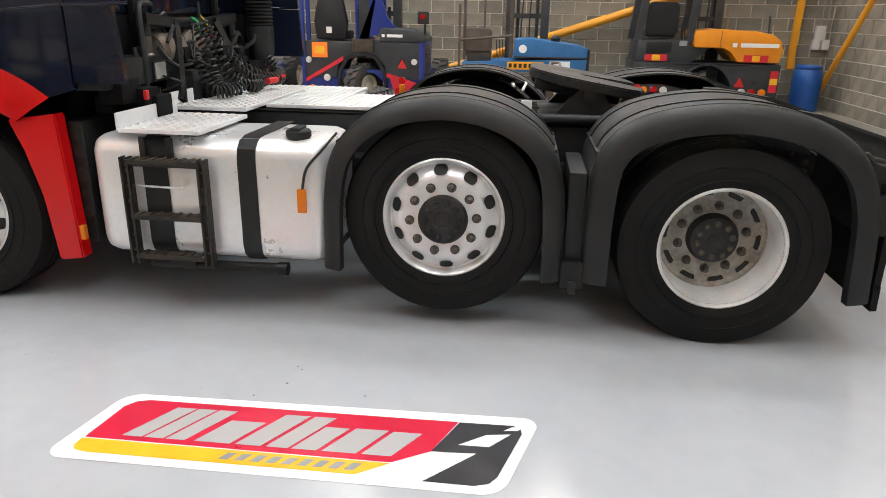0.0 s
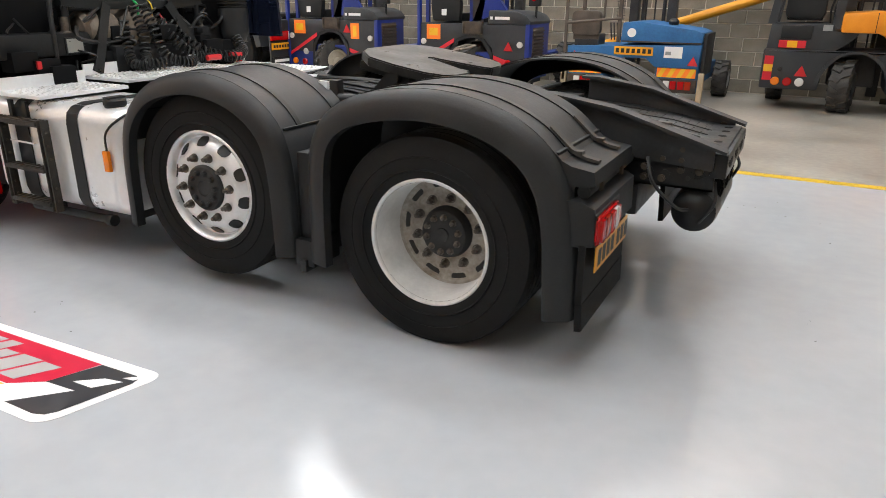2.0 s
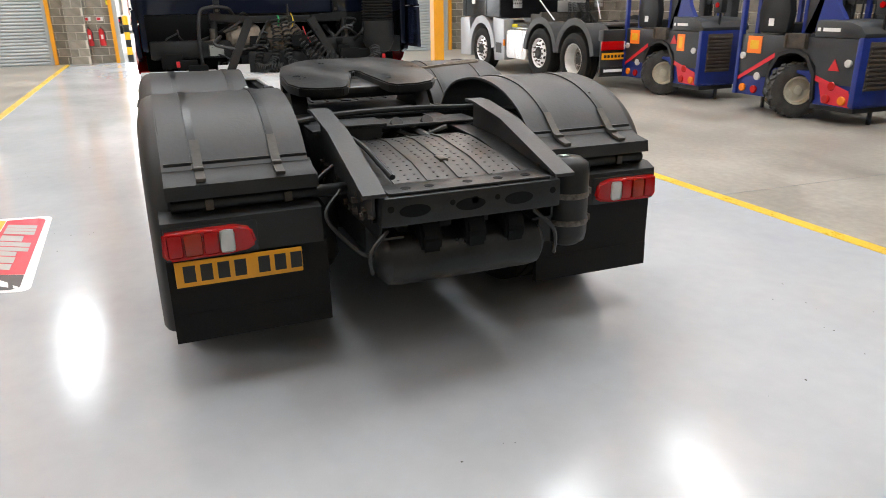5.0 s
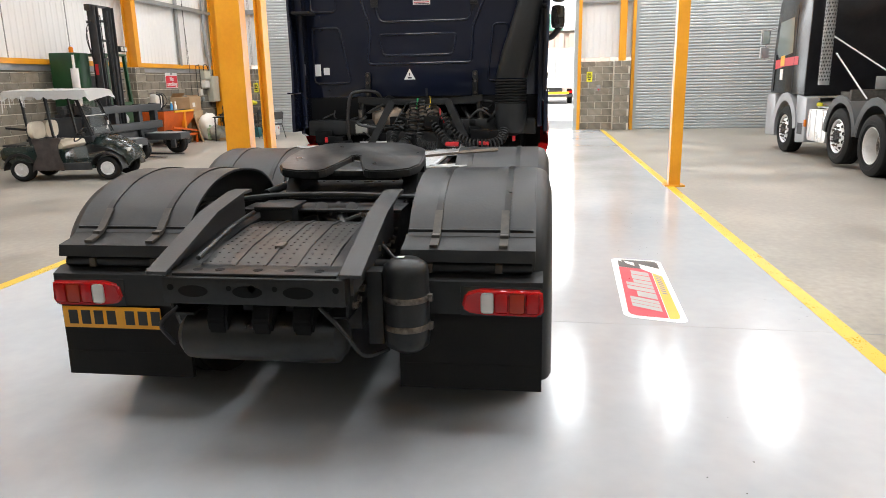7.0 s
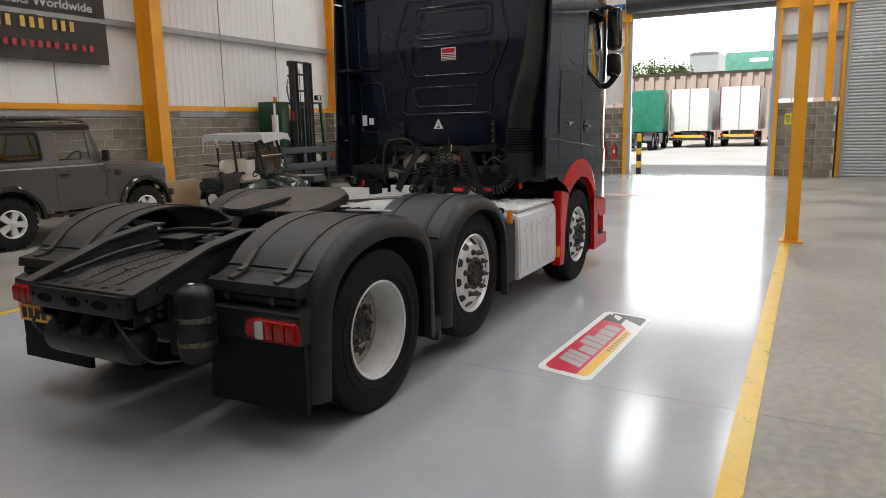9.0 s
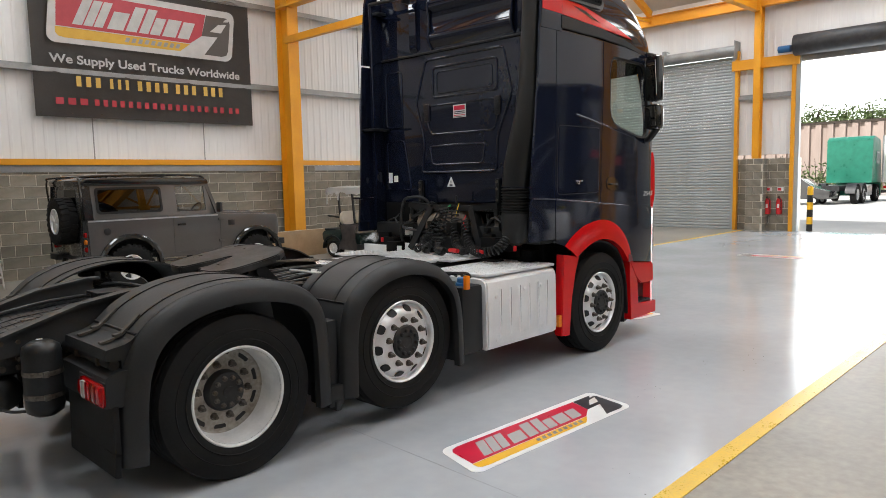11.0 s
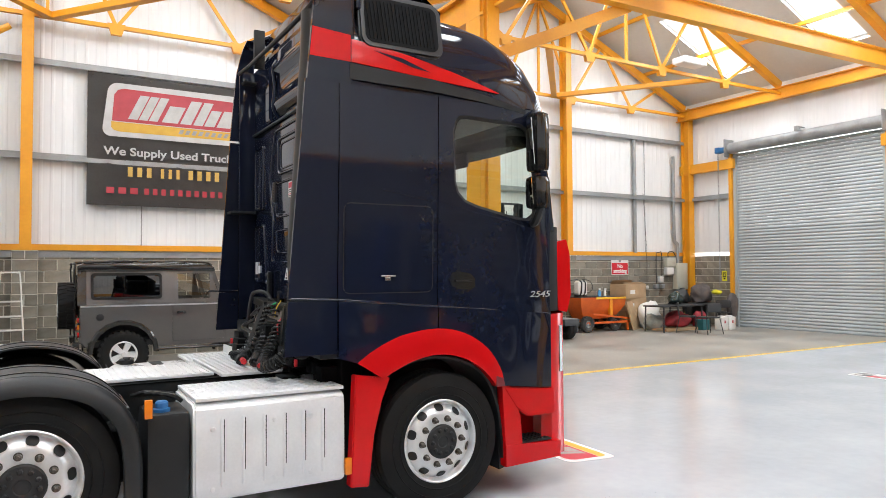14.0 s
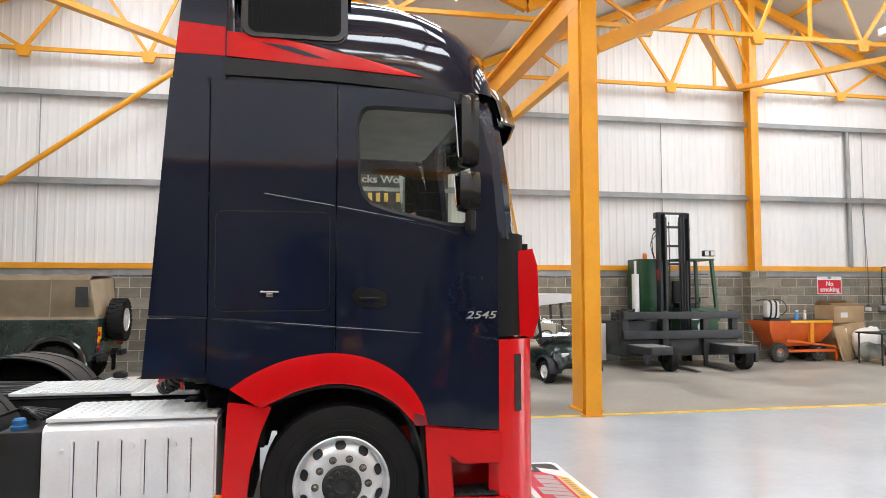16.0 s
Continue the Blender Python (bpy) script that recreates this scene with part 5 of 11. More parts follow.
box(steps, -2.96, -2.53, -1.262, -1.248, 0.80, 0.84, 0.004)
steps = part("access_step", steps, "step_grime", truck, "grimy folding steel access step")
for x in (-2.945, -2.545):
    for dx in (-0.017, 0.017):
        bm = B()
        box(bm, x + dx - 0.006, x + dx + 0.006, -1.285, -1.235, 0.29, 0.85, 0.003)
        part("side_rail", bm, "step_grime", steps)
    for z in (0.36, 0.44, 0.62, 0.70, 0.78):
        bm = B()
        rod(bm, (x - 0.03, -1.262, z), (x + 0.03, -1.262, z), 0.008, 8)
        part("pivot_bolt", bm, "rust", steps)
for z in (0.832, 0.548, 0.338):
    bm = B()
    box(bm, -2.93, -2.56, -1.30, -1.225, z - 0.014, z + 0.010, 0.004)
    rung = part("rung", bm, "step_grime", steps)
    for k in range(7):
        bm = B()
        box(bm, -2.905 + k * 0.05, -2.885 + k * 0.05, -1.295, -1.23, z + 0.009, z + 0.016, 0.002)
        part("grip_tooth", bm, "rust", rung)
bm = B()
rod(bm, (-2.90, -1.25, 0.70), (-2.66, -1.25, 0.695), 0.006, 8)
part("latch_rod", bm, "rim", steps)
for x in (-2.86, -2.72):
    bm = B()
    bar(bm, (x, -1.232, 0.945), (x, -1.232, 0.80), 0.03, 0.02, up=(0, 1, 0))
    part("hanger", bm, "chassis", steps)
bm = B()
rod(bm, (-2.92, -1.16, 0.255), (-2.2, -1.16, 0.265), 0.026, 14)
box(bm, -2.80, -2.66, -1.20, -1.12, 0.26, 0.34, 0.008)
rod(bm, (-2.22, -1.16, 0.262), (-2.17, -1.16, 0.262), 0.035, 14)
part("under_guard_tube", bm, "chassis", truck)
bm = B()
box(bm, -2.075, -2.03, -1.245, -1.222, 0.595, 0.715, 0.006)
part("side_marker", bm, "lens_orange", truck, "amber side marker lamp")
bm = B()
tube(bm, curve_points([(-2.05, -1.23, 0.71), (-2.02, -1.24, 0.82), (-1.96, -1.18, 0.90), (-1.93, -1.0, 0.96)]), 0.007, 6)
part("marker_cable", bm, "hose", truck)
# bracket with holes ahead of the tank
bm = B()
box(bm, -3.30, -3.215, -1.16, -0.55, 0.35, 1.0, 0.01)
part("tank_carrier", bm, "chassis", truck)
bm = B()
for z, r in ((0.52, 0.03), (0.62, 0.02), (0.72, 0.035), (0.84, 0.028), (0.92, 0.018)):
    lathe(bm, [(r, -1.159), (r, -1.164), (0.0, -1.164)], 16, "y", (-3.255, 0, z))
part("carrier_hole", bm, "black", truck)

# equipment box on the off side
bm = B()
prof = [(1.195, 0.335), (1.215, 0.375), (1.207, 0.865), (1.195, 0.915), (1.15, 0.943), (0.55, 0.947), (0.55, 0.335)]
prism(bm, prof, -3.235, -2.245, "x")
bmesh.ops.bevel(bm, geom=[e for e in bm.edges if e.calc_face_angle(0) > 0.3], offset=0.014, segments=3, affect="EDGES")
cover = part("equipment_cover", bm, "alu_dull", truck, "silver ribbed side cover")
for k in range(6):
    x = -2.415 - k * 0.132
    bm = B()
    tube(bm, [(x, 1.206, 0.42), (x, 1.212, 0.435), (x, 1.207, 0.83), (x, 1.20, 0.845)], 0.010, 10)
    part("pressed_rib", bm, "alu_dull", cover)
    # thin dark strip that draws the shadow line beside the rib
    bm = B()
    box(bm, x - 0.0155, x - 0.0105, 1.205, 1.2128, 0.43, 0.835)
    part("slot", bm, "dark_steel", cover)
for x in (-2.36, -2.75, -2.99):
    for z in (0.41, 0.78):
        bm = B()
        lathe(bm, [(0.017, 1.208), (0.014, 1.219), (0.0, 1.221)], 14, "y", (x, 0, z + (0.02 if x < -2.5 else 0)))
        part("rivet", bm, "rim", cover)
bm = B()
box(bm, -2.235, -1.985, 0.75, 1.175, 0.34, 0.90, 0.03)
ad = part("additive_tank", bm, "plastic", truck, "black plastic additive tank")
bm = B()
lathe(bm, [(0.05, 0.89), (0.05, 0.92), (0.038, 0.925), (0.038, 0.955), (0.03, 0.965), (0.0, 0.967)], 20, "z", (-2.08, 1.08, 0))
part("blue_cap", bm, "old_blue", ad, "pale blue filler cap")
bm = B()
rod(bm, (-2.2, 0.65, 0.45), (-2.0, 0.65, 0.45), 0.13, 20)
part("silencer", bm, "hub", truck)
bm = B()
box(bm, -3.270, -3.242, -1.235, -1.205, 0.385, 0.465, 0.006)
part("side_marker", bm, "lens_orange", truck, "amber side marker lamp")
for x, z in ((-1.985, 0.945), (-3.252, 0.43)):
    bm = B()
    box(bm, x - 0.022, x + 0.022, 1.205, 1.24, z - 0.055, z + 0.055, 0.006)
    part("side_marker", bm, "lens_orange", truck, "amber side marker lamp")
bm = B()
for k in range(5):
    tube(bm, curve_points([(-1.95 - 0.03 * k, 0.7, 0.95), (-2.02 - 0.03 * k, 0.85 + 0.05 * k, 0.99), (-2.2, 0.75 + 0.08 * k, 0.95)]), 0.013, 6)
part("tank_hose", bm, "hose", truck)

# ---- cab ----
def side_y(x, z):
    """Half width of the cab side."""
    y = 1.235 + 0.03 * min(1.0, max(0.0, (z - 1.75) / 0.9))
    if x < -4.75:
        y -= 0.42 * (-4.75 - x) ** 2
    return y


def radial(polygon, c, angles):
    out = []
    n = len(polygon)
    for a in angles:
        d = Vector((math.cos(a), math.sin(a)))
        best = None
        for k in range(n):
            p, q = Vector(polygon[k]), Vector(polygon[(k + 1) % n])
            e = q - p
            den = d.x * e.y - d.y * e.x
            if abs(den) < 1e-9:
                continue
            w = p - Vector(c)
            t, u = (w.x * e.y - w.y * e.x) / den, (w.x * d.y - w.y * d.x) / den
            if t > 0 and -1e-6 <= u <= 1 + 1e-6 and (best is None or t < best):
                best = t
        out.append((c[0] + d.x * best, c[1] + d.y * best))
    return out


def skin(bm, outline, s, proud=0.0, thick=0.03, grid=0.12):
    """A body panel that follows the cab side; outline in x, z."""
    pts = []
    n = len(outline)
    for k in range(n):
        a, b = Vector(outline[k]), Vector(outline[(k + 1) % n])
        m = max(1, int((b - a).length / grid))
        pts += [a.lerp(b, q / m) for q in range(m)]
    out_ = [bm.verts.new((p.x, s * (side_y(p.x, p.y) + proud), p.y)) for p in pts]
    in_ = [bm.verts.new((p.x, s * (side_y(p.x, p.y) + proud - thick), p.y)) for p in pts]
    f = bm.faces.new(out_)
    bm.faces.new(in_[::-1])
    n = len(pts)
    for k in range(n):
        bm.faces.new((out_[k], out_[(k + 1) % n], in_[(k + 1) % n], in_[k]))
    bmesh.ops.triangulate(bm, faces=[f])


def skin_grid(bm, x0, x1, z0, z1, s, proud=0.0, thick=0.03, nx=8, nz=10, xa=None):
    """A four-sided body panel; xa(z) may move its rear edge."""
    def row(off):
        return [[bm.verts.new((x, s * (side_y(x, z) + off), z)) for x in np.linspace(xa(z) if xa else x0, x1, nx)] for z in np.linspace(z0, z1, nz)]
    o, i = row(proud), row(proud - thick)
    for g in (o, i):
        for a, b in zip(g, g[1:]):
            for k in range(nx - 1):
                bm.faces.new((a[k], a[k + 1], b[k + 1], b[k]))
    rim = lambda g: [g[0][k] for k in range(nx)] + [r[-1] for r in g[1:]] + [g[-1][k] for k in range(nx - 2, -1, -1)] + [r[0] for r in g[-2:0:-1]]
    ro, ri = rim(o), rim(i)
    for k in range(len(ro)):
        bm.faces.new((ro[k], ro[(k + 1) % len(ro)], ri[(k + 1) % len(ro)], ri[k]))


cab = B()
box(cab, -5.15, -3.08, -1.14, 1.14, 1.15, 1.30, 0.02)
cab = part("cab", cab, "chassis", truck, "navy high roof lorry cab with red trim")
# rear wall with pressed panels
RW = -3.25
bm = B()
box(bm, RW - 0.055, RW, -1.225, 1.225, 1.52, 3.74, 0.012)
part("rear_wall", bm, "navy", cab)
# lower wall in near-black: the recess's shade is put into its colour
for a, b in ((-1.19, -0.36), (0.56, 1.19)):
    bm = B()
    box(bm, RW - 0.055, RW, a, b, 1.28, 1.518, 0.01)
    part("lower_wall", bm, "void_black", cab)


def soft_corners(pts, r=0.05, n=4):
    """A closed line with its corners rounded."""
    out, v = [], [Vector(p) for p in pts]
    for k, p in enumerate(v):
        a, b = v[k - 1], v[(k + 1) % len(v)]
        p0, p1 = p + (a - p).normalized() * r, p + (b - p).normalized() * r
        out += [p0.lerp(p, t / n).lerp(p.lerp(p1, t / n), t / n) for t in range(n + 1)]
    return [(q.x, q.y) for q in out]


def pressed(outline, w=0.011):
    """A rounded bead that follows a closed line on the rear wall; outline in y, z."""
    bm = B()
    ring = soft_corners(outline)
    tube(bm, [(RW, y, z) for y, z in ring + ring[:2]], w, 8)
    part("pressed_bead", bm, "navy", cab, "", 60)


pressed([(-0.54, 1.84), (-0.50, 2.18), (-0.62, 2.58), (-0.46, 3.02), (0.60, 3.02), (0.70, 2.58), (0.52, 2.18), (0.50, 1.84)], 0.014)
pressed([(-0.38, 1.92), (-0.42, 2.12), (0.36, 2.12), (0.32, 1.92)])
pressed([(-0.40, 2.24), (-0.50, 2.54), (0.58, 2.54), (0.48, 2.24)])
pressed([(-0.36, 2.62), (-0.36, 2.93), (0.52, 2.93), (0.52, 2.62)], 0.014)
pressed([(-0.30, 2.66), (-0.30, 2.88), (0.46, 2.88), (0.46, 2.66)], 0.008)
pressed([(-1.10, 1.66), (-1.10, 2.2), (-0.82, 2.2), (-0.72, 1.66)])
pressed([(-1.10, 2.35), (-1.10, 2.95), (-0.84, 2.95), (-0.84, 2.35)])
pressed([(0.66, 1.66), (0.72, 2.2), (0.86, 2.2), (0.86, 1.66)])
bm = B()
ridge = [(RW - 0.002, 3.13), (RW + 0.035, 3.18), (RW + 0.055, 3.235), (RW + 0.05, 3.26), (RW + 0.022, 3.285), (RW + 0.018, 3.40), (RW + 0.022, 3.50), (RW + 0.05, 3.525), (RW + 0.055, 3.55), (RW + 0.03, 3.62), (RW - 0.002, 3.66)]
strip_prism(bm, ridge, [(RW - 0.02, z) for x, z in ridge], -0.36, 0.73)
part("upper_panel", bm, "navy", cab, "", 50)
for y in (-0.365, 0.735):
    bm = B()
    tube(bm, curve_points([(RW, y, 3.13), (RW + 0.03, y, 3.17), (RW + 0.05, y, 3.24), (RW + 0.035, y, 3.40), (RW + 0.05, y, 3.55), (RW + 0.02, y, 3.64)]), 0.017, 10)
    part("panel_edge", bm, "navy", cab, "", 60)
for y in (-0.62, 0.85):
    bm = B()
    rounded_col = [(RW - 0.002, 3.12), (RW + 0.03, 3.16), (RW + 0.03, 3.62), (RW - 0.002, 3.66)]
    strip_prism(bm, rounded_col, [(RW - 0.02, z) for x, z in rounded_col], y - 0.05, y + 0.05)
    bmesh.ops.bevel(bm, geom=[e for e in bm.edges if e.calc_face_angle(0) > 0.7], offset=0.012, segments=2, affect="EDGES")
    part("upper_post", bm, "navy", cab, "", 50)
bm = B()
box(bm, RW - 0.002, RW + 0.022, -1.17, 1.17, 3.085, 3.105, 0.006)
part("rear_gutter", bm, "plastic", cab)
for y in (-0.45, 0.53):
    bm = B()
    box(bm, RW - 0.004, RW + 0.022, y - 0.035, y + 0.035, 2.38, 2.56, 0.008)
    v = part("vent", bm, "plastic", cab)
    for k in range(6):
        bm = B()
        box(bm, RW + 0.021, RW + 0.028, y - 0.026, y + 0.026, 2.40 + k * 0.025, 2.412 + k * 0.025)
        part("slat", bm, "plastic", v)
bm = B()
box(bm, RW, RW + 0.006, -0.065, 0.105, 2.39, 2.52)
st = part("sticker", bm, "white", cab, "small dealer sticker with bars")
for z0, z1, mat in ((2.465, 2.51, "decal_red"), (2.445, 2.453, "black"), (2.428, 2.435, "black"), (2.41, 2.417, "decal_red"), (2.396, 2.402, "black")):
    bm = B()
    box(bm, RW + 0.005, RW + 0.0085, -0.055, 0.095, z0, z1)
    part("sticker_bar", bm, mat, st)
bm = B()
prism(bm, [(-0.175, 1.685), (-0.06, 1.685), (-0.117, 1.79)], RW, RW + 0.005, "x")
w = part("warning_triangle", bm, "white", cab, "white triangular warning label")
bm = B()
box(bm, RW + 0.0045, RW + 0.0065, -0.137, -0.097, 1.695, 1.71)
box(bm, RW + 0.0045, RW + 0.0065, -0.122, -0.112, 1.72, 1.75)
part("label_bar", bm, "black", w)
for y in (-1.06, -0.97):
    bm = B()
    box(bm, RW, RW + 0.005, y - 0.03, y + 0.03, 1.745 if y > -1.0 else 1.735, 1.815 if y > -1.0 else 1.85)
    part("label", bm, "white", cab)
bm = B()
box(bm, RW - 0.1, RW - 0.06, -1.235, 1.235, 3.6, 4.03, 0.01)
part("deflector_back", bm, "navy", cab)

# roof with sleek front
RAIL = 3.05
roof = B()
slices = [(RAIL, -5.03, 1.25, 0.18), (3.16, -5.02, 1.245, 0.22), (3.28, -4.98, 1.235, 0.28), (3.40, -4.95, 1.21, 0.34), (3.52, -4.88, 1.165, 0.40), (3.62, -4.77, 1.11, 0.44), (3.70, -4.60, 1.03, 0.46), (3.76, -4.33, 0.92, 0.46), (3.79, -4.0, 0.77, 0.4)]
rings = []
for z, xf, hw, r in slices:
    right = [(xf + r - r * math.sin(radians(a)), hw - r + r * math.cos(radians(a))) for a in np.linspace(0, 90, 8)]
    bulge = [(xf - 0.07 * (1 - (y / (hw - r)) ** 2) * (1 if z < 3.6 else 0.5), y) for y in np.linspace(hw - r, -(hw - r), 7)[1:-1]]
    left = [(x, -y) for x, y in reversed(right)]
    loop = [(-3.27, hw)] + [(x, hw) for x in np.linspace(-3.27, xf + r, 6)[1:-1]] + right + bulge + left + [(x, -hw) for x in np.linspace(xf + r, -3.27, 6)[1:-1]] + [(-3.27, -hw)]
    rings.append([roof.verts.new((x, y, z)) for x, y in loop])
for a, b in zip(rings, rings[1:]):
    for k in range(len(a)):
        roof.faces.new((a[k], a[(k + 1) % len(a)], b[(k + 1) % len(a)], b[k]))
roof.faces.new(rings[-1])
roof.faces.new(rings[0][::-1])
part("roof", roof, "navy", cab, "", 50)
# roof deflector fins behind the roof, hollow from behind
for s in (-1, 1):
    bm = B()
    pts_o = [(z, side_y(-3.2, z)) for z in np.linspace(RAIL, 3.72, 7)] + [(3.88, 1.255), (3.96, 1.225), (4.02, 1.12)]
    back = lambda z: (-2.945 if s > 0 else -3.03) - 0.09 * (z - RAIL) - 0.12 * max(0.0, z - 3.7)
    rows = [[bm.verts.new((back(z) if rear_edge else -3.262, s * (y + off), z)) for z, y in pts_o] for rear_edge, off in ((True, 0.0), (False, 0.0), (False, -0.03), (True, -0.03))]
    for q in range(4):
        a, b = rows[q], rows[(q + 1) % 4]
        for k in range(len(a) - 1):
            bm.faces.new((a[k], a[k + 1], b[k + 1], b[k]))
    part("roof_fin", bm, "navy", cab)
bm = B()
stations = np.linspace(-1.13, 1.13, 13)
scoop = lambda y: -3.42 + 0.32 * (abs(y) / 1.13) ** 2.2 - (0.08 if y < 0 else 0.0)
rows = []
for drop in (0.0, 0.025):
    for u in np.linspace(0, 1, 7):
        rows.append([bm.verts.new((scoop(y) + u * (-4.05 - scoop(y)), y, 4.03 + 0.015 * math.sin(3 * u) - 0.30 * u**2.2 - drop)) for y in stations])
rows = rows[:7] + rows[:6:-1]
for a, b in zip(rows, rows[1:] + rows[:1]):
    for k in range(len(stations) - 1):
        bm.faces.new((a[k], a[k + 1], b[k + 1], b[k]))
part("roof_deflector", bm, "navy", cab)
bm = B()
tube(bm, curve_points([(-3.1, -1.16, 3.70), (-3.1, -0.7, 3.68), (-3.1, 0.6, 3.68), (-3.1, 1.16, 3.72)]), 0.02, 10)
box(bm, -3.2, -3.1, -0.66, -0.62, 3.62, 3.98, 0.012)
part("deflector_stay", bm, "chassis", cab)

for s in (-1, 1):
    # wing behind the cab
    rear = lambda z: (-2.80 if s > 0 else -2.90) - 0.072 * (z - 1.2)
    bm = B()
    skin_grid(bm, 0, -3.168, 1.575, RAIL - (0.004 if s > 0 else 0.022), s, 0.0, 0.022, 5, 12, xa=rear)
    part("side_deflector", bm, "navy", cab)
    bm = B()
    skin_grid(bm, 0, -3.165, 1.20, 1.56, s, 0.012, 0.03, 5, 5, xa=rear)
    part("lower_deflector", bm, "navy", cab)
    for z in (2.33, 3.60):
        bm = B()
        box(bm, -3.24, -3.0 if z < 3 else -3.12, min(s * 1.05, s * 1.22), max(s * 1.05, s * 1.22), z - 0.012, z + 0.012, 0.004)
        part("deflector_hinge", bm, "plastic", cab)
    bm = B()
    box(bm, -3.26, -3.10, min(s * 1.15, s * 1.2), max(s * 1.15, s * 1.2), 1.22, 3.72, 0.005)
    part("panel_seal", bm, "navy", cab)
    bm = B()
    for a, b in (((-2.84, 1.575), (-3.17, 1.562)), ((-3.178, 1.561), (-3.948, 1.496)), ((-3.96, 1.494), (-5.02, 1.406))):
        tube(bm, [(a[0], s * (side_y(*a) + 0.010), a[1]), (b[0], s * (side_y(*b) + 0.010), b[1])], 0.009, 8)
    part("belt_bead", bm, "navy", cab, "", 80)
    # fixed side panel with locker lid
    bm = B()
    skin_grid(bm, -3.175, -3.949, 1.48, RAIL - 0.005, s, 0.0, 0.05, 8, 12)
    part("side_panel", bm, "navy", cab)
    bm = B()
    skin_grid(bm, -3.225, -3.90, 1.615, 2.215, s, 0.006, 0.012, 6, 6)
    lid = part("locker_lid", bm, "navy", cab)
    bm = B()
    ring = round_rect(-3.912, -3.213, 1.603, 2.227, 0.05, 4)
    for k in range(len(ring)):
        p, q = ring[k], ring[(k + 1) % len(ring)]
        bar(bm, (p[0], s * (side_y(*p) + 0.0005), p[1]), (q[0], s * (side_y(*q) + 0.0005), q[1]), 0.007, 0.003, up=(0, 1, 0))
    part("lid_gap", bm, "black", lid)
    bm = B()
    box(bm, -3.60, -3.485, min(s * 1.238, s * 1.262), max(s * 1.238, s * 1.262), 1.715, 1.728, 0.004)
    box(bm, -3.565, -3.52, min(s * 1.238, s * 1.252), max(s * 1.238, s * 1.252), 1.69, 1.716, 0.004)
    part("lid_handle", bm, "chrome", lid, "chrome locker handle")
    # door with its window opening
    outer = [(-3.957, 1.48), (-3.957, RAIL - 0.005), (-4.85, RAIL - 0.012), (-4.98, 2.6), (-5.03, 2.1), (-5.03, 1.39)]
    win = [(-4.10, 2.885), (-4.075, 2.80), (-4.09, 2.42), (-4.115, 2.34), (-4.18, 2.275), (-4.30, 2.235), (-4.67, 2.155), (-4.80, 2.15), (-4.86, 2.2), (-4.86, 2.45), (-4.82, 2.75), (-4.76, 2.89), (-4.70, 2.92), (-4.20, 2.93), (-4.13, 2.92)]
    c = (-4.47, 2.55)
    ang = sorted({round(math.atan2(z - c[1], x - c[0]), 5) for x, z in outer + win} | {round(-math.pi + k * math.tau / 40, 5) for k in range(40)})
    po, pw = radial(outer, c, ang), radial(win, c, ang)
    bm = B()
    n = len(ang)
    midring = [((a[0] + b[0]) / 2, (a[1] + b[1]) / 2) for a, b in zip(po, pw)]
    rows = [[bm.verts.new((x, s * (side_y(x, z) + off), z)) for x, z in pts] for pts, off in ((po, -0.045), (po, 0.002), (midring, 0.002), (pw, 0.002), (pw, -0.045))]
    for a, b in zip(rows, rows[1:] + rows[:1]):
        for k in range(n):
            bm.faces.new((a[k], a[(k + 1) % n], b[(k + 1) % n], b[k]))
    door = part("cab_door", bm, "navy", cab)
    bm = B()
    frame_in = radial([(c[0] + (x - c[0]) * 0.955, c[1] + (z - c[1]) * 0.94) for x, z in win], c, ang)
    rows = [[bm.verts.new((x, s * (side_y(x, z) + off), z)) for x, z in pts] for pts, off in ((pw, 0.004), (frame_in, -0.004), (frame_in, -0.02), (pw, -0.02))]
    for a, b in zip(rows, rows[1:] + rows[:1]):
        for k in range(n):
            bm.faces.new((a[k], a[(k + 1) % n], b[(k + 1) % n], b[k]))
    part("window_seal", bm, "plastic", door)
    bm = B()
    gp = [bm.verts.new((x, s * (side_y(x, z) - 0.012), z)) for x, z in frame_in]
    bm.faces.new(gp)
    g = part("door_window", bm, "glass", door, "green tinted side window", 0)
    g.visible_shadow = False
    bm = B()
    hb = [(-4.05, 1.70), (-4.08, 1.745), (-4.13, 1.755), (-4.24, 1.735), (-4.275, 1.70), (-4.28, 1.635), (-4.24, 1.615), (-4.12, 1.622), (-4.07, 1.645)]
    prism(bm, hb, s * 1.215, s * 1.246)
    h = part("door_handle", bm, "car_black", door)
    bm = B()
    box(bm, -4.24, -4.10, min(s * 1.246, s * 1.262), max(s * 1.246, s * 1.262), 1.672, 1.69, 0.006)
    part("handle_grip", bm, "car_black", h)
    # crease below the window
    bm = B()
    for a, b in (((-3.50, 2.335), (-3.94, 2.265)), ((-3.96, 2.262), (-4.60, 2.15)), ((-4.60, 2.15), (-4.75, 2.105))):
        p, q = (a[0], s * (side_y(*a) + 0.001), a[1]), (b[0], s * (side_y(*b) + 0.001), b[1])
        bar(bm, p, q, 0.008, 0.016, up=(0, 0, 1))
    bmesh.ops.bevel(bm, geom=bm.edges[:], offset=0.003, segments=1, affect="EDGES")
    part("waist_crease", bm, "navy", cab)
    # lower flank over the wheel arch
    arch_o = line_through([(-3.31, 1.125), (-3.45, 1.215), (-3.66, 1.30), (-3.94, 1.335), (-4.18, 1.29), (-4.38, 1.17), (-4.50, 1.01), (-4.545, 0.865)], 4)
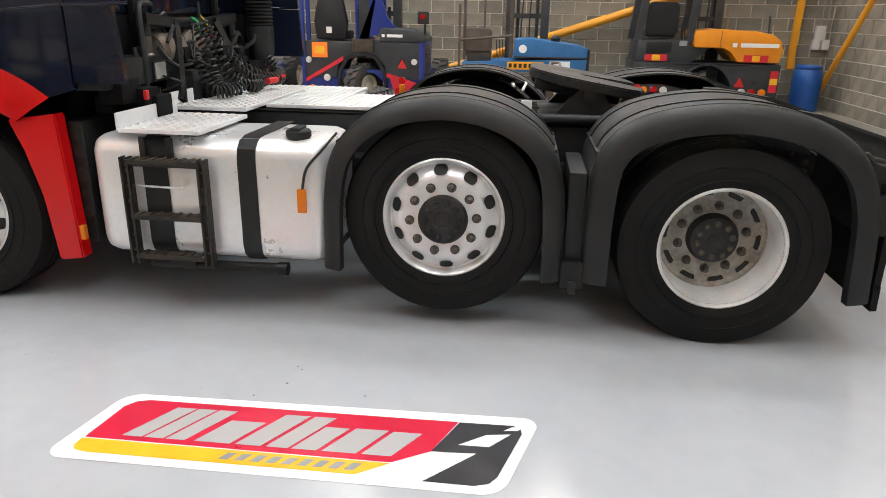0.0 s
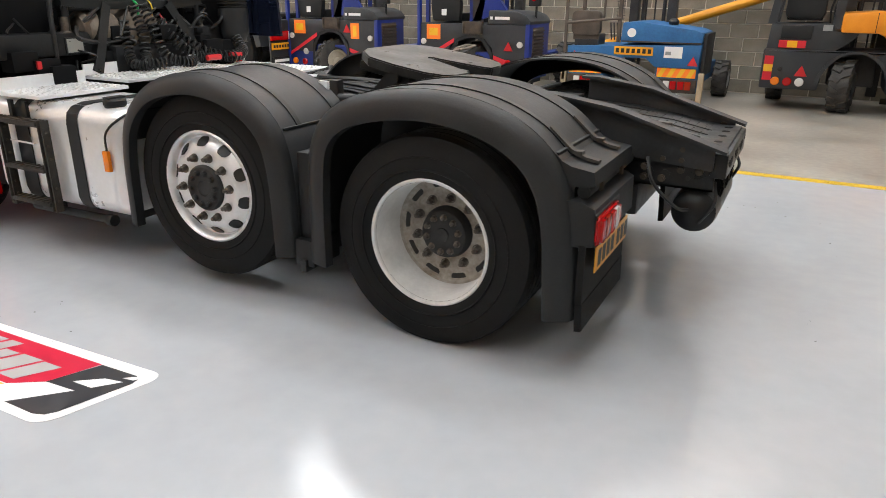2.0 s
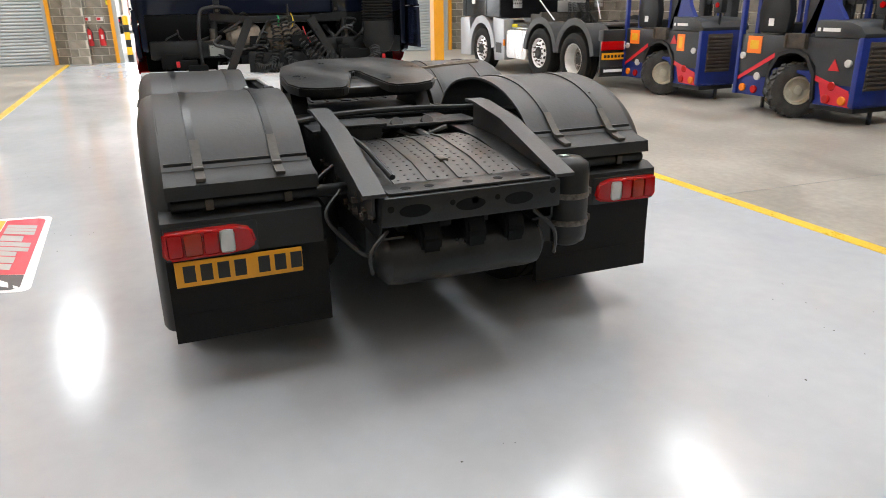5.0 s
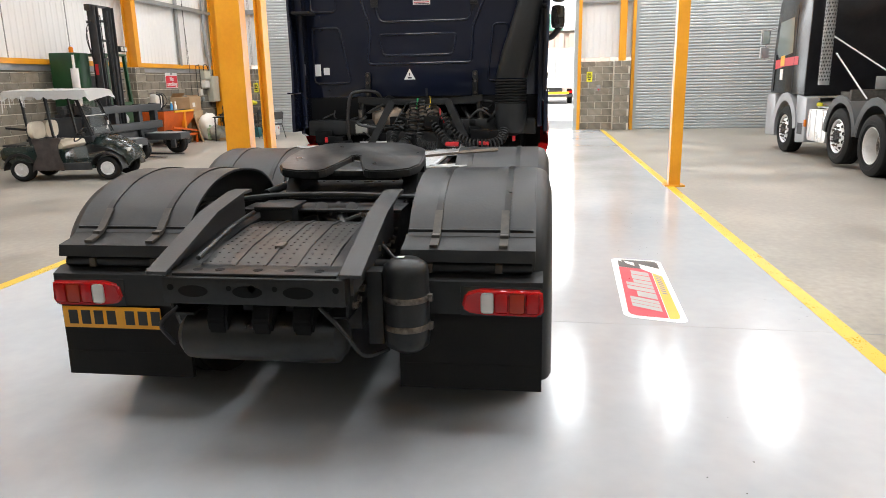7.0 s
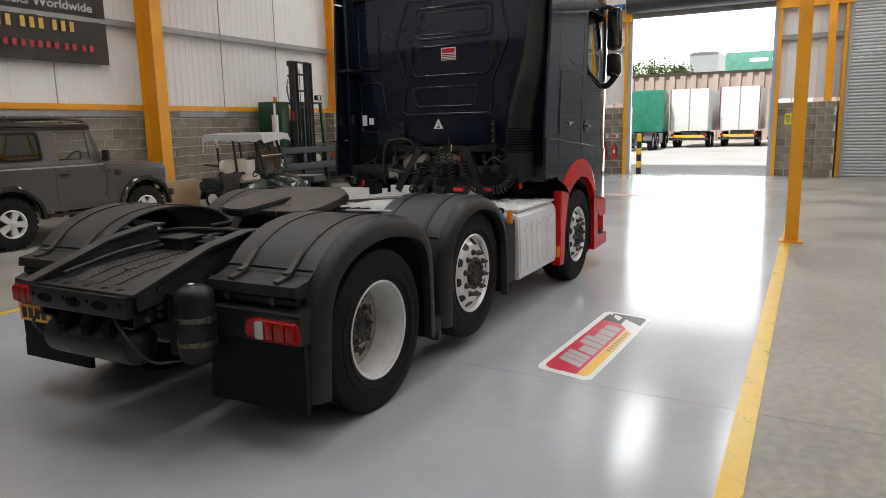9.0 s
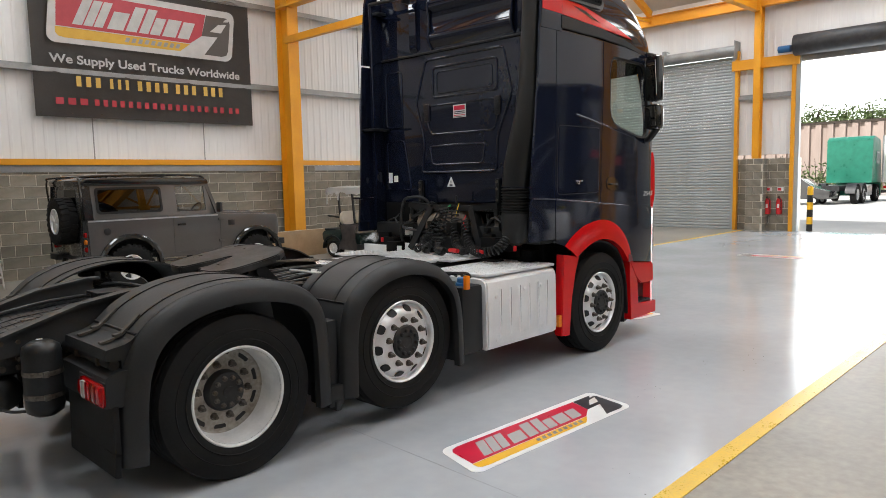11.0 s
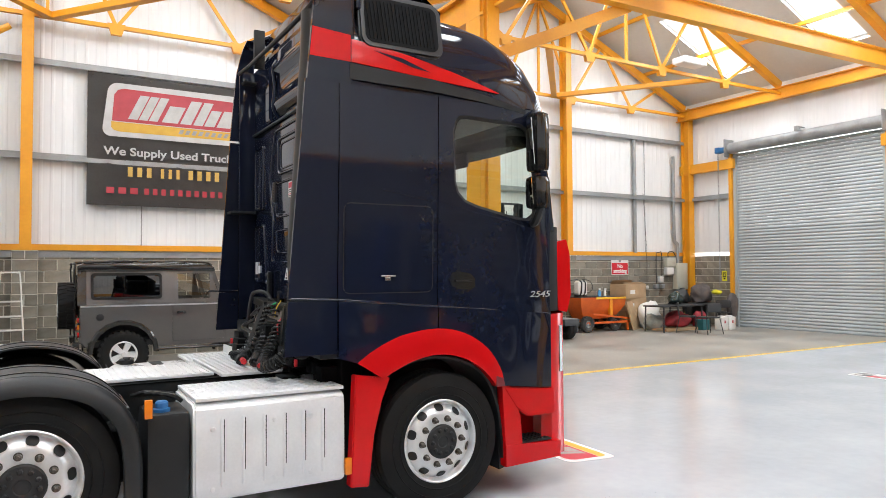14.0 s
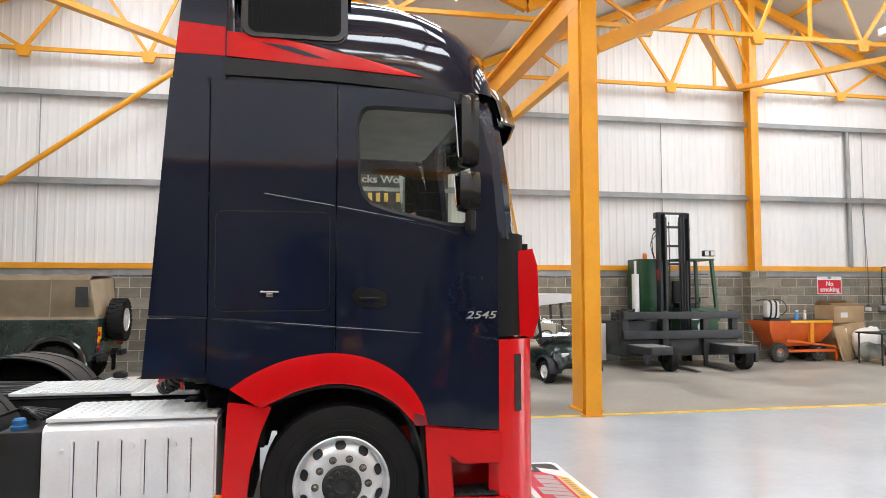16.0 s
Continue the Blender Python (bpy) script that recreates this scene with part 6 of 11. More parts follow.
    arch_i = line_through([(-3.50, 1.005), (-3.60, 1.055), (-3.75, 1.115), (-3.95, 1.145), (-4.15, 1.11), (-4.32, 1.02), (-4.42, 0.92), (-4.465, 0.865)], 4)
    bm = B()
    skin(bm, [(-3.175, 1.165), (-3.175, 1.56), (-3.95, 1.495)] + [(-3.95, 1.336)] + [p for p in reversed(arch_o) if p[0] > -3.945], s, 0.014, 0.04)
    part("rear_flank", bm, "navy", cab)
    bm = B()
    skin(bm, [(-3.957, 1.336), (-3.957, 1.494), (-5.03, 1.405), (-5.03, 0.81)] + [(-4.55, 0.865)] + [p for p in reversed(arch_o) if p[0] < -3.96], s, 0.014, 0.04)
    part("door_flank", bm, "navy", cab)
    bm = B()
    rows = [[bm.verts.new((x, s * (side_y(x, z) + off), z)) for x, z in pts] for pts, off in ((arch_o, -0.02), (arch_o, 0.018), ([((a[0] + b[0]) / 2, (a[1] + b[1]) / 2) for a, b in zip(arch_o, arch_i)], 0.032), (arch_i, 0.028), (arch_i, -0.12))]
    for a, b in zip(rows, rows[1:]):
        for k in range(len(a) - 1):
            bm.faces.new((a[k], a[k + 1], b[k + 1], b[k]))
    part("wheel_arch", bm, "red", cab, "red painted wheel arch trim")
    bm = B()
    inner = line_through([(-3.45, 0.75), (-3.50, 0.98), (-3.70, 1.09), (-3.95, 1.13), (-4.2, 1.08), (-4.40, 0.95), (-4.52, 0.70), (-4.57, 0.30)], 4)
    strip_prism(bm, inner, offset_line(inner, -0.02), s * 0.75, s * 1.2)
    part("arch_liner", bm, "plastic", cab)
    bm = B()
    skin(bm, [(-4.455, 0.868), (-4.535, 0.868), (-4.515, 0.93), (-4.455, 0.95)], s, 0.036, 0.02)
    part("arch_marker", bm, "maroon", cab)
    # red panel behind the front wheel
    bm = B()
    prism(bm, [(-3.30, 1.045), (-3.565, 1.01), (-3.50, 0.85), (-3.44, 0.62), (-3.40, 0.27), (-3.262, 0.285)], s * 1.16, s * 1.245)
    bmesh.ops.bevel(bm, geom=[e for e in bm.edges if e.calc_face_angle(0) > 0.8], offset=0.008, segments=2, affect="EDGES")
    part("rear_step_panel", bm, "red", cab, "red panel behind the front wheel")
    # red step unit ahead of the wheel
    st = B()
    prism(st, [(-4.53, 0.86), (-5.04, 0.80), (-5.05, 0.60), (-4.78, 0.60), (-4.66, 0.68)], s * 1.10, s * 1.24)
    bmesh.ops.bevel(st, geom=[e for e in st.edges if e.calc_face_angle(0) > 0.8], offset=0.01, segments=2, affect="EDGES")
    st = part("cab_step", st, "red", cab, "red cab entry step")
    bm = B()
    prism(bm, [(-4.53, 0.86), (-4.60, 0.86), (-4.70, 0.62), (-4.72, 0.40), (-4.62, 0.36), (-4.56, 0.36)], s * 0.95, s * 1.235)
    box(bm, -5.05, -4.55, min(s * 0.90, s * 0.95), max(s * 0.90, s * 0.95), 0.24, 0.80, 0.01)
    prism(bm, [(-4.56, 0.40), (-5.10, 0.375), (-5.10, 0.25), (-4.56, 0.235)], s * 0.95, s * 1.24)
    part("step_shell", bm, "red", st)
    bm = B()
    box(bm, -5.02, -4.62, min(s * 1.0, s * 1.225), max(s * 1.0, s * 1.225), 0.39, 0.405, 0.004)
    for k in range(8):
        box(bm, -5.0 + k * 0.048, -4.98 + k * 0.048, min(s * 1.01, s * 1.215), max(s * 1.01, s * 1.215), 0.404, 0.412)
    part("step_tread", bm, "plastic", st)
    bm = B()
    prism(bm, [(-4.50, 0.9), (-4.60, 0.9), (-4.62, 0.22), (-4.55, 0.20)], s * 0.9, s * 1.16)
    part("wheel_flap", bm, "plastic", cab)
    # black gutter strip and red roof stripe
    bm = B()
    skin(bm, [(-3.25, 3.08), (-3.25, 3.19), (-3.9, 3.165), (-4.4, 3.10), (-4.75, 3.03), (-4.75, 3.0), (-4.4, 3.045), (-3.9, 3.075)], s, 0.006, 0.04)
    part("roof_gutter", bm, "plastic", cab)
    bm = B()
    skin(bm, [((-2.962 if s > 0 else -3.047), 3.205), ((-2.98 if s > 0 else -3.065), 3.405), (-3.255, 3.385), (-3.255, 3.20)], s, 0.003, 0.006)
    part("roof_stripe", bm, "red", cab, "red painted roof stripe")
    bm = B()
    top, low = [], []
    for u in np.linspace(0, 1, 9):
        x = -3.262 - 1.24 * u
        zt = 3.375 - 0.03 * u - 0.205 * u**1.6
        zl = 3.205 - 0.07 * u
        top.append((x, max(zt, zl + 0.002)))
        low.append((x, zl))
    hwr = lambda z: float(np.interp(z, [q[0] for q in slices], [q[2] for q in slices]))
    rows = [[bm.verts.new((x, s * (hwr(z) + off), z)) for x, z in pts] for pts, off in ((low, 0.003), (low, 0.012), ([((a[0] + b[0]) / 2, (a[1] + b[1]) / 2) for a, b in zip(low, top)], 0.014), (top, 0.012), (top, 0.0))]
    for a, b in zip(rows, rows[1:]):
        for k in range(len(a) - 1):
            bm.faces.new((a[k], a[k + 1], b[k + 1], b[k]))
    stripe = part("roof_stripe", bm, "red", cab, "red painted roof stripe with dark flashes")
    for fl in ([(-3.44, 3.315), (-3.66, 3.29), (-3.90, 3.215), (-3.74, 3.235)], [(-3.70, 3.345), (-3.90, 3.315), (-4.04, 3.255), (-3.86, 3.295)]):
        bm = B()
        vs = [bm.verts.new((x, s * (hwr(z) + 0.0165), z)) for x, z in fl]
        bm.faces.new(vs)
        part("stripe_flash", bm, "navy", stripe)
    # louvred roof intake
    vent = B()
    prism(vent, round_rect(-3.98, -3.30, 3.34, 3.78, 0.09, 6), -0.03, 0.03)
    bmesh.ops.bevel(vent, geom=[e for e in vent.edges if e.calc_face_angle(0) > 1.0], offset=0.014, segments=2, affect="EDGES")
    vent = part("roof_intake", vent, "duct", cab, "black louvred roof air intake")
    vent.matrix_basis = Matrix.Translation((-0.04, s * 1.183, 3.545)) @ Matrix.Rotation(radians(s * 9), 4, "X") @ Matrix.Translation((0, 0, -3.56))
    bm = B()
    prism(bm, round_rect(-3.935, -3.345, 3.385, 3.735, 0.06, 6), s * 0.027, s * 0.033)
    part("intake_grille", bm, "void_black", vent)
    bm = B()
    for k in range(19):
        x = -3.90 + k * 0.029
        bar(bm, (x, s * 0.035, 3.41), (x + 0.02, s * 0.035, 3.71), 0.006, 0.006, up=(0, 1, 0))
    tagged(part("louvre", bm, "void_black", vent), kind="stuff")
    # mirror
    mir = B()
    box(mir, -4.86, -4.72, min(s * 1.285, s * 1.455), max(s * 1.285, s * 1.455), 2.52, 3.00, 0.06)
    box(mir, -4.87, -4.71, min(s * 1.285, s * 1.45), max(s * 1.285, s * 1.45), 2.23, 2.50, 0.06)
    mir = part("door_mirror", mir, "car_black", cab, "black door mirror housing")
    for z0, z1, x in ((2.58, 2.94, -4.722), (2.27, 2.47, -4.712)):
        bm = B()
        tilt_m = Matrix.Translation((x, s * 1.37, (z0 + z1) / 2)) @ Matrix.Rotation(radians(-s * 20), 4, "Z") @ Matrix.Rotation(radians(4), 4, "Y")
        box(bm, -0.003, 0.003, -0.06, 0.06, (z0 - z1) / 2, (z1 - z0) / 2, 0.0, tilt_m)
        part("mirror_glass", bm, "mirror", mir)
    bm = B()
    tube(bm, curve_points([(-4.90, s * 1.16, 3.0), (-4.84, s * 1.26, 3.02), (-4.80, s * 1.40, 2.97)]), 0.025)
    part("mirror_arm", bm, "plastic", mir)
    bm = B()
    tube(bm, curve_points([(-4.84, s * 1.21, 2.13), (-4.82, s * 1.30, 2.15), (-4.80, s * 1.40, 2.26)]), 0.035)
    part("mirror_arm", bm, "plastic", mir)
    # front corner and headlamp
    bm = B()
    corner = [(-5.03, 1.20), (-5.10, 1.17), (-5.20, 1.10), (-5.27, 0.98), (-5.30, 0.8)]
    strip_prism(bm, [(x, s * y) for x, y in corner], [(x + 0.05, s * (y - 0.05)) for x, y in corner], 1.42, 2.12, "z")
    # navy corner coloured near-black, so its dark look is painted in
    part("front_corner", bm, "void_black", cab)
    bm = B()
    corner = [(-5.03, 1.215), (-5.11, 1.195), (-5.22, 1.14), (-5.31, 1.02), (-5.36, 0.8)]
    strip_prism(bm, [(x, s * y) for x, y in corner], [(x + 0.06, s * (y - 0.06)) for x, y in corner], 0.25, 1.40, "z")
    part("bumper_corner", bm, "red", cab, "red painted bumper corner")
    bm = B()
    lampc = [(-5.15, 1.181), (-5.175, 1.169), (-5.20, 1.156)]
    strip_prism(bm, [(x, s * y) for x, y in lampc], [(x + 0.01, s * (y - 0.02)) for x, y in lampc], 0.92, 1.30, "z")
    hl = part("headlamp", bm, "car_black", cab)
    bm = B()
    strip_prism(bm, [(x, s * (y + 0.003)) for x, y in lampc], [(x + 0.005, s * (y - 0.01)) for x, y in lampc], 0.97, 1.07, "z")
    part("headlamp_lens", bm, "car_black", hl)
    # pillar
    bm = B()
    rows = []
    for z, x, y in ((2.08, -5.10, 1.19), (2.4, -5.08, 1.175), (2.7, -5.05, 1.155), (3.06, -4.99, 1.12)):
        rows.append([bm.verts.new((x + dx, s * (y + dy), z)) for dx, dy in ((0.10, 0.012), (0.0, -0.01), (-0.06, -0.08), (0.0, -0.10), (0.12, -0.03))])
    for a, b in zip(rows, rows[1:]):
        for k in range(5):
            bm.faces.new((a[k], a[(k + 1) % 5], b[(k + 1) % 5], b[k]))
    bm.faces.new(rows[0])
    bm.faces.new(rows[-1])
    part("windscreen_pillar", bm, "navy", cab)
    letters("2545", 0.068, Matrix.Translation((-4.90, s * 1.2405, 1.565)) @ (Matrix.Rotation(radians(90), 4, "X") @ Matrix.Rotation(radians(180), 4, "Y") if s > 0 else Matrix.Rotation(radians(90), 4, "X")), "silver_print", cab, "model_number", wide=1.5, shear=0.25, bold=0.0005)

# cab front
bm = B()
front = [(-5.32, -0.95), (-5.39, -0.5), (-5.41, 0.0), (-5.39, 0.5), (-5.32, 0.95)]
strip_prism(bm, front, [(x + 0.05, y) for x, y in front], 1.42, 2.06, "z")
part("grille", bm, "car_black", cab)
for s in (-1, 1):
    bm = B()
    prism(bm, [(-5.20, 2.0), (-5.31, 2.02), (-5.345, 1.9), (-5.355, 1.55), (-5.31, 1.40), (-5.215, 1.42)], s * 0.85, s * 1.09)
    part("grille_wing", bm, "red", cab, "red painted grille side panel")
bm = B()
for k, z in enumerate((1.50, 1.63, 1.76, 1.89)):
    strip_prism(bm, [(x - 0.02, y) for x, y in front], [(x + 0.01, y) for x, y in front], z, z + 0.05, "z")
part("grille_bar", bm, "red", cab)
bm = B()
bumper = [(-5.36, -0.85), (-5.42, -0.4), (-5.43, 0.0), (-5.42, 0.4), (-5.36, 0.85)]
strip_prism(bm, bumper, [(x + 0.08, y) for x, y in bumper], 0.27, 1.38, "z")
part("bumper", bm, "red", cab, "red painted front bumper")
bm = B()
wl = [(-5.16, -1.13), (-5.26, -0.95), (-5.33, -0.5), (-5.35, 0.0), (-5.33, 0.5), (-5.26, 0.95), (-5.16, 1.13)]
lo = [bm.verts.new((x, y, 2.07)) for x, y in wl]
hi = [bm.verts.new((x + 0.17, y * 0.97, 3.06)) for x, y in wl]
for k in range(6):
    bm.faces.new((lo[k], lo[k + 1], hi[k + 1], hi[k]))
ws = part("windscreen", bm, "glass", cab, "tinted windscreen")
ws.visible_shadow = False
bm = B()
vis = [(-5.06, -1.14), (-5.20, -1.0), (-5.30, -0.5), (-5.33, 0.0), (-5.30, 0.5), (-5.20, 1.0), (-5.06, 1.14)]
lo = [(x, y) for x, y in vis]
rows = [[bm.verts.new((x + dx, y, z)) for x, y in vis] for dx, z in ((0.10, 3.14), (0.02, 3.04), (-0.02, 2.90), (0.0, 2.89), (0.07, 3.08))]
for a, b in zip(rows, rows[1:] + rows[:1]):
    for k in range(6):
        bm.faces.new((a[k], a[k + 1], b[k + 1], b[k]))
part("sun_visor", bm, "car_black", cab, "glossy dark sun visor")
for y in (-0.8, -0.4, 0.4, 0.8):
    bm = B()
    box(bm, -5.12, -5.04, y - 0.06, y + 0.06, 3.10, 3.14, 0.012)
    part("roof_marker", bm, "lens_white", cab)

# inside the cab
bm = B()
prism(bm, [(-5.12, 1.3), (-5.16, 2.02), (-4.95, 2.12), (-4.72, 2.05), (-4.68, 1.75), (-4.75, 1.3)], -1.1, 1.1)
part("dashboard", bm, "cloth_grey", cab)
bm = B()
wheel_m = pose(-4.55, 0.58, 2.10, 0, -28, 0)
pts = [wheel_m @ Vector((0.21 * math.cos(a), 0.21 * math.sin(a), 0)) for a in np.linspace(0, math.tau, 33)]
tube(bm, pts, 0.016, 8)
box(bm, -0.06, 0.06, -0.2, 0.2, -0.02, 0.02, 0.01, wheel_m)
rod(bm, wheel_m @ Vector((0, 0, 0)), (-4.85, 0.58, 1.85), 0.04, 10)
part("steering_wheel", bm, "plastic", cab)
for y in (0.58, -0.58):
    bm = B()
    box(bm, -4.35, -3.85, y - 0.24, y + 0.24, 1.55, 1.72, 0.05)
    box(bm, -3.95, -3.80, y - 0.23, y + 0.23, 1.70, 2.30, 0.05, Matrix.Translation((-3.9, 0, 1.7)) @ Matrix.Rotation(radians(6), 4, "Y") @ Matrix.Translation((3.9, 0, -1.7)))
    box(bm, -3.93, -3.83, y - 0.14, y + 0.14, 2.32, 2.50, 0.04)
    part("cab_seat", bm, "cloth_grey", cab)
bm = B()
box(bm, -3.95, -3.32, -1.08, 1.08, 1.45, 1.75, 0.04)
part("bunk", bm, "cloth_grey", cab)
bm = B()
box(bm, -4.9, -3.31, -1.12, 1.12, 3.03, 3.06)
part("headliner", bm, "liner", cab)
bm = B()
box(bm, -3.318, -3.308, -1.14, 1.14, 1.75, 3.02)
part("rear_lining", bm, "liner", cab)
bm = B()
box(bm, -4.86, -4.83, 0.0, 0.26, 2.72, 2.86, 0.02)
part("interior_mirror", bm, "plastic", cab)

# air intake stack on the rear wall
bm = B()
sections = [(3.55, 1.11, -3.01, 0.075, 0.05), (3.25, 1.11, -3.005, 0.085, 0.052), (2.95, 1.105, -2.99, 0.09, 0.054), (2.6, 1.09, -2.98, 0.10, 0.058), (2.35, 1.07, -2.975, 0.115, 0.062), (2.1, 1.01, -2.98, 0.135, 0.068), (1.9, 0.955, -3.0, 0.15, 0.075), (1.68, 0.90, -3.03, 0.15, 0.085)]
rows = [[bm.verts.new((x + b * math.sin(a), y + h * math.cos(a), z)) for a in np.linspace(0, math.tau, 25)[:-1]] for z, y, x, h, b in sections]
for a, b in zip(rows, rows[1:]):
    for k in range(24):
        bm.faces.new((a[k], a[(k + 1) % 24], b[(k + 1) % 24], b[k]))
part("intake_duct", bm, "duct", truck, "black plastic air intake duct", 60)
bm = B()
rib = []
for k in range(9):
    z = 1.67 - k * 0.026
    rib += [(0.135, z), (0.152, z - 0.008), (0.152, z - 0.016), (0.135, z - 0.024)]
lathe(bm, rib, 28, "z", (-2.97, 0.90, 0))
_oval = part("rubber_bellows", bm, "rubber", truck, "ribbed rubber bellows")
_oval.matrix_basis = Matrix.Translation((-1.248, 0, 0)) @ Matrix.Diagonal((0.6, 1, 1, 1))
bm = B()
lathe(bm, [(0.15, 1.44), (0.155, 1.40), (0.15, 1.25), (0.11, 1.17), (0.05, 1.14), (0.0, 1.135)], 28, "z", (-2.97, 0.90, 0))
part("air_cleaner", bm, "plastic", truck).matrix_basis = Matrix.Translation((-1.248, 0, 0)) @ Matrix.Diagonal((0.6, 1, 1, 1))

# machinery between cab and frame
bm = B()
lathe(bm, [(0.0, -3.25), (0.19, -3.22), (0.20, -3.0), (0.16, -2.92), (0.10, -2.88), (0.0, -2.87)], 24, "x", (0, 0.02, 1.27))
part("gearbox", bm, "tan_engine", truck, "grimy tan gearbox casing").location.x = -0.17
bm = B()
box(bm, -4.9, -3.0, -0.33, 0.33, 0.75, 1.2, 0.03)
part("engine_block", bm, "chassis", truck)
bm = B()
box(bm, -3.02, -2.95, -0.62, 0.62, 1.44, 1.50, 0.012)
for s in (-1, 1):
    bar(bm, (-2.97, s * 0.28, 1.47), (-2.86, s * 0.50, 1.03), 0.07, 0.09, up=(1, 0, 0))
    bar(bm, (-2.97, s * 0.28, 1.47), (-2.97, s * 0.62, 1.50), 0.06, 0.08, up=(1, 0, 0))
    box(bm, -3.07, -3.03, s * 0.54 - 0.028, s * 0.54 + 0.028, 1.44, 1.76, 0.018)
    rod(bm, (-2.97, s * 0.58, 1.52), (-2.95, s * 0.60, 1.18), 0.028, 12)
part("cab_mount_frame", bm, "satin_black", truck).location.x = -0.17
# added black sheet that stops light and stands for the cavity's shade
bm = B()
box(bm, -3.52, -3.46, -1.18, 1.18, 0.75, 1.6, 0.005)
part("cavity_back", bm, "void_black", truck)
bm = B()
lathe(bm, [(0.0, -0.16), (0.10, -0.15), (0.125, -0.12), (0.125, 0.10), (0.10, 0.14), (0.0, 0.15)], 24, "y", (-3.02, -0.33, 1.31))
part("retarder", bm, "tan_engine", truck, "grimy tan metal drum").location.x = -0.17
for s in (-1, 1):
    bm = B()
    lathe(bm, [(0.036, 1.18), (0.04, 1.20), (0.04, 1.30), (0.03, 1.31), (0.03, 1.40), (0.0, 1.40)], 18, "z", (-2.96, s * 0.60, 0))
    for z in (1.55, 1.66, 1.73):
        rod(bm, (-3.04, s * 0.54, z), (-3.02, s * 0.54, z), 0.014, 8)
    tagged(part("cab_damper", bm, "nut", truck), kind="stuff").location.x = -0.17
bm = B()
tube(bm, curve_points([(-2.80, -0.72, 1.07), (-2.78, -0.73, 1.25), (-2.80, -0.70, 1.52), (-2.83, -0.62, 1.575), (-2.86, -0.46, 1.57), (-2.9, -0.40, 1.50), (-2.92, -0.32, 1.36), (-2.92, -0.16, 1.34)]), 0.017, 10)
part("grab_handle", bm, "hub", truck, "bent grey tube grab handle").location.x = -0.30
bm = B()
box(bm, -2.86, -2.82, -0.66, -0.52, 1.16, 1.27, 0.01)
work = part("work_lamp", bm, "plastic", truck)
bm = B()
box(bm, -2.822, -2.815, -0.65, -0.53, 1.17, 1.26, 0.004)
part("lamp_glass", bm, "lens_dull", work)
work.location.x = -0.25
rng = random.Random(11)
bm = B()
for k in range(46):
    y0, z0 = rng.uniform(-0.95, 0.8), rng.uniform(1.0, 1.45)
    x0 = rng.uniform(-3.12, -2.96)
    tube(bm, curve_points([(x0, y0, z0), (x0 + rng.uniform(0, 0.1), y0 + rng.uniform(-0.15, 0.15), z0 + rng.uniform(-0.15, 0.1)), (x0, y0 + rng.uniform(-0.3, 0.3), z0 + rng.uniform(-0.2, 0.12))], 5), rng.uniform(0.006, 0.016), 6)
tagged(part("hose_tangle", bm, "hose", truck), kind="stuff").location.x = -0.10
# filler boxes, coloured near-black for the shade they sit in
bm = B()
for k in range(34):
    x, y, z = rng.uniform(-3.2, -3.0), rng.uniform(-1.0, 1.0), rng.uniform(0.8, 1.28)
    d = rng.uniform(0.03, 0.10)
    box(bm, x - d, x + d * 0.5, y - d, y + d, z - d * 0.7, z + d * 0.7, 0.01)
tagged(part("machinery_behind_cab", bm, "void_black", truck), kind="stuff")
# support boxes, with the cavity's shade put into their colour
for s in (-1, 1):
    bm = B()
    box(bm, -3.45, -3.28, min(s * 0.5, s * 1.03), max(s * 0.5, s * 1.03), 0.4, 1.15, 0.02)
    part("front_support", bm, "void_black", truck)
for s in (-1, 1):
    bm = B()
    box(bm, -2.99, -2.97, s * 0.93 - 0.015, s * 0.93 + 0.015, 1.09, 1.14, 0.005)
    part("red_reflector", bm, "red_plastic", truck)


def coil_hose(ctrl, turns, radius, r, mat, name="coiled_hose", label="black coiled air and electric hose"):
    bm = B()
    tube(bm, coil(ctrl, turns, radius, 9), r, 6)
    part(name, bm, mat, truck, label).location = (-0.19, 0, -0.045)


coil_hose([(-2.90, -0.06, 1.52), (-2.84, -0.06, 1.36), (-2.78, -0.10, 1.18), (-2.70, -0.16, 1.115), (-2.62, -0.06, 1.115)], 19, 0.036, 0.0085, "hose")
coil_hose([(-2.90, 0.02, 1.53), (-2.82, 0.03, 1.36), (-2.72, 0.02, 1.17), (-2.62, 0.10, 1.115), (-2.60, 0.20, 1.115)], 20, 0.034, 0.0085, "hose")
coil_hose([(-2.90, 0.08, 1.50), (-2.80, 0.16, 1.30), (-2.70, 0.28, 1.15), (-2.64, 0.42, 1.118)], 17, 0.036, 0.0085, "hose")
coil_hose([(-2.90, 0.22, 1.40), (-2.80, 0.32, 1.24), (-2.70, 0.48, 1.14), (-2.64, 0.66, 1.12), (-2.68, 0.80, 1.15), (-2.78, 0.84, 1.24)], 24, 0.042, 0.009, "hose")
coil_hose([(-2.90, -0.16, 1.42), (-2.82, -0.22, 1.24), (-2.72, -0.26, 1.12), (-2.62, -0.20, 1.11)], 15, 0.032, 0.008, "hose")
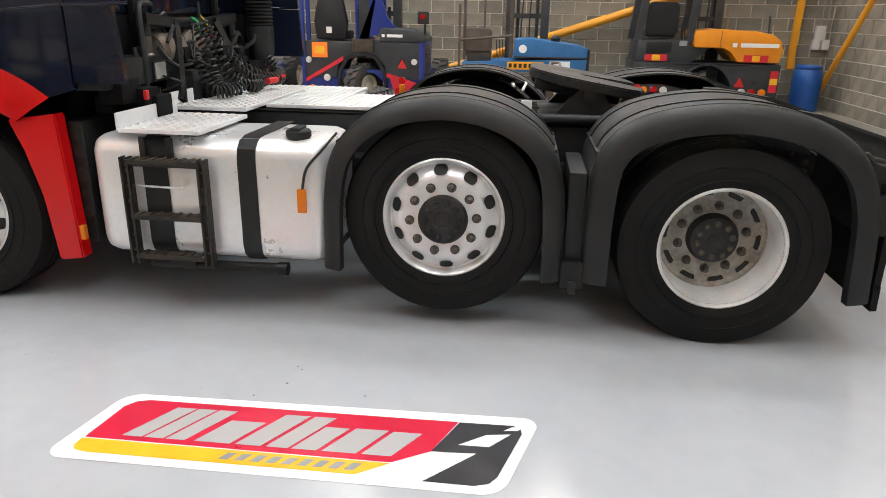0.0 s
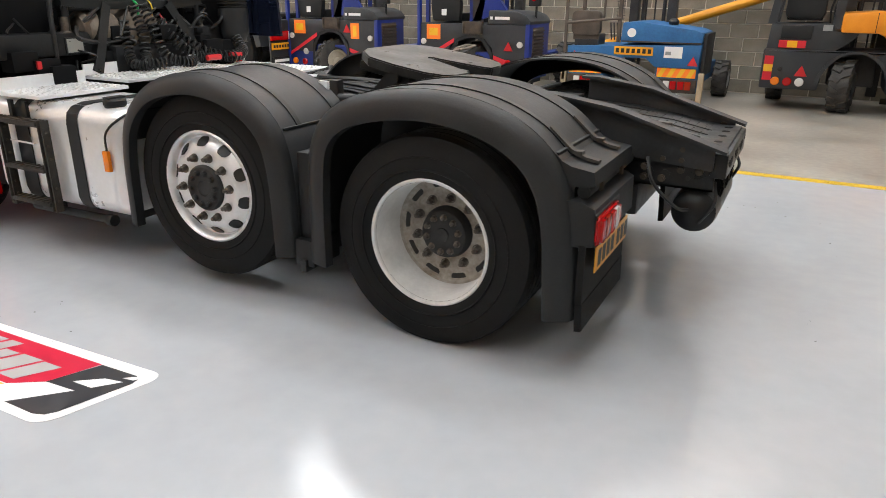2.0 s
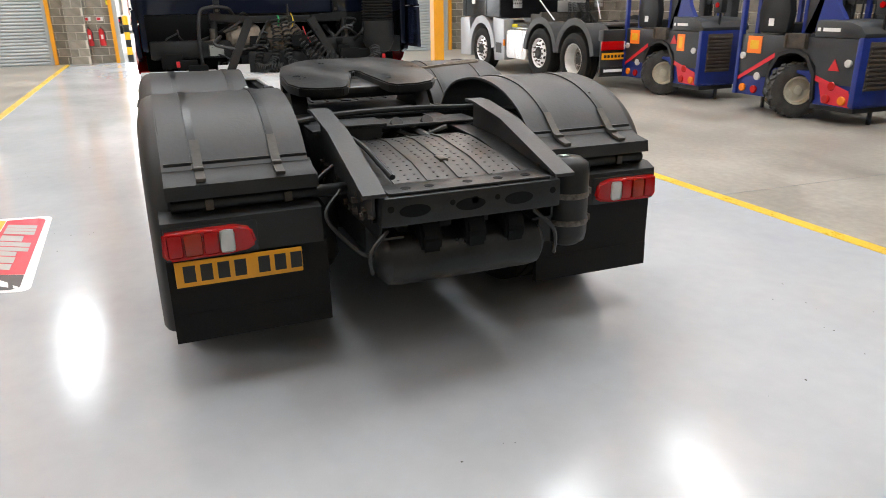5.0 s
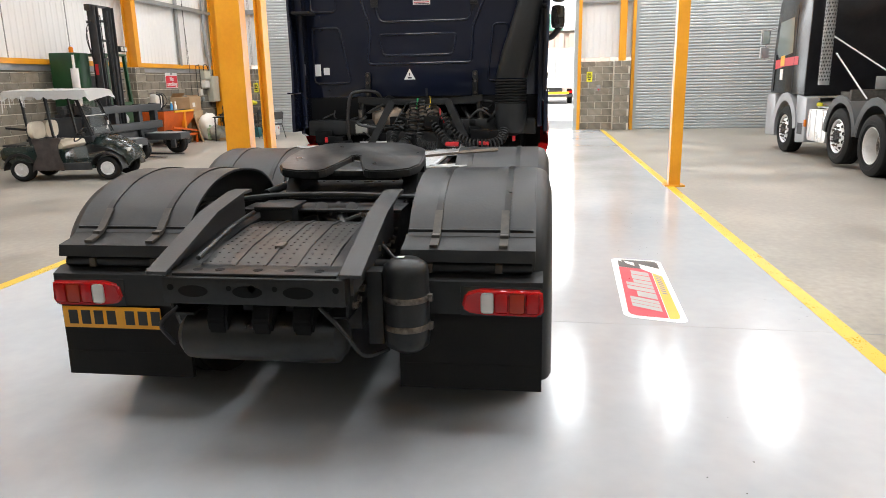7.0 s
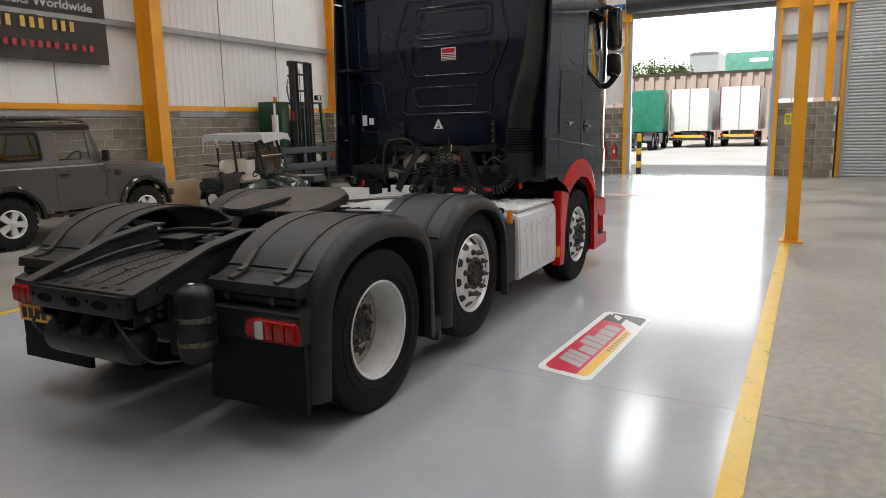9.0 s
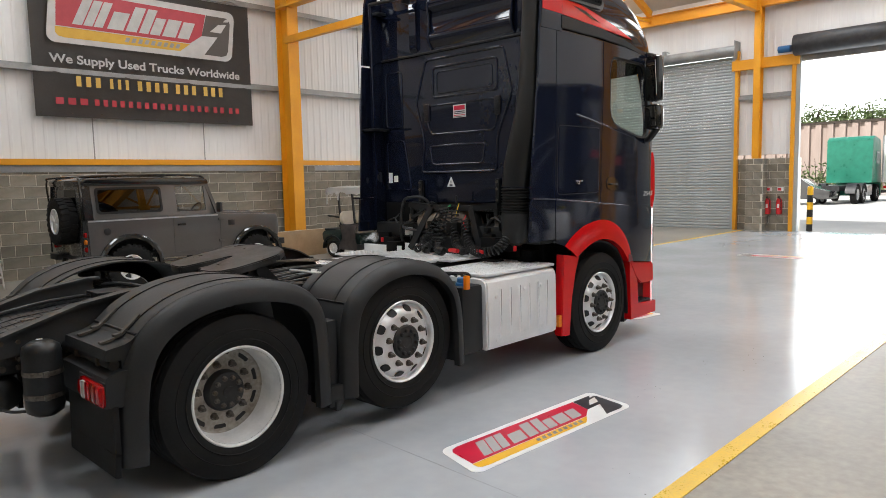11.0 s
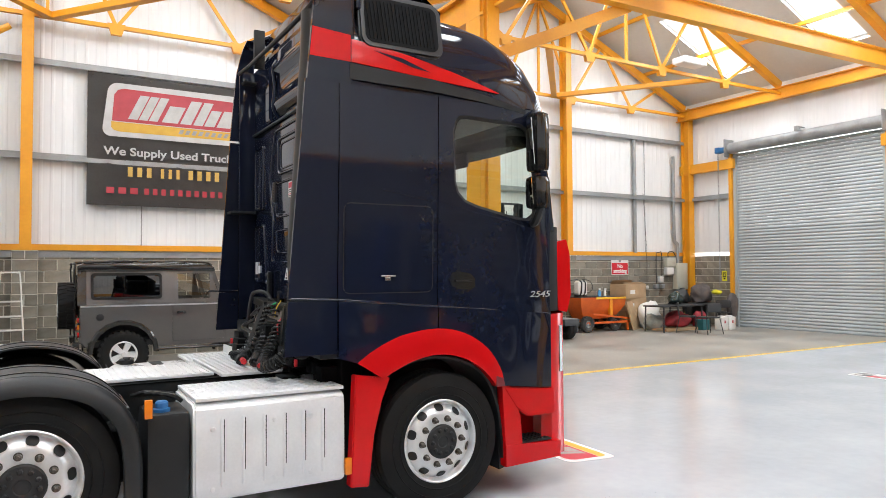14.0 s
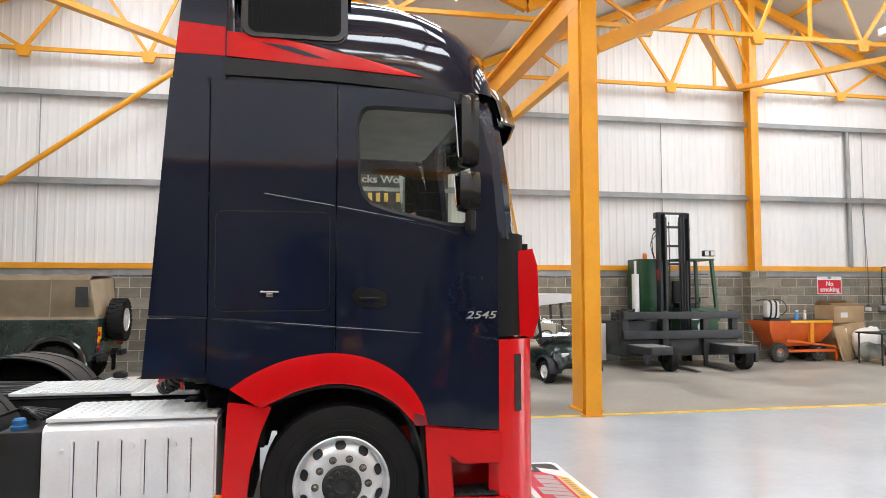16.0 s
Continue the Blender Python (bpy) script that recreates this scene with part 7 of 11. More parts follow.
for pts, mat, r in (([(-2.94, -0.02, 1.50), (-2.90, -0.02, 1.47), (-2.89, -0.03, 1.40)], "green_bright", 0.009), ([(-2.94, 0.10, 1.52), (-2.90, 0.11, 1.46), (-2.89, 0.09, 1.38)], "yellow_bright", 0.005),
                    ([(-2.93, 0.20, 1.40), (-2.88, 0.21, 1.34), (-2.87, 0.25, 1.26)], "red_plastic", 0.006), ([(-2.58, 0.30, 1.085), (-2.56, 0.42, 1.085)], "red_plastic", 0.022), ([(-2.64, 0.60, 1.09), (-2.60, 0.70, 1.085)], "red_plastic", 0.018)):
    bm = B()
    tube(bm, curve_points(pts) if len(pts) > 2 else pts, r, 8)
    part("hose_connector", bm, mat, truck, "coloured hose connector").location.x = -0.19
bm = B()
rod(bm, (-2.93, 0.07, 1.50), (-2.93, 0.07, 1.60), 0.010, 8)
part("connector_post", bm, "hose", truck).location.x = -0.19


# ---- shared pieces for vehicles and machines ----
def lug_tyre(R, w, rim_r, lugs=22, lug=0.014, slant=0.0, name="wheel", rubber="dusty_tyre"):
    """A tyre with block tread; its axis is y."""
    bm = B()
    h = w / 2
    prof = [(rim_r - 0.01, -h + 0.02), (rim_r + 0.01, -h + 0.004), ((R + rim_r) / 2, -h - 0.008), (R - 0.05, -h), (R - 0.02, -h + 0.012), (R - lug, -h + 0.03)]
    prof += [(r, -y) for r, y in reversed(prof)]
    lathe(bm, prof, 40)
    for k in range(lugs):
        for sy in (-1, 1):
            a = (k + (0.25 if sy > 0 else -0.25)) * math.tau / lugs
            m = Matrix.Rotation(-a, 4, "Y") @ Matrix.Translation((R - lug, sy * h * 0.5, 0)) @ Matrix.Rotation(radians(sy * slant), 4, "X")
            box(bm, -0.015, lug, -h * 0.47, h * 0.47, -R * 0.07, R * 0.07, 0, m)
            m2 = Matrix.Rotation(-a, 4, "Y")
            box(bm, R - 0.05, R - 0.012, sy * (h - 0.004) - 0.008, sy * (h - 0.004) + 0.006, -R * 0.05, R * 0.05, 0, m2)
    return mesh_of(name, bm, rubber, 30)


def smooth_tyre(R, w, rim_r, name="wheel"):
    bm = B()
    h = w / 2
    prof = [(rim_r - 0.01, -h + 0.02), (rim_r + 0.01, -h + 0.004), ((R + rim_r) / 2, -h - 0.006), (R - 0.03, -h + 0.004), (R - 0.008, -h + 0.02), (R, -h + 0.04)]
    prof += [(R, -0.012), (R - 0.008, -0.01)]
    prof += [(r, -y) for r, y in reversed(prof)]
    lathe(bm, prof, 36)
    return mesh_of(name, bm, "rubber", 30)


def dish_rim(rim_r, w, material, hub=0.35, name="rim"):
    bm = B()
    h = w / 2
    lathe(bm, [(rim_r, h - 0.02), (rim_r, h), (rim_r - 0.012, h + 0.003), (rim_r * 0.88, h - 0.02), (rim_r * 0.82, h - 0.06), (rim_r * 0.6, h - 0.065), (rim_r * hub, h - 0.045), (rim_r * hub * 0.9, h - 0.02), (0, h - 0.018)], 28)
    for k in range(6):
        a = k * math.tau / 6
        rod(bm, (rim_r * 0.5 * math.cos(a), h - 0.06, rim_r * 0.5 * math.sin(a)), (rim_r * 0.5 * math.cos(a), h - 0.035, rim_r * 0.5 * math.sin(a)), 0.011, 6)
    return mesh_of(name, bm, material, 35)


def spoke_rim(rim_r, w, material="rim", spokes=5):
    """A cast five-spoke wheel with dark gaps."""
    bm = B()
    h = w / 2
    lathe(bm, [(rim_r, h - 0.05), (rim_r, h), (rim_r - 0.014, h + 0.004), (rim_r - 0.026, h - 0.012), (rim_r - 0.03, h - 0.06)], 36)
    lathe(bm, [(rim_r * 0.34, h - 0.04), (rim_r * 0.34, h - 0.01), (rim_r * 0.2, h - 0.002), (rim_r * 0.16, h + 0.012), (0, h + 0.014)], 24)
    for k in range(spokes):
        m = Matrix.Rotation(-(k + 0.25) * math.tau / spokes, 4, "Y")
        r0, r1 = rim_r * 0.25, rim_r - 0.02
        vs = [bm.verts.new(m @ Vector(p)) for p in ((r0, h - 0.005, -0.035), (r0, h - 0.005, 0.035), (r1, h - 0.012, 0.05), (r1, h - 0.012, -0.05), (r0, h - 0.05, -0.04), (r0, h - 0.05, 0.04), (r1, h - 0.05, 0.058), (r1, h - 0.05, -0.058))]
        for f in ((0, 1, 2, 3), (0, 4, 5, 1), (1, 5, 6, 2), (2, 6, 7, 3), (3, 7, 4, 0)):
            bm.faces.new([vs[i] for i in f])
    return mesh_of("rim", bm, material, 35)


def dark_disc(r, y):
    bm = B()
    lathe(bm, [(r, y), (0.0, y)], 24)
    return mesh_of("brake", bm, "dark_steel", 0)


def put_wheel(parent, tyre, rim, x, y, z, side, spin=0.0, back=None, steer=0.0, name="wheel"):
    w = new(name, tyre)
    w.parent = parent
    w.matrix_basis = pose(x, y, z, 0, 0, (0 if side > 0 else 180) + steer) @ pose(0, 0, 0, 0, spin, 0)
    c = new("rim", rim)
    c.parent = w
    if back:
        b = new("brake", back)
        b.parent = w
    return w


def rounded(bm, outline, a, b, axis="y", r=0.02, limit=0.5):
    """An extruded outline with softened edges."""
    new_bm = B()
    prism(new_bm, outline, a, b, axis)
    bmesh.ops.bevel(new_bm, geom=[e for e in new_bm.edges if e.calc_face_angle(0) > limit], offset=r, segments=2, profile=0.6, affect="EDGES")
    me = bpy.data.meshes.new("tmp")
    new_bm.to_mesh(me)
    new_bm.free()
    bm.from_mesh(me)
    bpy.data.meshes.remove(me)


def disc(parent, name, material, p, r, axis="y", depth=0.02, sign=-1, label=""):
    bm = B()
    prof = [(r, 0), (r, depth * 0.7), (r * 0.85, depth), (0, depth * 1.05)]
    lathe(bm, [(q, sign * v) for q, v in prof], 18, axis, p)
    return part(name, bm, material, parent, label)


def panel(parent, name, material, x0, x1, y0, y1, z0, z1, bevel=0.0, label=""):
    bm = B()
    box(bm, min(x0, x1), max(x0, x1), min(y0, y1), max(y0, y1), min(z0, z1), max(z0, z1), bevel)
    return part(name, bm, material, parent, label)


def chevrons(parent, p, ux, uz, w, h, n=5, name="chevron_strip"):
    """A reflective strip of slanted orange and yellow bands; p is its lower corner, ux and uz its directions."""
    p, ux, uz = Vector(p), Vector(ux), Vector(uz)
    out = ux.cross(uz).normalized()
    bm = B()
    vs = [p, p + ux * w, p + ux * w + uz * h, p + uz * h]
    poly(bm, [tuple(v + out * 0.003) for v in vs])
    strip = part(name, bm, "orange_fluo", parent, "orange and yellow slanted reflective strip", 0)
    for k in range(n):
        a, b = k / n * w, (k + 0.5) / n * w
        sh = 0.5 / n * w
        bm = B()
        poly(bm, [tuple(p + ux * u + uz * v + out * 0.005) for u, v in ((a, 0), (b, 0), (min(b + sh, w), h), (min(a + sh, w), h))])
        part("band", bm, "decal_yellow", strip, "", 0)
    return strip


def triangle(parent, p, ux, uz, size, material="red_plastic", name="reflector"):
    p, ux, uz = Vector(p), Vector(ux), Vector(uz)
    out = ux.cross(uz).normalized()
    bm = B()
    lo = [bm.verts.new(p + ux * u * size + uz * v * size) for u, v in ((-0.5, -0.4), (0.5, -0.4), (0, 0.5))]
    hi = [bm.verts.new(v.co + out * 0.012) for v in lo]
    bm.faces.new(hi)
    for k in range(3):
        bm.faces.new((lo[k], lo[(k + 1) % 3], hi[(k + 1) % 3], hi[k]))
    return part(name, bm, material, parent, "red triangular reflector", 0)


def print_bars(parent, m, w, h, rows, material="black", name="lettering"):
    """Unreadable lettering as plain bars; rows hold the lengths of the words as shares of the width."""
    bm = B()
    n = len(rows)
    for k, words in enumerate(rows):
        z = h / 2 - (k + 0.5) * h / n
        gap = (1 - sum(words)) / max(len(words) - 1, 1) if sum(words) > 0.7 else 0.06
        x = -w / 2 if sum(words) > 0.7 else -w * (sum(words) + gap * (len(words) - 1)) / 2
        for q in words:
            vs = [bm.verts.new(m @ Vector(p)) for p in ((x, z - h / n * 0.32, 0), (x + q * w, z - h / n * 0.32, 0), (x + q * w, z + h / n * 0.32, 0), (x, z + h / n * 0.32, 0))]
            bm.faces.new(vs)
            x += (q + gap) * w
    return part(name, bm, material, parent, "", 0)


def spaced_bars(parent, m, w, h, runs, material, name="lettering"):
    """One line of plain upright bars; runs hold bar, gap, bar, gap ... in any unit."""
    unit, x = w / sum(runs), -w / 2
    for k, q in enumerate(runs):
        if k % 2 == 0:
            bm = B()
            bm.faces.new([bm.verts.new(m @ Vector(p)) for p in ((x, -h / 2, 0), (x + q * unit, -h / 2, 0), (x + q * unit, h / 2, 0), (x, h / 2, 0))])
            part(name, bm, material, parent, "", 0)
        x += q * unit


FACE_SOUTH = Matrix.Rotation(radians(90), 4, "X")  # reads from -y
FACE_NORTH = Matrix.Rotation(radians(180), 4, "Z") @ FACE_SOUTH  # reads from +y
FACE_EAST = Matrix.Rotation(radians(90), 4, "Z") @ FACE_SOUTH  # reads from +x
FACE_WEST = Matrix.Rotation(radians(-90), 4, "Z") @ FACE_SOUTH  # reads from -x


def at(x, y, z, turn):
    return Matrix.Translation((x, y, z)) @ turn


# ---- the company panel: white border, red field, yellow band, dark road ----
def emblem(parent, tl, tr, br, bl, lift=0.0012, faded=False):
    tl, tr, br, bl = (Vector(p) for p in (tl, tr, br, bl))
    out = (tr - tl).cross(tl - bl).normalized()

    def spot(u, v, level):
        low, high = bl.lerp(br, u), tl.lerp(tr, u)
        return low.lerp(high, v) + out * lift * level

    # the banner's copy takes the tones with the haze mixed in
    tone = {"white": "mesh_white", "decal_red": "mesh_red", "decal_yellow": "mesh_yellow", "silver_print": "mesh_silver", "decal_dark": "banner"} if faded else {}

    def shape(name, uv, material, level, to=None):
        material = tone.get(material, material)
        bm = B()
        poly(bm, [tuple(spot(u, v, level)) for u, v in uv])
        return part(name, bm, material, to or parent, "", 0)

    ring = []
    for cu, cv, a0 in ((0.955, 0.16, -90), (0.955, 0.84, 0), (0.045, 0.84, 90), (0.045, 0.16, 180)):
        ring += [(cu + 0.045 * math.cos(radians(a0 + 15 * k)), cv + 0.16 * math.sin(radians(a0 + 15 * k))) for k in range(7)]
    field = shape("border", ring, "white", 1)
    shape("red_field", [(0.040, 0.29), (0.737, 0.275), (0.803, 0.45), (0.820, 0.875), (0.075, 0.905), (0.048, 0.87), (0.034, 0.78)], "decal_red", 2, field)
    shape("yellow_band", [(0.037, 0.275), (0.040, 0.17), (0.055, 0.115), (0.085, 0.095), (0.682, 0.10), (0.737, 0.262)], "decal_yellow", 2, field)
    shape("road", [(0.823, 0.872), (0.803, 0.45), (0.902, 0.465), (0.827, 0.09), (0.935, 0.085), (0.962, 0.12), (0.972, 0.20), (0.975, 0.76), (0.965, 0.84), (0.945, 0.872)], "decal_dark", 2, field)
    shape("road_dash", [(0.852, 0.555), (0.920, 0.555), (0.952, 0.745), (0.900, 0.715)], "white", 3, field)
    shape("road_dash", [(0.930, 0.785), (0.962, 0.80), (0.974, 0.875), (0.945, 0.845)], "white", 3, field)
    for u0, u1, v0, v1 in ((0.115, 0.162, 0.345, 0.81), (0.168, 0.212, 0.345, 0.81), (0.218, 0.262, 0.345, 0.81), (0.284, 0.366, 0.345, 0.67), (0.378, 0.436, 0.345, 0.81), (0.448, 0.498, 0.345, 0.81), (0.506, 0.562, 0.345, 0.67), (0.574, 0.650, 0.345, 0.68), (0.662, 0.728, 0.345, 0.67)):
        sl = 0.045 * (v1 - v0) / 0.46
        shape("silver_bar", [(u0, v0), (u1, v0), (u1 + sl, v1), (u0 + sl, v1)], "silver_print", 3, field)
    for k in range(9):
        u = 0.376 + k * 0.0345
        shape("grey_bar", [(u, 0.145), (u + 0.021, 0.145), (u + 0.029, 0.23), (u + 0.008, 0.23)], "rail_grey", 3, field)
    return field


for name, corners in (("floor_sticker", ((-2.58, -2.075), (-0.84, -2.02), (-0.98, -2.52), (-2.66, -2.53))),
                      ("floor_sticker", ((-1.06, 1.77), (-2.76, 1.84), (-2.67, 2.28), (-0.94, 2.20))),
                      ("floor_sticker", ((-5.62, 0.72), (-5.70, -1.10), (-6.22, -1.07), (-6.14, 0.80))),
                      ("floor_sticker", ((-13.0, 0.62), (-13.05, -0.98), (-13.5, -0.95), (-13.45, 0.65)))):
    cx, cy = sum(c[0] for c in corners) / 4, sum(c[1] for c in corners) / 4
    t = thing(name, "red, yellow and white company sticker on the floor", "floor sticker", pose(cx, cy, 0.0008), group="floor stickers")
    emblem(t, *[(x - cx, y - cy, 0) for x, y in corners])

# ---- banner ----
banner = thing("banner", "large dark vinyl advertising banner hung on the cladding", "banner", pose(-4.59, Y0 + 0.16, 4.525))
bm = B()
nx, nz = 24, 12
grid = [[bm.verts.new((2.34 - 4.68 * i / nx, 0.012 * math.sin(i * 0.9) * math.sin(j * 0.5 + 1), -1.375 + 2.75 * j / nz - 0.02 * math.sin(math.pi * i / nx) * (j == nz))) for i in range(nx + 1)] for j in range(nz + 1)]
for a, b in zip(grid, grid[1:]):
    for k in range(nx):
        bm.faces.new((a[k], a[k + 1], b[k + 1], b[k]))
bmesh.ops.solidify(bm, geom=bm.faces[:], thickness=0.004)
part("sheet", bm, "banner", banner)
emblem(banner, (1.95, 0.03, 1.18), (-1.97, 0.03, 1.18), (-1.85, 0.03, 0.06), (2.08, 0.03, 0.06), 0.004, True)
letters("We Supply Used Trucks Worldwide", 0.235, at(0, 0.03, -0.25, FACE_NORTH), "mesh_white", banner, wide=1.17, bold=0.005)
digits = lambda n, w, gap: [q for k in range(n) for q in ((w, gap) if k < n - 1 else (w,))]
spaced_bars(banner, at(0, 0.03, -0.66, FACE_NORTH), 3.15, 0.20, digits(3, 0.5, 0.5) + [1.0] + digits(3, 0.35, 0.5) + [1.0] + digits(4, 0.5, 0.5) + [1.0] + digits(3, 0.5, 0.5) + [1.0] + digits(3, 0.5, 0.5), "text_yellow")
spaced_bars(banner, at(0, 0.03, -1.06, FACE_NORTH), 3.95, 0.13, digits(3, 0.9, 0.5) + [0.8] + digits(15, 0.55, 0.5) + [0.8] + digits(2, 0.55, 0.5) + [0.8] + digits(2, 0.55, 0.5), "text_red")
for x in np.linspace(-2.25, 2.25, 9):
    for z in (-1.3, 1.3):
        disc(banner, "eyelet", "nut", (float(x), 0.018, z), 0.02, "y", 0.006, 1)
bm = B()
bar(bm, (-1.65, 0.02, 1.46), (-2.0, 0.02, 1.44), 0.03, 0.05)
part("hanger", bm, "rail_grey", banner)


# grit dropped on the painted floor round the lorry
def floor_grit(n, seed):
    rng = random.Random(seed)
    bm = B()
    spots = [(rng.uniform(-5.5, 2.5), rng.choice((-1, 1)) * rng.uniform(1.35, 3.0)) for _ in range(16)] + [(rng.uniform(1.2, 4.0), rng.uniform(-2.0, 2.0)) for _ in range(9)]
    for _ in range(n):
        cx, cy = rng.choice(spots)
        x, y, r, h = cx + rng.gauss(0, 0.22), cy + rng.gauss(0, 0.16), rng.choice((0.002, 0.003, 0.004, 0.006)), rng.uniform(0.001, 0.003)
        a0, m = rng.uniform(0, 3), rng.choice((4, 5, 6))
        ring = [(x + r * rng.uniform(0.6, 1.5) * math.cos(a0 + k * math.tau / m), y + r * rng.uniform(0.6, 1.3) * math.sin(a0 + k * math.tau / m)) for k in range(m)]
        low = [bm.verts.new((px, py, 0.0005)) for px, py in ring]
        top = bm.verts.new((x, y, 0.001 + h))
        for k in range(m):
            bm.faces.new((low[k], low[(k + 1) % m], top))
    me = mesh_of("floor_grit", bm, "strap_brown", 30)
    tagged(new("floor_grit", me), "brown grit and dried mud crumbs on the painted floor", "grit", kind="stuff")


floor_grit(130, 71)
# ---- off-road cars; x forward, y to the left, origin on the floor between the axles ----
MUD_TYRE = lug_tyre(0.395, 0.25, 0.215, 26, 0.012, 12, rubber="rubber")
CAST_RIM = spoke_rim(0.215, 0.25)
CAR_DISC = dark_disc(0.2, 0.05)


def off_roader(name, label, m, paint, canvas):
    car = thing(name, label, "car", m)
    W = 0.86
    # lower body: side outline with wheel arches cut, one skin a side
    arch = lambda cx, r: [(cx + r * math.cos(radians(a)), 0.42 + r * math.sin(radians(a))) for a in range(0, 181, 20)]
    low = [(-1.84, 0.62)] + [(x, z) for x, z in reversed(arch(-1.2, 0.47))] + [(-0.72, 0.50), (0.70, 0.50)] + [(x, z) for x, z in reversed(arch(1.2, 0.47))] + [(1.67, 0.62), (1.70, 0.90), (1.69, 1.10), (1.64, 1.17), (0.52, 1.225), (0.45, 1.24), (-1.86, 1.24)]
    bm = B()
    for s in (-1, 1):
        rounded(bm, low, s * (W - 0.06), s * W, "y", 0.012, 0.9)
    body = part("body", bm, paint, car)
    bm = B()
    box(bm, -1.86, -1.81, -W + 0.06, W - 0.06, 0.60, 1.24, 0.008)
    part("tail_panel", bm, paint, car)
    bm = B()
    box(bm, 1.60, 1.66, -0.60, 0.60, 0.62, 1.10, 0.01)
    part("nose_panel", bm, paint, car)
    bm = B()
    rounded(bm, [(0.44, 1.265), (1.50, 1.205), (1.62, 1.175), (1.67, 1.12), (1.68, 0.95), (1.60, 0.95), (0.44, 1.05)], -0.64, 0.64, "y", 0.02)
    rounded(bm, [(0.52, 1.285), (1.40, 1.235), (1.48, 1.15), (0.52, 1.15)], -0.34, 0.34, "y", 0.02)
    part("bonnet", bm, paint, car)
    for s in (-1, 1):
        bm = B()
        rounded(bm, [(0.46, 1.225), (1.60, 1.172), (1.64, 1.13), (1.64, 1.02), (0.46, 1.06)], s * 0.62, s * 0.855, "y", 0.014)
        part("front_wing", bm, paint, car)
    bm = B()
    box(bm, -1.80, 1.60, -W + 0.08, W - 0.08, 0.52, 0.62)
    box(bm, -1.80, 0.40, -0.55, 0.55, 0.60, 0.92)
    box(bm, 0.42, 1.6, -0.5, 0.5, 0.4, 0.95)
    part("floor_pan", bm, "dark_steel", car)
    # waist capping
    for s in (-1, 1):
        bm = B()
        box(bm, -1.85, 0.42, min(s * W, s * (W + 0.006)), max(s * W, s * (W + 0.006)), 1.19, 1.215)
        # silver tone paints the bright reflection along the grey car's waist
        part("waist_rail", bm, "truck_silver" if not canvas else paint, car, "bright waist rail" if not canvas else "")
        for cx in (-1.2, 1.2):
            bm = B()
            pts = arch(cx, 0.475)
            pts2 = arch(cx, 0.55)
            rows = [[bm.verts.new((x, s * y, z)) for x, z in line] for line, y in ((pts, W - 0.05), (pts, W + 0.06), ([(a[0] * 0.35 + b[0] * 0.65, a[1] * 0.35 + b[1] * 0.65) for a, b in zip(pts, pts2)], W + 0.07), (pts2, W + 0.045), (pts2, W))]
            for a, b in zip(rows, rows[1:]):
                for k in range(len(a) - 1):
                    bm.faces.new((a[k], a[k + 1], b[k + 1], b[k]))
            part("wheel_arch", bm, "car_black", car, "gloss black wheel arch trim")
            put_wheel(car, MUD_TYRE, CAST_RIM, cx, s * 0.76, 0.395, s, 20 * cx, CAR_DISC)
        bm = B()
        box(bm, -0.70, 0.68, min(s * 0.78, s * 0.93), max(s * 0.78, s * 0.93), 0.44, 0.475, 0.012)
        rod(bm, (-0.68, s * 0.94, 0.46), (0.66, s * 0.94, 0.46), 0.022, 10)
        part("side_step", bm, "car_black", car)
        bm = B()
        box(bm, 0.60, 0.62, min(s * 0.66, s * 0.88), max(s * 0.66, s * 0.88), 0.22, 0.52)
        part("mud_flap", bm, "rubber", car)
        bm = B()
        box(bm, -1.74, -1.72, min(s * 0.66, s * 0.88), max(s * 0.66, s * 0.88), 0.20, 0.62)
        part("mud_flap", bm, "rubber", car)
        # door with seam, handle and hinges
        seam = B()
        for a, b in (((-0.43, 0.58), (-0.43, 1.24)), ((0.46, 0.60), (0.46, 1.24)), ((-0.43, 0.58), (0.46, 0.58))):
            bar(seam, (a[0], s * (W + 0.001), a[1]), (b[0], s * (W + 0.001), b[1]), 0.006, 0.006)
        door = part("door", seam, "black", car)
        bm = B()
        box(bm, -0.36, -0.22, min(s * W, s * (W + 0.03)), max(s * W, s * (W + 0.03)), 1.05, 1.085, 0.008)
        part("handle", bm, "car_black", door)
        bm = B()
        for z in (0.70, 1.10):
            box(bm, 0.42, 0.53, min(s * W, s * (W + 0.02)), max(s * W, s * (W + 0.02)), z, z + 0.05, 0.006)
        part("hinge", bm, paint, door)
        disc(car, "fuel_flap", "plastic", (-1.56, s * (W - 0.004), 1.02), 0.06, "y", 0.012, s)
        panel(car, "side_vent", "plastic", 0.62, 0.75, s * W, s * (W + 0.01), 1.0, 1.1, 0.004)
        for z, mat in ((0.98, "lens_red"), (0.86, "lens_orange"), (0.74, "lens_red")):
            disc(car, "rear_lamp", mat, (-1.86, s * 0.76, z), 0.042, "x", 0.03, -1)
        for y, z, r in ((0.62, 0.86, 0.10), (0.75, 0.98, 0.04)):
            disc(car, "headlamp", "lens_white", (1.655, s * y, z), r, "x", 0.03, 1)
        mir = B()
        box(mir, 0.36, 0.42, min(s * 0.92, s * 1.06), max(s * 0.92, s * 1.06), 1.26, 1.44, 0.02)
        tube(mir, [(0.44, s * 0.84, 1.26), (0.40, s * 0.95, 1.30)], 0.012, 6)
        part("door_mirror", mir, "plastic", car)
    bm = B()
    box(bm, 1.66, 1.82, -0.88, 0.88, 0.56, 0.68, 0.015)
    part("front_bumper", bm, "plastic", car)
    bm = B()
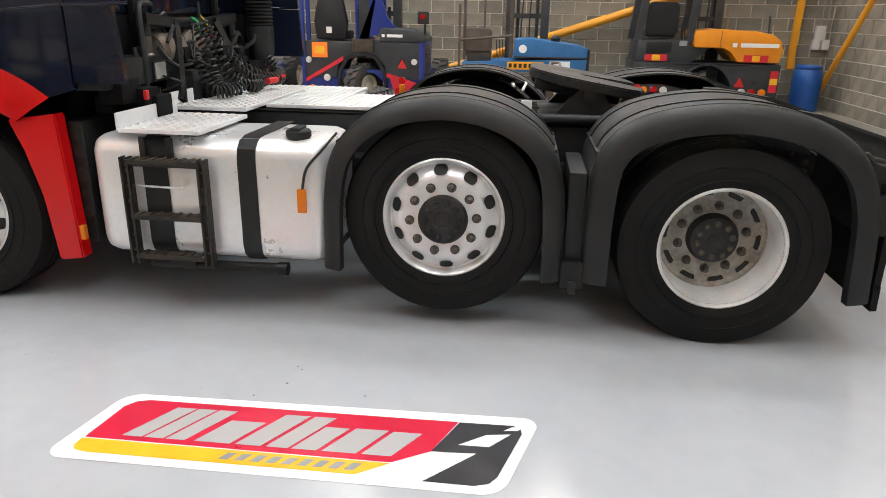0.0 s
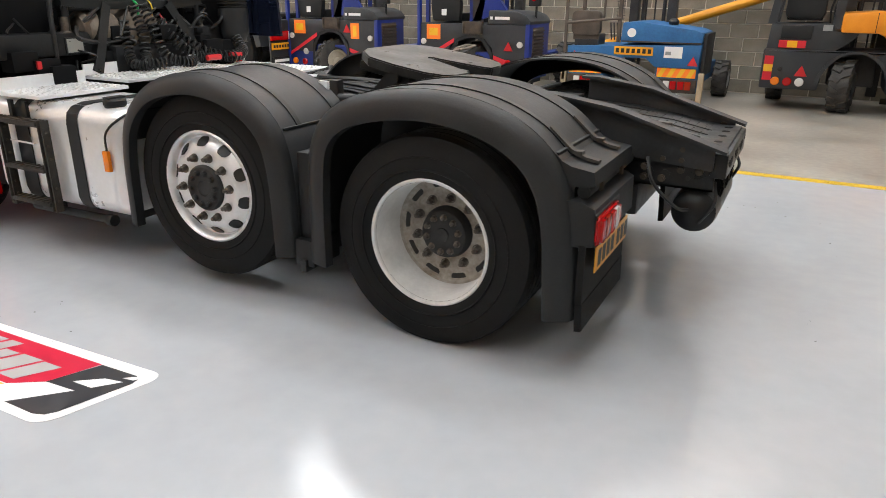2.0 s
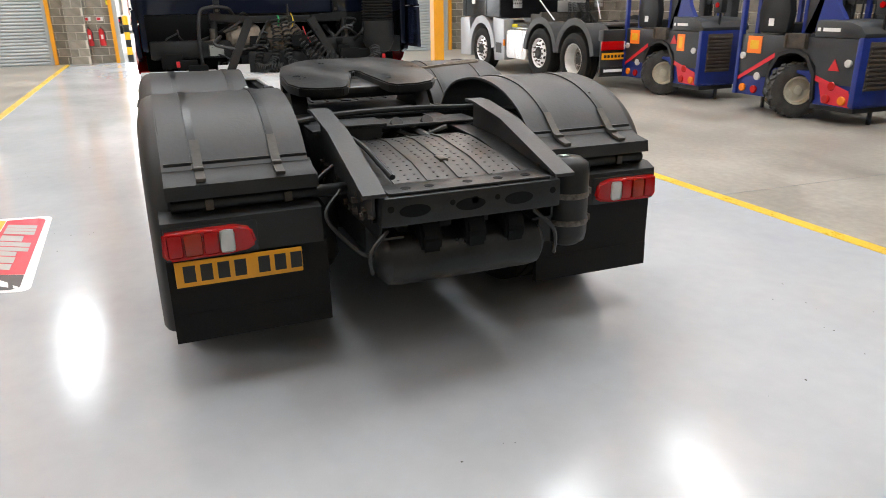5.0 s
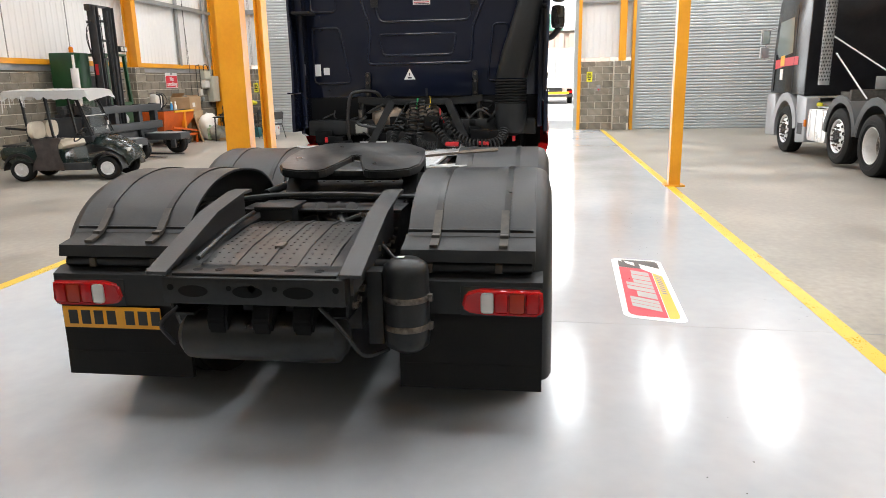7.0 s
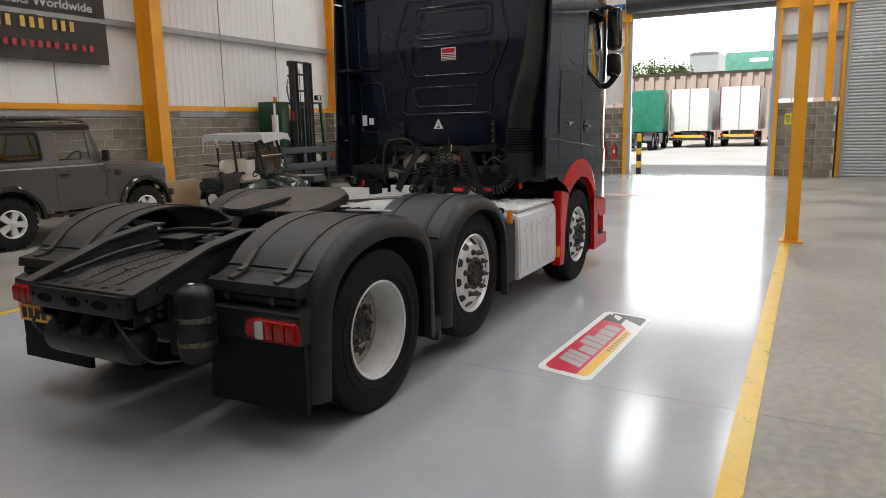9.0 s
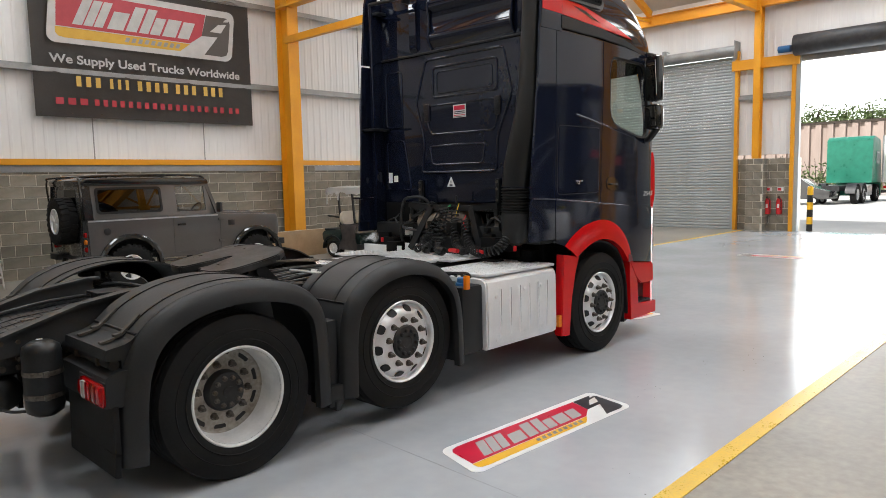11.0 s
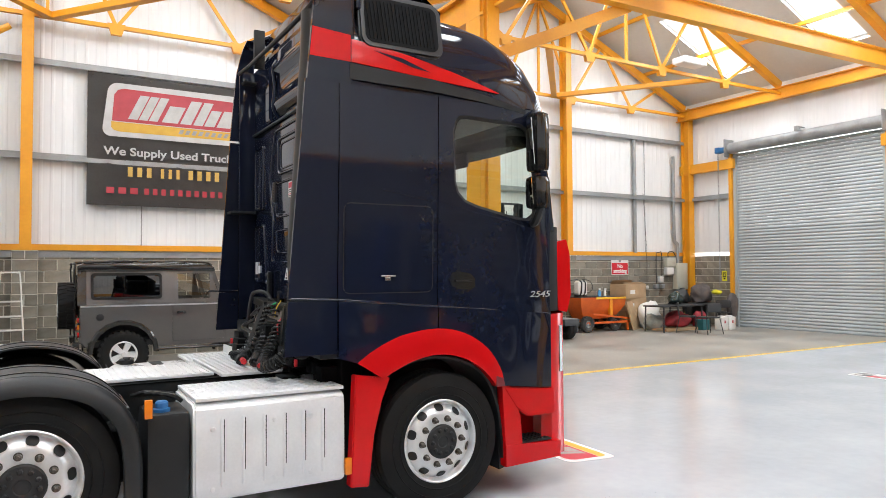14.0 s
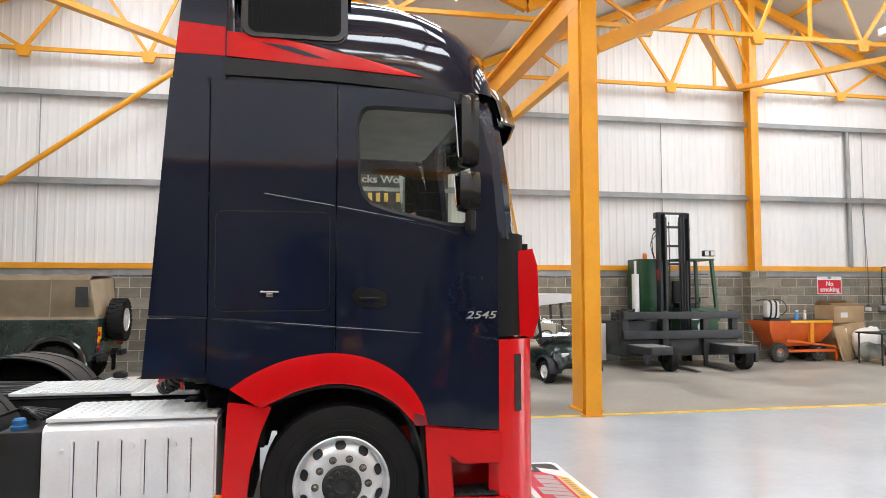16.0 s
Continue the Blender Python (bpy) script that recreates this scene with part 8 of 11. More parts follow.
    box(bm, 1.655, 1.675, -0.50, 0.50, 0.70, 1.02, 0.006)
    part("grille", bm, "plastic", car)
    bm = B()
    box(bm, -1.95, -1.86, -0.84, -0.45, 0.50, 0.60, 0.01)
    box(bm, -1.95, -1.86, 0.45, 0.84, 0.50, 0.60, 0.01)
    part("rear_bumper", bm, "plastic", car)
    # windscreen frame
    bm = B()
    for s in (-1, 1):
        bar(bm, (0.44, s * 0.80, 1.22), (0.25, s * 0.74, 1.80), 0.06, 0.06, up=(0, 1, 0))
    bar(bm, (0.25, -0.76, 1.80), (0.25, 0.76, 1.80), 0.06, 0.06)
    bar(bm, (0.44, -0.80, 1.25), (0.44, 0.80, 1.25), 0.05, 0.06)
    part("windscreen_frame", bm, paint, car)
    bm = B()
    poly(bm, [(0.43, -0.78, 1.26), (0.43, 0.78, 1.26), (0.26, 0.74, 1.79), (0.26, -0.74, 1.79)])
    g = part("windscreen", bm, "clear", car, "", 0)
    g.visible_shadow = False
    bm = B()
    for y in (-0.4, 0.4):
        box(bm, -0.35, 0.1, y - 0.22, y + 0.22, 0.92, 1.05, 0.04)
        box(bm, -0.45, -0.33, y - 0.21, y + 0.21, 1.0, 1.52, 0.04)
    box(bm, 0.30, 0.44, -0.78, 0.78, 1.05, 1.26, 0.03)
    part("seat", bm, "plastic", car)
    bm = B()
    pts = [pose(0.22, -0.38, 1.27, 0, -60, 0) @ Vector((0.18 * math.cos(a), 0.18 * math.sin(a), 0)) for a in np.linspace(0, math.tau, 21)]
    tube(bm, pts, 0.014, 6)
    part("steering_wheel", bm, "plastic", car)
    if not canvas:
        side = [(-1.86, 1.24), (0.36, 1.24), (0.22, 1.80), (-1.85, 1.80)]
        for s in (-1, 1):
            y = lambda z: s * (W - 0.10 * (z - 1.24) / 0.56)
            bm = B()
            holes = ((-1.68, -0.62, 1.33, 1.73), (-0.34, 0.20, 1.30, 1.74))
            xs, zs = [-1.86, -1.68, -0.62, -0.34, 0.20, 0.36], [1.24, 1.30, 1.33, 1.73, 1.74, 1.80]
            def slope(x, z):
                lim = 0.36 - 0.14 * (z - 1.24) / 0.56
                return min(x, lim) if x > 0.1 else x
            for a, b in zip(xs, xs[1:]):
                for c, d in zip(zs, zs[1:]):
                    if any(h[0] <= a and b <= h[1] and h[2] <= c and d <= h[3] for h in holes):
                        continue
                    if slope(b, c) - slope(a, c) < 0.005:
                        continue
                    q = [(slope(a, c), c), (slope(b, c), c), (slope(b, d), d), (slope(a, d), d)]
                    o = [bm.verts.new((x, y(z), z)) for x, z in q]
                    bm.faces.new(o)
            bmesh.ops.remove_doubles(bm, verts=bm.verts[:], dist=0.0005)
            bmesh.ops.solidify(bm, geom=bm.faces[:], thickness=0.03)
            part("upper_side", bm, paint, car)
            bm = B()
            rr = [(x, z) for x, z in round_rect(-1.70, -0.60, 1.31, 1.75, 0.06)]
            lo = [bm.verts.new((x, y(z) + s * 0.004, z)) for x, z in rr]
            bm.faces.new(lo)
            g = part("side_window", bm, "car_glass", car, "dark tinted side window", 0)
            bm = B()
            ri = [(x, z) for x, z in round_rect(-1.66, -0.64, 1.35, 1.71, 0.05)]
            o1 = [bm.verts.new((x, y(z) + s * 0.012, z)) for x, z in rr]
            o2 = [bm.verts.new((x, y(z) + s * 0.012, z)) for x, z in ri]
            for k in range(len(rr)):
                bm.faces.new((o1[k], o1[(k + 1) % len(rr)], o2[(k + 1) % len(rr)], o2[k]))
            part("window_seal", bm, "rubber", g)
            bm = B()
            poly(bm, [(x, y(z) - s * 0.01, z) for x, z in ((-0.34, 1.30), (0.20, 1.30), (0.20, 1.74), (-0.34, 1.74))])
            g = part("door_window", bm, "clear", car, "", 0)
            g.visible_shadow = False
        bm = B()
        rounded(bm, [(-1.90, 1.775), (0.30, 1.775), (0.28, 1.86), (0.18, 1.90), (-1.80, 1.915), (-1.90, 1.88)], -0.80, 0.80, "y", 0.03)
        part("roof", bm, "car_black", car, "gloss black roof panel")
        for s in (-1, 1):
            bm = B()
            prism(bm, [(-1.895, 1.225), (-1.765, 1.225), (-1.765, 1.78), (-1.895, 1.78)], s * 0.775, s * 0.872)
            for v in bm.verts:
                if v.co.z > 1.5:
                    v.co.y -= s * 0.10
            part("rear_corner", bm, "car_black", car, "gloss black rear corner panel")
        bm = B()
        box(bm, -1.88, -1.84, -0.78, 0.78, 1.22, 1.80, 0.008)
        part("rear_door", bm, paint, car)
        panel(car, "rear_window", "car_glass", -1.885, -1.88, -0.45, 0.45, 1.35, 1.72)
        bm = B()
        for s in (-1, 1):
            tube(bm, curve_points([(-1.92, s * 0.80, 1.52), (-1.93, s * 0.80, 1.86), (-1.80, s * 0.76, 1.93), (-0.6, s * 0.74, 1.95), (0.1, s * 0.74, 1.93), (0.25, s * 0.74, 1.88)]), 0.016, 8)
            tube(bm, curve_points([(-1.9, s * 0.80, 1.50), (-1.93, s * 0.80, 1.30), (-1.93, s * 0.78, 0.62)]), 0.014, 8)
        for x in (-1.7, -1.3, -0.9, -0.5, -0.1):
            rod(bm, (x, -0.74, 1.945), (x, 0.74, 1.945), 0.012, 8)
        part("roof_rack", bm, "car_black", car)
        spare_y = -0.2
    else:
        bm = B()
        sect = [(-0.80, 1.24), (-0.82, 1.60), (-0.79, 1.92), (-0.66, 1.995), (-0.3, 2.02), (0.3, 2.02), (0.66, 1.995), (0.79, 1.92), (0.82, 1.60), (0.80, 1.24)]
        rows = []
        for i, x in enumerate(np.linspace(-1.84, 0.30, 15)):
            sag = 0.012 * math.cos(i * 1.8)
            rows.append([bm.verts.new((x + (0.13 if z > 1.5 and i == 0 else 0.0), y * (1 + 0.3 * sag), z - (sag if z > 1.95 else 0))) for y, z in sect])
        for a, b in zip(rows, rows[1:]):
            for k in range(len(sect) - 1):
                bm.faces.new((a[k], a[k + 1], b[k + 1], b[k]))
        bm.faces.new(rows[0])
        bmesh.ops.solidify(bm, geom=bm.faces[:], thickness=0.01)
        top = part("canvas_top", bm, "canvas", car, "tan canvas soft top", 25)
        for s in (-1, 1):
            bm = B()
            vs = [(-1.72, s * 0.832, 1.45), (-1.50, s * 0.832, 1.45), (-1.50, s * 0.832, 1.80), (-1.70, s * 0.832, 1.80)]
            poly(bm, vs)
            part("window", bm, "dark_steel", top, "dark plastic window", 0)
            bm = B()
            bar(bm, (-1.84, s * 0.825, 1.26), (0.28, s * 0.825, 1.26), 0.012, 0.04)
            bar(bm, (-1.1, s * 0.83, 1.26), (-1.1, s * 0.80, 1.93), 0.03, 0.01, up=(1, 0, 0))
            part("hem", bm, "canvas", top)
        panel(car, "number_plate", "plate_yellow", -1.875, -1.868, 0.60, 0.80, 0.88, 1.10)
        spare_y = 0.05
    sp = put_wheel(car, MUD_TYRE, CAST_RIM, -2.03, spare_y, 1.20, 1, 15, CAR_DISC, name="spare_wheel")
    sp.matrix_basis = pose(-2.03, spare_y, 1.20, 0, 0, 90)
    bm = B()
    box(bm, -1.95, -1.83, spare_y - 0.12, spare_y + 0.12, 1.05, 1.35)
    part("spare_carrier", bm, "plastic", car)
    return car


off_roader("off_road_car", "dark grey three-door off-road car with black roof rack", pose(-3.87, -7.95, 0, 0, 0, 180), "lr_grey", False)
off_roader("canvas_top_car", "dark green off-road car with tan canvas top", pose(1.70, -8.10, 0, 0, 0, 0), "lr_green", True)

# ---- stepladder and golf cart ----
def stepladder(m):
    t = thing("stepladder", "white aluminium stepladder standing against the block wall", "ladder", m)
    for s in (-1, 1):
        bm = B()
        tube(bm, curve_points([(s * 0.25, 0.30, 0.0), (s * 0.20, 0.15, 0.95), (s * 0.155, 0.02, 1.70), (s * 0.11, 0.0, 1.765), (0, 0.0, 1.77)], 6), 0.014, 8)
        part("front_stile", bm, "off_white", t)
        bm = B()
        bar(bm, (s * 0.16, -0.03, 1.3), (s * 0.24, -0.35, 0.0), 0.02, 0.02, up=(0, 1, 0))
        part("rear_leg", bm, "rail_grey", t)
    for z in (0.22, 0.47, 0.72, 0.97, 1.24):
        bm = B()
        y, w = 0.30 - 0.16 * z, 0.245 - 0.052 * z
        box(bm, -w, w, y - 0.06, y + 0.03, z - 0.014, z + 0.014, 0.004)
        part("step", bm, "off_white", t)
    bm = B()
    tube(bm, curve_points([(-0.2, 0.2, 0.62), (-0.22, 0.0, 0.45), (-0.22, -0.2, 0.55)]), 0.006, 6)
    part("cord", bm, "hose", t)


stepladder(pose(-0.98, -9.35, 0, 0, 0, 0))

CART_TYRE, CART_RIM, CART_DISC = smooth_tyre(0.225, 0.20, 0.13), spoke_rim(0.13, 0.20, "rim", 5), dark_disc(0.12, 0.04)


def golf_cart(m):
    t = thing("golf_cart", "dark green golf cart with frayed white canopy", "golf cart", m)
    for x in (-0.83, 0.80):
        for s in (-1, 1):
            put_wheel(t, CART_TYRE, CART_RIM, x, s * 0.46, 0.225, s, 10 * x, CART_DISC)
    bm = B()
    rounded(bm, [(-1.18, 0.42), (-1.10, 0.36), (-0.50, 0.34), (-0.48, 0.62), (-0.55, 0.70), (-1.12, 0.66), (-1.2, 0.58)], -0.56, 0.56, "y", 0.05)
    part("rear_body", bm, "lr_green", t)
    bm = B()
    rounded(bm, [(-0.6, 0.22), (0.55, 0.22), (0.55, 0.30), (-0.6, 0.30)], -0.52, 0.52, "y", 0.02)
    rounded(bm, [(-0.55, 0.28), (0.02, 0.28), (-0.02, 0.60), (-0.52, 0.62)], -0.50, 0.50, "y", 0.03)
    part("floor_body", bm, "lr_green", t)
    # front cowl, rounded in plan
    bm = B()
    prof = [(0.46, 0.80), (0.60, 0.86), (0.80, 0.83), (1.02, 0.72), (1.20, 0.58), (1.26, 0.44), (1.22, 0.36)]
    rows = []
    for k, (x, z) in enumerate(prof):
        w = 0.50 * math.cos(max(0, x - 0.75) * 1.1)
        rows.append([bm.verts.new((x - 0.10 * abs(q) ** 3, q * w, z - 0.16 * abs(q) ** 3)) for q in np.linspace(-1, 1, 13)])
    for a, b in zip(rows, rows[1:]):
        for k in range(12):
            bm.faces.new((a[k], a[k + 1], b[k + 1], b[k]))
    bmesh.ops.solidify(bm, geom=bm.faces[:], thickness=0.03)
    part("cowl", bm, "lr_green", t, "glossy dark green rounded front cowl")
    for s in (-1, 1):
        bm = B()
        pts = arc_points(0.80, 0.24, 0.30, 0, 165, 10)
        strip_prism(bm, pts, [(x * 1.0, z - 0.03) for x, z in pts], s * 0.33, s * 0.60)
        pts = arc_points(-0.83, 0.24, 0.31, 10, 175, 10)
        strip_prism(bm, pts, [(x, z - 0.05) for x, z in pts], s * 0.36, s * 0.60)
        part("mudguard", bm, "plastic", t)
        bm = B()
        box(bm, 1.12, 1.17, min(s * 0.20, s * 0.36), max(s * 0.20, s * 0.36), 0.52, 0.60, 0.02)
        part("headlamp", bm, "lens_white", t)
        panel(t, "rocker", "dust_plastic", -0.45, 0.50, s * 0.50, s * 0.56, 0.20, 0.34, 0.015)
        for x0, z0, x1, z1 in ((-0.62, 0.66, -0.70, 1.62), (-0.18, 0.85, -0.26, 1.62), (0.55, 0.84, 0.30, 1.62)):
            bm = B()
            bar(bm, (x0, s * 0.47, z0), (x1, s * 0.45, z1), 0.035, 0.045, up=(0, 1, 0))
            part("roof_post", bm, "plastic", t)
    bm = B()
    rounded(bm, [(-0.55, 0.62), (-0.05, 0.60), (0.0, 0.66), (-0.05, 0.74), (-0.50, 0.76), (-0.56, 0.70)], -0.50, 0.50, "y", 0.03)
    part("seat", bm, "cream", t, "cream vinyl bench seat")
    for y in (-0.26, 0.26):
        bm = B()
        rounded(bm, round_rect(y - 0.255, y + 0.255, 0.80, 1.13, 0.13), -0.64, -0.54, "x", 0.03)
        part("backrest", bm, "cream", t, "cream vinyl backrest")
    bm = B()
    bar(bm, (-0.66, -0.5, 0.78), (-0.66, 0.5, 0.78), 0.04, 0.05)
    box(bm, -1.15, -0.70, -0.5, 0.5, 0.66, 0.70, 0.01)
    bar(bm, (-0.66, -0.45, 0.98), (-1.05, -0.45, 1.02), 0.06, 0.04)
    bar(bm, (-0.66, 0.45, 0.98), (-1.05, 0.45, 1.02), 0.06, 0.04)
    part("bag_rack", bm, "plastic", t)
    bm = B()
    box(bm, 0.40, 0.56, -0.48, 0.48, 0.72, 0.84, 0.03)
    part("dashboard", bm, "plastic", t)
    bm = B()
    wm = pose(0.22, -0.22, 0.86, 0, -50, 0)
    tube(bm, [wm @ Vector((0.17 * math.cos(a), 0.17 * math.sin(a), 0)) for a in np.linspace(0, math.tau, 21)], 0.014, 6)
    rod(bm, wm @ Vector((0, 0, 0)), (0.45, -0.22, 0.68), 0.02, 8)
    box(bm, -0.03, 0.03, -0.17, 0.17, -0.01, 0.01, 0, wm)
    part("steering_wheel", bm, "plastic", t)
    bm = B()
    poly(bm, [(0.58, -0.46, 0.86), (0.58, 0.46, 0.86), (0.32, 0.44, 1.60), (0.32, -0.44, 1.60)])
    g = part("windscreen", bm, "clear", t, "clear plastic folding windscreen", 0)
    g.visible_shadow = False
    bm = B()
    bar(bm, (0.452, -0.46, 1.22), (0.452, 0.46, 1.22), 0.015, 0.02)
    for y, z in ((0.30, 0.92), (0.36, 1.02)):
        box(bm, 0.545, 0.55, y - 0.06, y, z, z + 0.08, 0, None)
    part("screen_bar", bm, "lens_white", g)
    bm = B()
    for s in (-1, 1):
        bar(bm, (0.585, s * 0.47, 0.86), (0.325, s * 0.45, 1.62), 0.02, 0.02, up=(0, 1, 0))
    bar(bm, (0.585, -0.47, 0.87), (0.585, 0.47, 0.87), 0.02, 0.02)
    part("screen_frame", bm, "plastic", g)
    # canopy cover with a ragged hem
    rng = random.Random(4)
    bm = B()
    rows = []
    nx = 26
    for i in range(nx + 1):
        x = -1.02 + 1.66 * i / nx
        row = []
        for q in (-1, -0.985, -0.9, -0.5, 0, 0.5, 0.9, 0.985, 1):
            end = max(0, abs(i / nx - 0.5) * 2 - 0.9) * 10
            z = 1.74 - 0.035 * abs(q) ** 2 - 0.03 * end
            if abs(q) == 1 or i in (0, nx):
                z -= 0.13 + rng.uniform(-0.03, 0.05)
            row.append(bm.verts.new((x + rng.uniform(-0.008, 0.008), q * 0.60 * (1 - 0.03 * end), z + rng.uniform(-0.006, 0.006))))
        rows.append(row)
    for a, b in zip(rows, rows[1:]):
        for k in range(8):
            bm.faces.new((a[k], a[k + 1], b[k + 1], b[k]))
    bmesh.ops.solidify(bm, geom=bm.faces[:], thickness=0.008)
    roof = part("canopy", bm, "trailer_white", t, "white canopy with torn ragged hem", 40)
    bm = B()
    for k in range(14):
        x, y = rng.uniform(-1.02, -0.5), -0.6
        bar(bm, (x, y, 1.62), (x + rng.uniform(-0.02, 0.02), y - 0.01, 1.62 - rng.uniform(0.06, 0.22)), 0.012, 0.004)
    bar(bm, (-1.02, -0.5, 1.62), (-1.04, -0.5, 1.30), 0.03, 0.006)
    part("loose_strip", bm, "trailer_white", roof)
    bm = B()
    box(bm, -0.95, 0.55, -0.52, 0.52, 1.63, 1.66, 0.01)
    part("roof_panel", bm, "plastic", t)
    return t


cart_pose = pose(-8.46, -7.60, 0, 0, 0, 100.3) @ Matrix.Scale(0.955, 4)
golf_cart(cart_pose)
# dust sheet thrown over the seat edge
cloth = thing("blanket", "crumpled grey-brown blanket draped over the cart seat", "blanket", cart_pose)
bm = B()
rng = random.Random(7)
rows = []
path = [(-0.35, -0.20, 0.785), (-0.30, -0.40, 0.80), (-0.27, -0.54, 0.78), (-0.25, -0.585, 0.68), (-0.24, -0.60, 0.50), (-0.25, -0.61, 0.34), (-0.26, -0.62, 0.20)]
for k, (x, y, z) in enumerate(path):
    w = 0.26 + 0.05 * math.sin(k * 1.3)
    row = []
    for q in range(13):
        u = q / 12 - 0.5
        row.append(bm.verts.new((x + u * 2 * w + 0.02 * rng.uniform(-1, 1), y - 0.03 * abs(math.sin(q * 1.35 + k * 0.3)) - 0.012, z + 0.015 * rng.uniform(-1, 1) + 0.02 * abs(math.sin(q * 1.35)))))
    rows.append(row)
for a, b in zip(rows, rows[1:]):
    for k in range(12):
        bm.faces.new((a[k], a[k + 1], b[k + 1], b[k]))
bmesh.ops.solidify(bm, geom=bm.faces[:], thickness=0.012)
part("cloth", bm, "cloth_grey", cloth, "", 60)
# large flat carton behind the cart
t = thing("flat_carton", "long flat brown cardboard carton against the wall", "cardboard box", pose(-7.35, -9.2, 0, 0, 0, 4))
bm = B()
box(bm, -0.9, 0.9, -0.09, 0.09, 0.0, 0.62, 0.006)
part("carton", bm, "card", t)
panel(t, "tape", "off_white", -0.9, 0.9, -0.02, 0.02, 0.621, 0.624)
# small tub by the column
t = thing("paint_tub", "small red and white plastic tub on the floor", "tub", pose(-6.95, -9.35, 0))
bm = B()
lathe(bm, [(0, 0), (0.11, 0), (0.125, 0.10)], 20, "z")
part("base", bm, "off_white", t)
bm = B()
lathe(bm, [(0.126, 0.10), (0.132, 0.2), (0.135, 0.21), (0.12, 0.215), (0, 0.21)], 20, "z")
part("label_band", bm, "dump_orange", t, "orange-red upper half")
# ---- green side-loading forklift by the banner wall; origin under its mast, front towards +y ----
SOLID_TYRE, SOLID_RIM = smooth_tyre(0.26, 0.22, 0.12), dish_rim(0.12, 0.22, "machine_grey")


def multiway_forklift(m):
    t = thing("sideloader_forklift", "green and dark grey multidirectional forklift with raised mast", "forklift", m)
    mast = []
    for s in (-1, 1):
        bm = B()
        x = s * 0.30
        box(bm, x - 0.075, x + 0.075, -0.10, -0.06, 0.10, 3.50, 0.004)
        box(bm, x - 0.075, x - 0.055, -0.10, 0.10, 0.10, 3.50, 0.004)
        box(bm, x + 0.055, x + 0.075, -0.10, 0.10, 0.10, 3.50, 0.004)
        part("mast_rail", bm, "machine_grey", t)
        bm = B()
        box(bm, x - s * 0.10 - 0.03, x - s * 0.10 + 0.03, -0.05, 0.05, 0.3, 3.42, 0.004)
        part("inner_rail", bm, "machine_grey", t)
        bm = B()
        rod(bm, (x + s * 0.02, 0.04, 0.3), (x + s * 0.02, 0.04, 2.4), 0.035, 10)
        part("lift_cylinder", bm, "dark_steel", t)
        bm = B()
        tube(bm, [(s * 0.12, 0.05, 0.7), (s * 0.12, 0.05, 3.3)], 0.012, 6)
        part("chain", bm, "dark_steel", t)
    for z in (2.30, 2.72, 3.16, 3.48):
        panel(t, "mast_cross_bar", "machine_grey", -0.36, 0.36, -0.09, -0.03, z, z + 0.05)
    bm = B()
    for s in (-1, 1):
        box(bm, s * 0.36 - 0.02, s * 0.36 + 0.06, -0.12, 0.02, 3.38, 3.52, 0.006)
        box(bm, s * 0.42 - 0.02, s * 0.42 + 0.02, -0.1, 0.0, 3.1, 3.16, 0.004)
    part("mast_head", bm, "machine_grey", t)
    bm = B()
    tube(bm, curve_points([(0.36, -0.1, 3.1), (0.46, -0.1, 2.95), (0.46, -0.08, 2.6), (0.38, -0.05, 2.35)]), 0.012, 6)
    tube(bm, curve_points([(0.37, -0.1, 3.0), (0.50, -0.1, 2.8), (0.44, -0.08, 2.45), (0.38, -0.05, 2.2)]), 0.009, 6)
    part("mast_hose", bm, "hose", t)
    panel(t, "decal", "red_plastic", 0.376, 0.38, -0.06, 0.02, 1.95, 2.2)
    # carriage and frame
    for x0, x1, y0, y1, z0, z1 in ((-1.42, 1.45, -0.02, 0.14, 1.08, 1.24), (-1.42, 1.45, -0.02, 0.14, 0.64, 0.82)):
        panel(t, "carriage_beam", "machine_grey", x0, x1, y0 + 0.3, y1 + 0.3, z0, z1, 0.008)
    for x in (-1.30, -0.58, 0.42, 1.38):
        panel(t, "carriage_post", "machine_grey", x - 0.07, x + 0.07, 0.20, 0.36, 0.28 if abs(x) < 1 else 0.62, 1.26, 0.008)
    bm = B()
    box(bm, -1.42, 1.42, -0.6, 0.28, 0.25, 0.62, 0.02)
    box(bm, 0.50, 1.45, -0.75, 0.15, 0.5, 1.02, 0.02)
    part("frame", bm, "machine_grey", t)
    for x, wx in ((0.98, 0.62), (-1.02, -1.12)):
        bm = B()
        rounded(bm, [(x - 0.34, 0.2), (x + 0.34, 0.2), (x + 0.34, 1.05), (x + 0.24, 1.25), (x - 0.24, 1.25), (x - 0.34, 1.05)], 0.36, 0.52, "z", 0.015)
        arm = part("platform_arm", bm, "machine_grey", t)
        panel(arm, "deck", "rail_grey", x - 0.30, x + 0.30, 0.28, 1.12, 0.521, 0.527)
        for q in (-0.28, 0.28):
            panel(arm, "fork_end", "machine_grey", x + q - 0.03, x + q + 0.03, 1.0, 1.12, 0.16, 0.40, 0.01)
        put_wheel(t, SOLID_TYRE, SOLID_RIM, wx + 0.05, 0.98, 0.26, 1, 0, None, -90)
    for x in (-0.55, 0.25):
        bm = B()
        bar(bm, (x, 0.36, 0.5), (x, 0.36, 0.04), 0.10, 0.04, up=(0, 1, 0))
        rounded(bm, [(0.34, 0.02), (0.34, 0.07), (1.38, 0.035), (1.42, 0.02)], x - 0.05, x + 0.05, "x", 0.003)
        part("fork", bm, "dark_steel", t)
    # cab and engine
    bm = B()
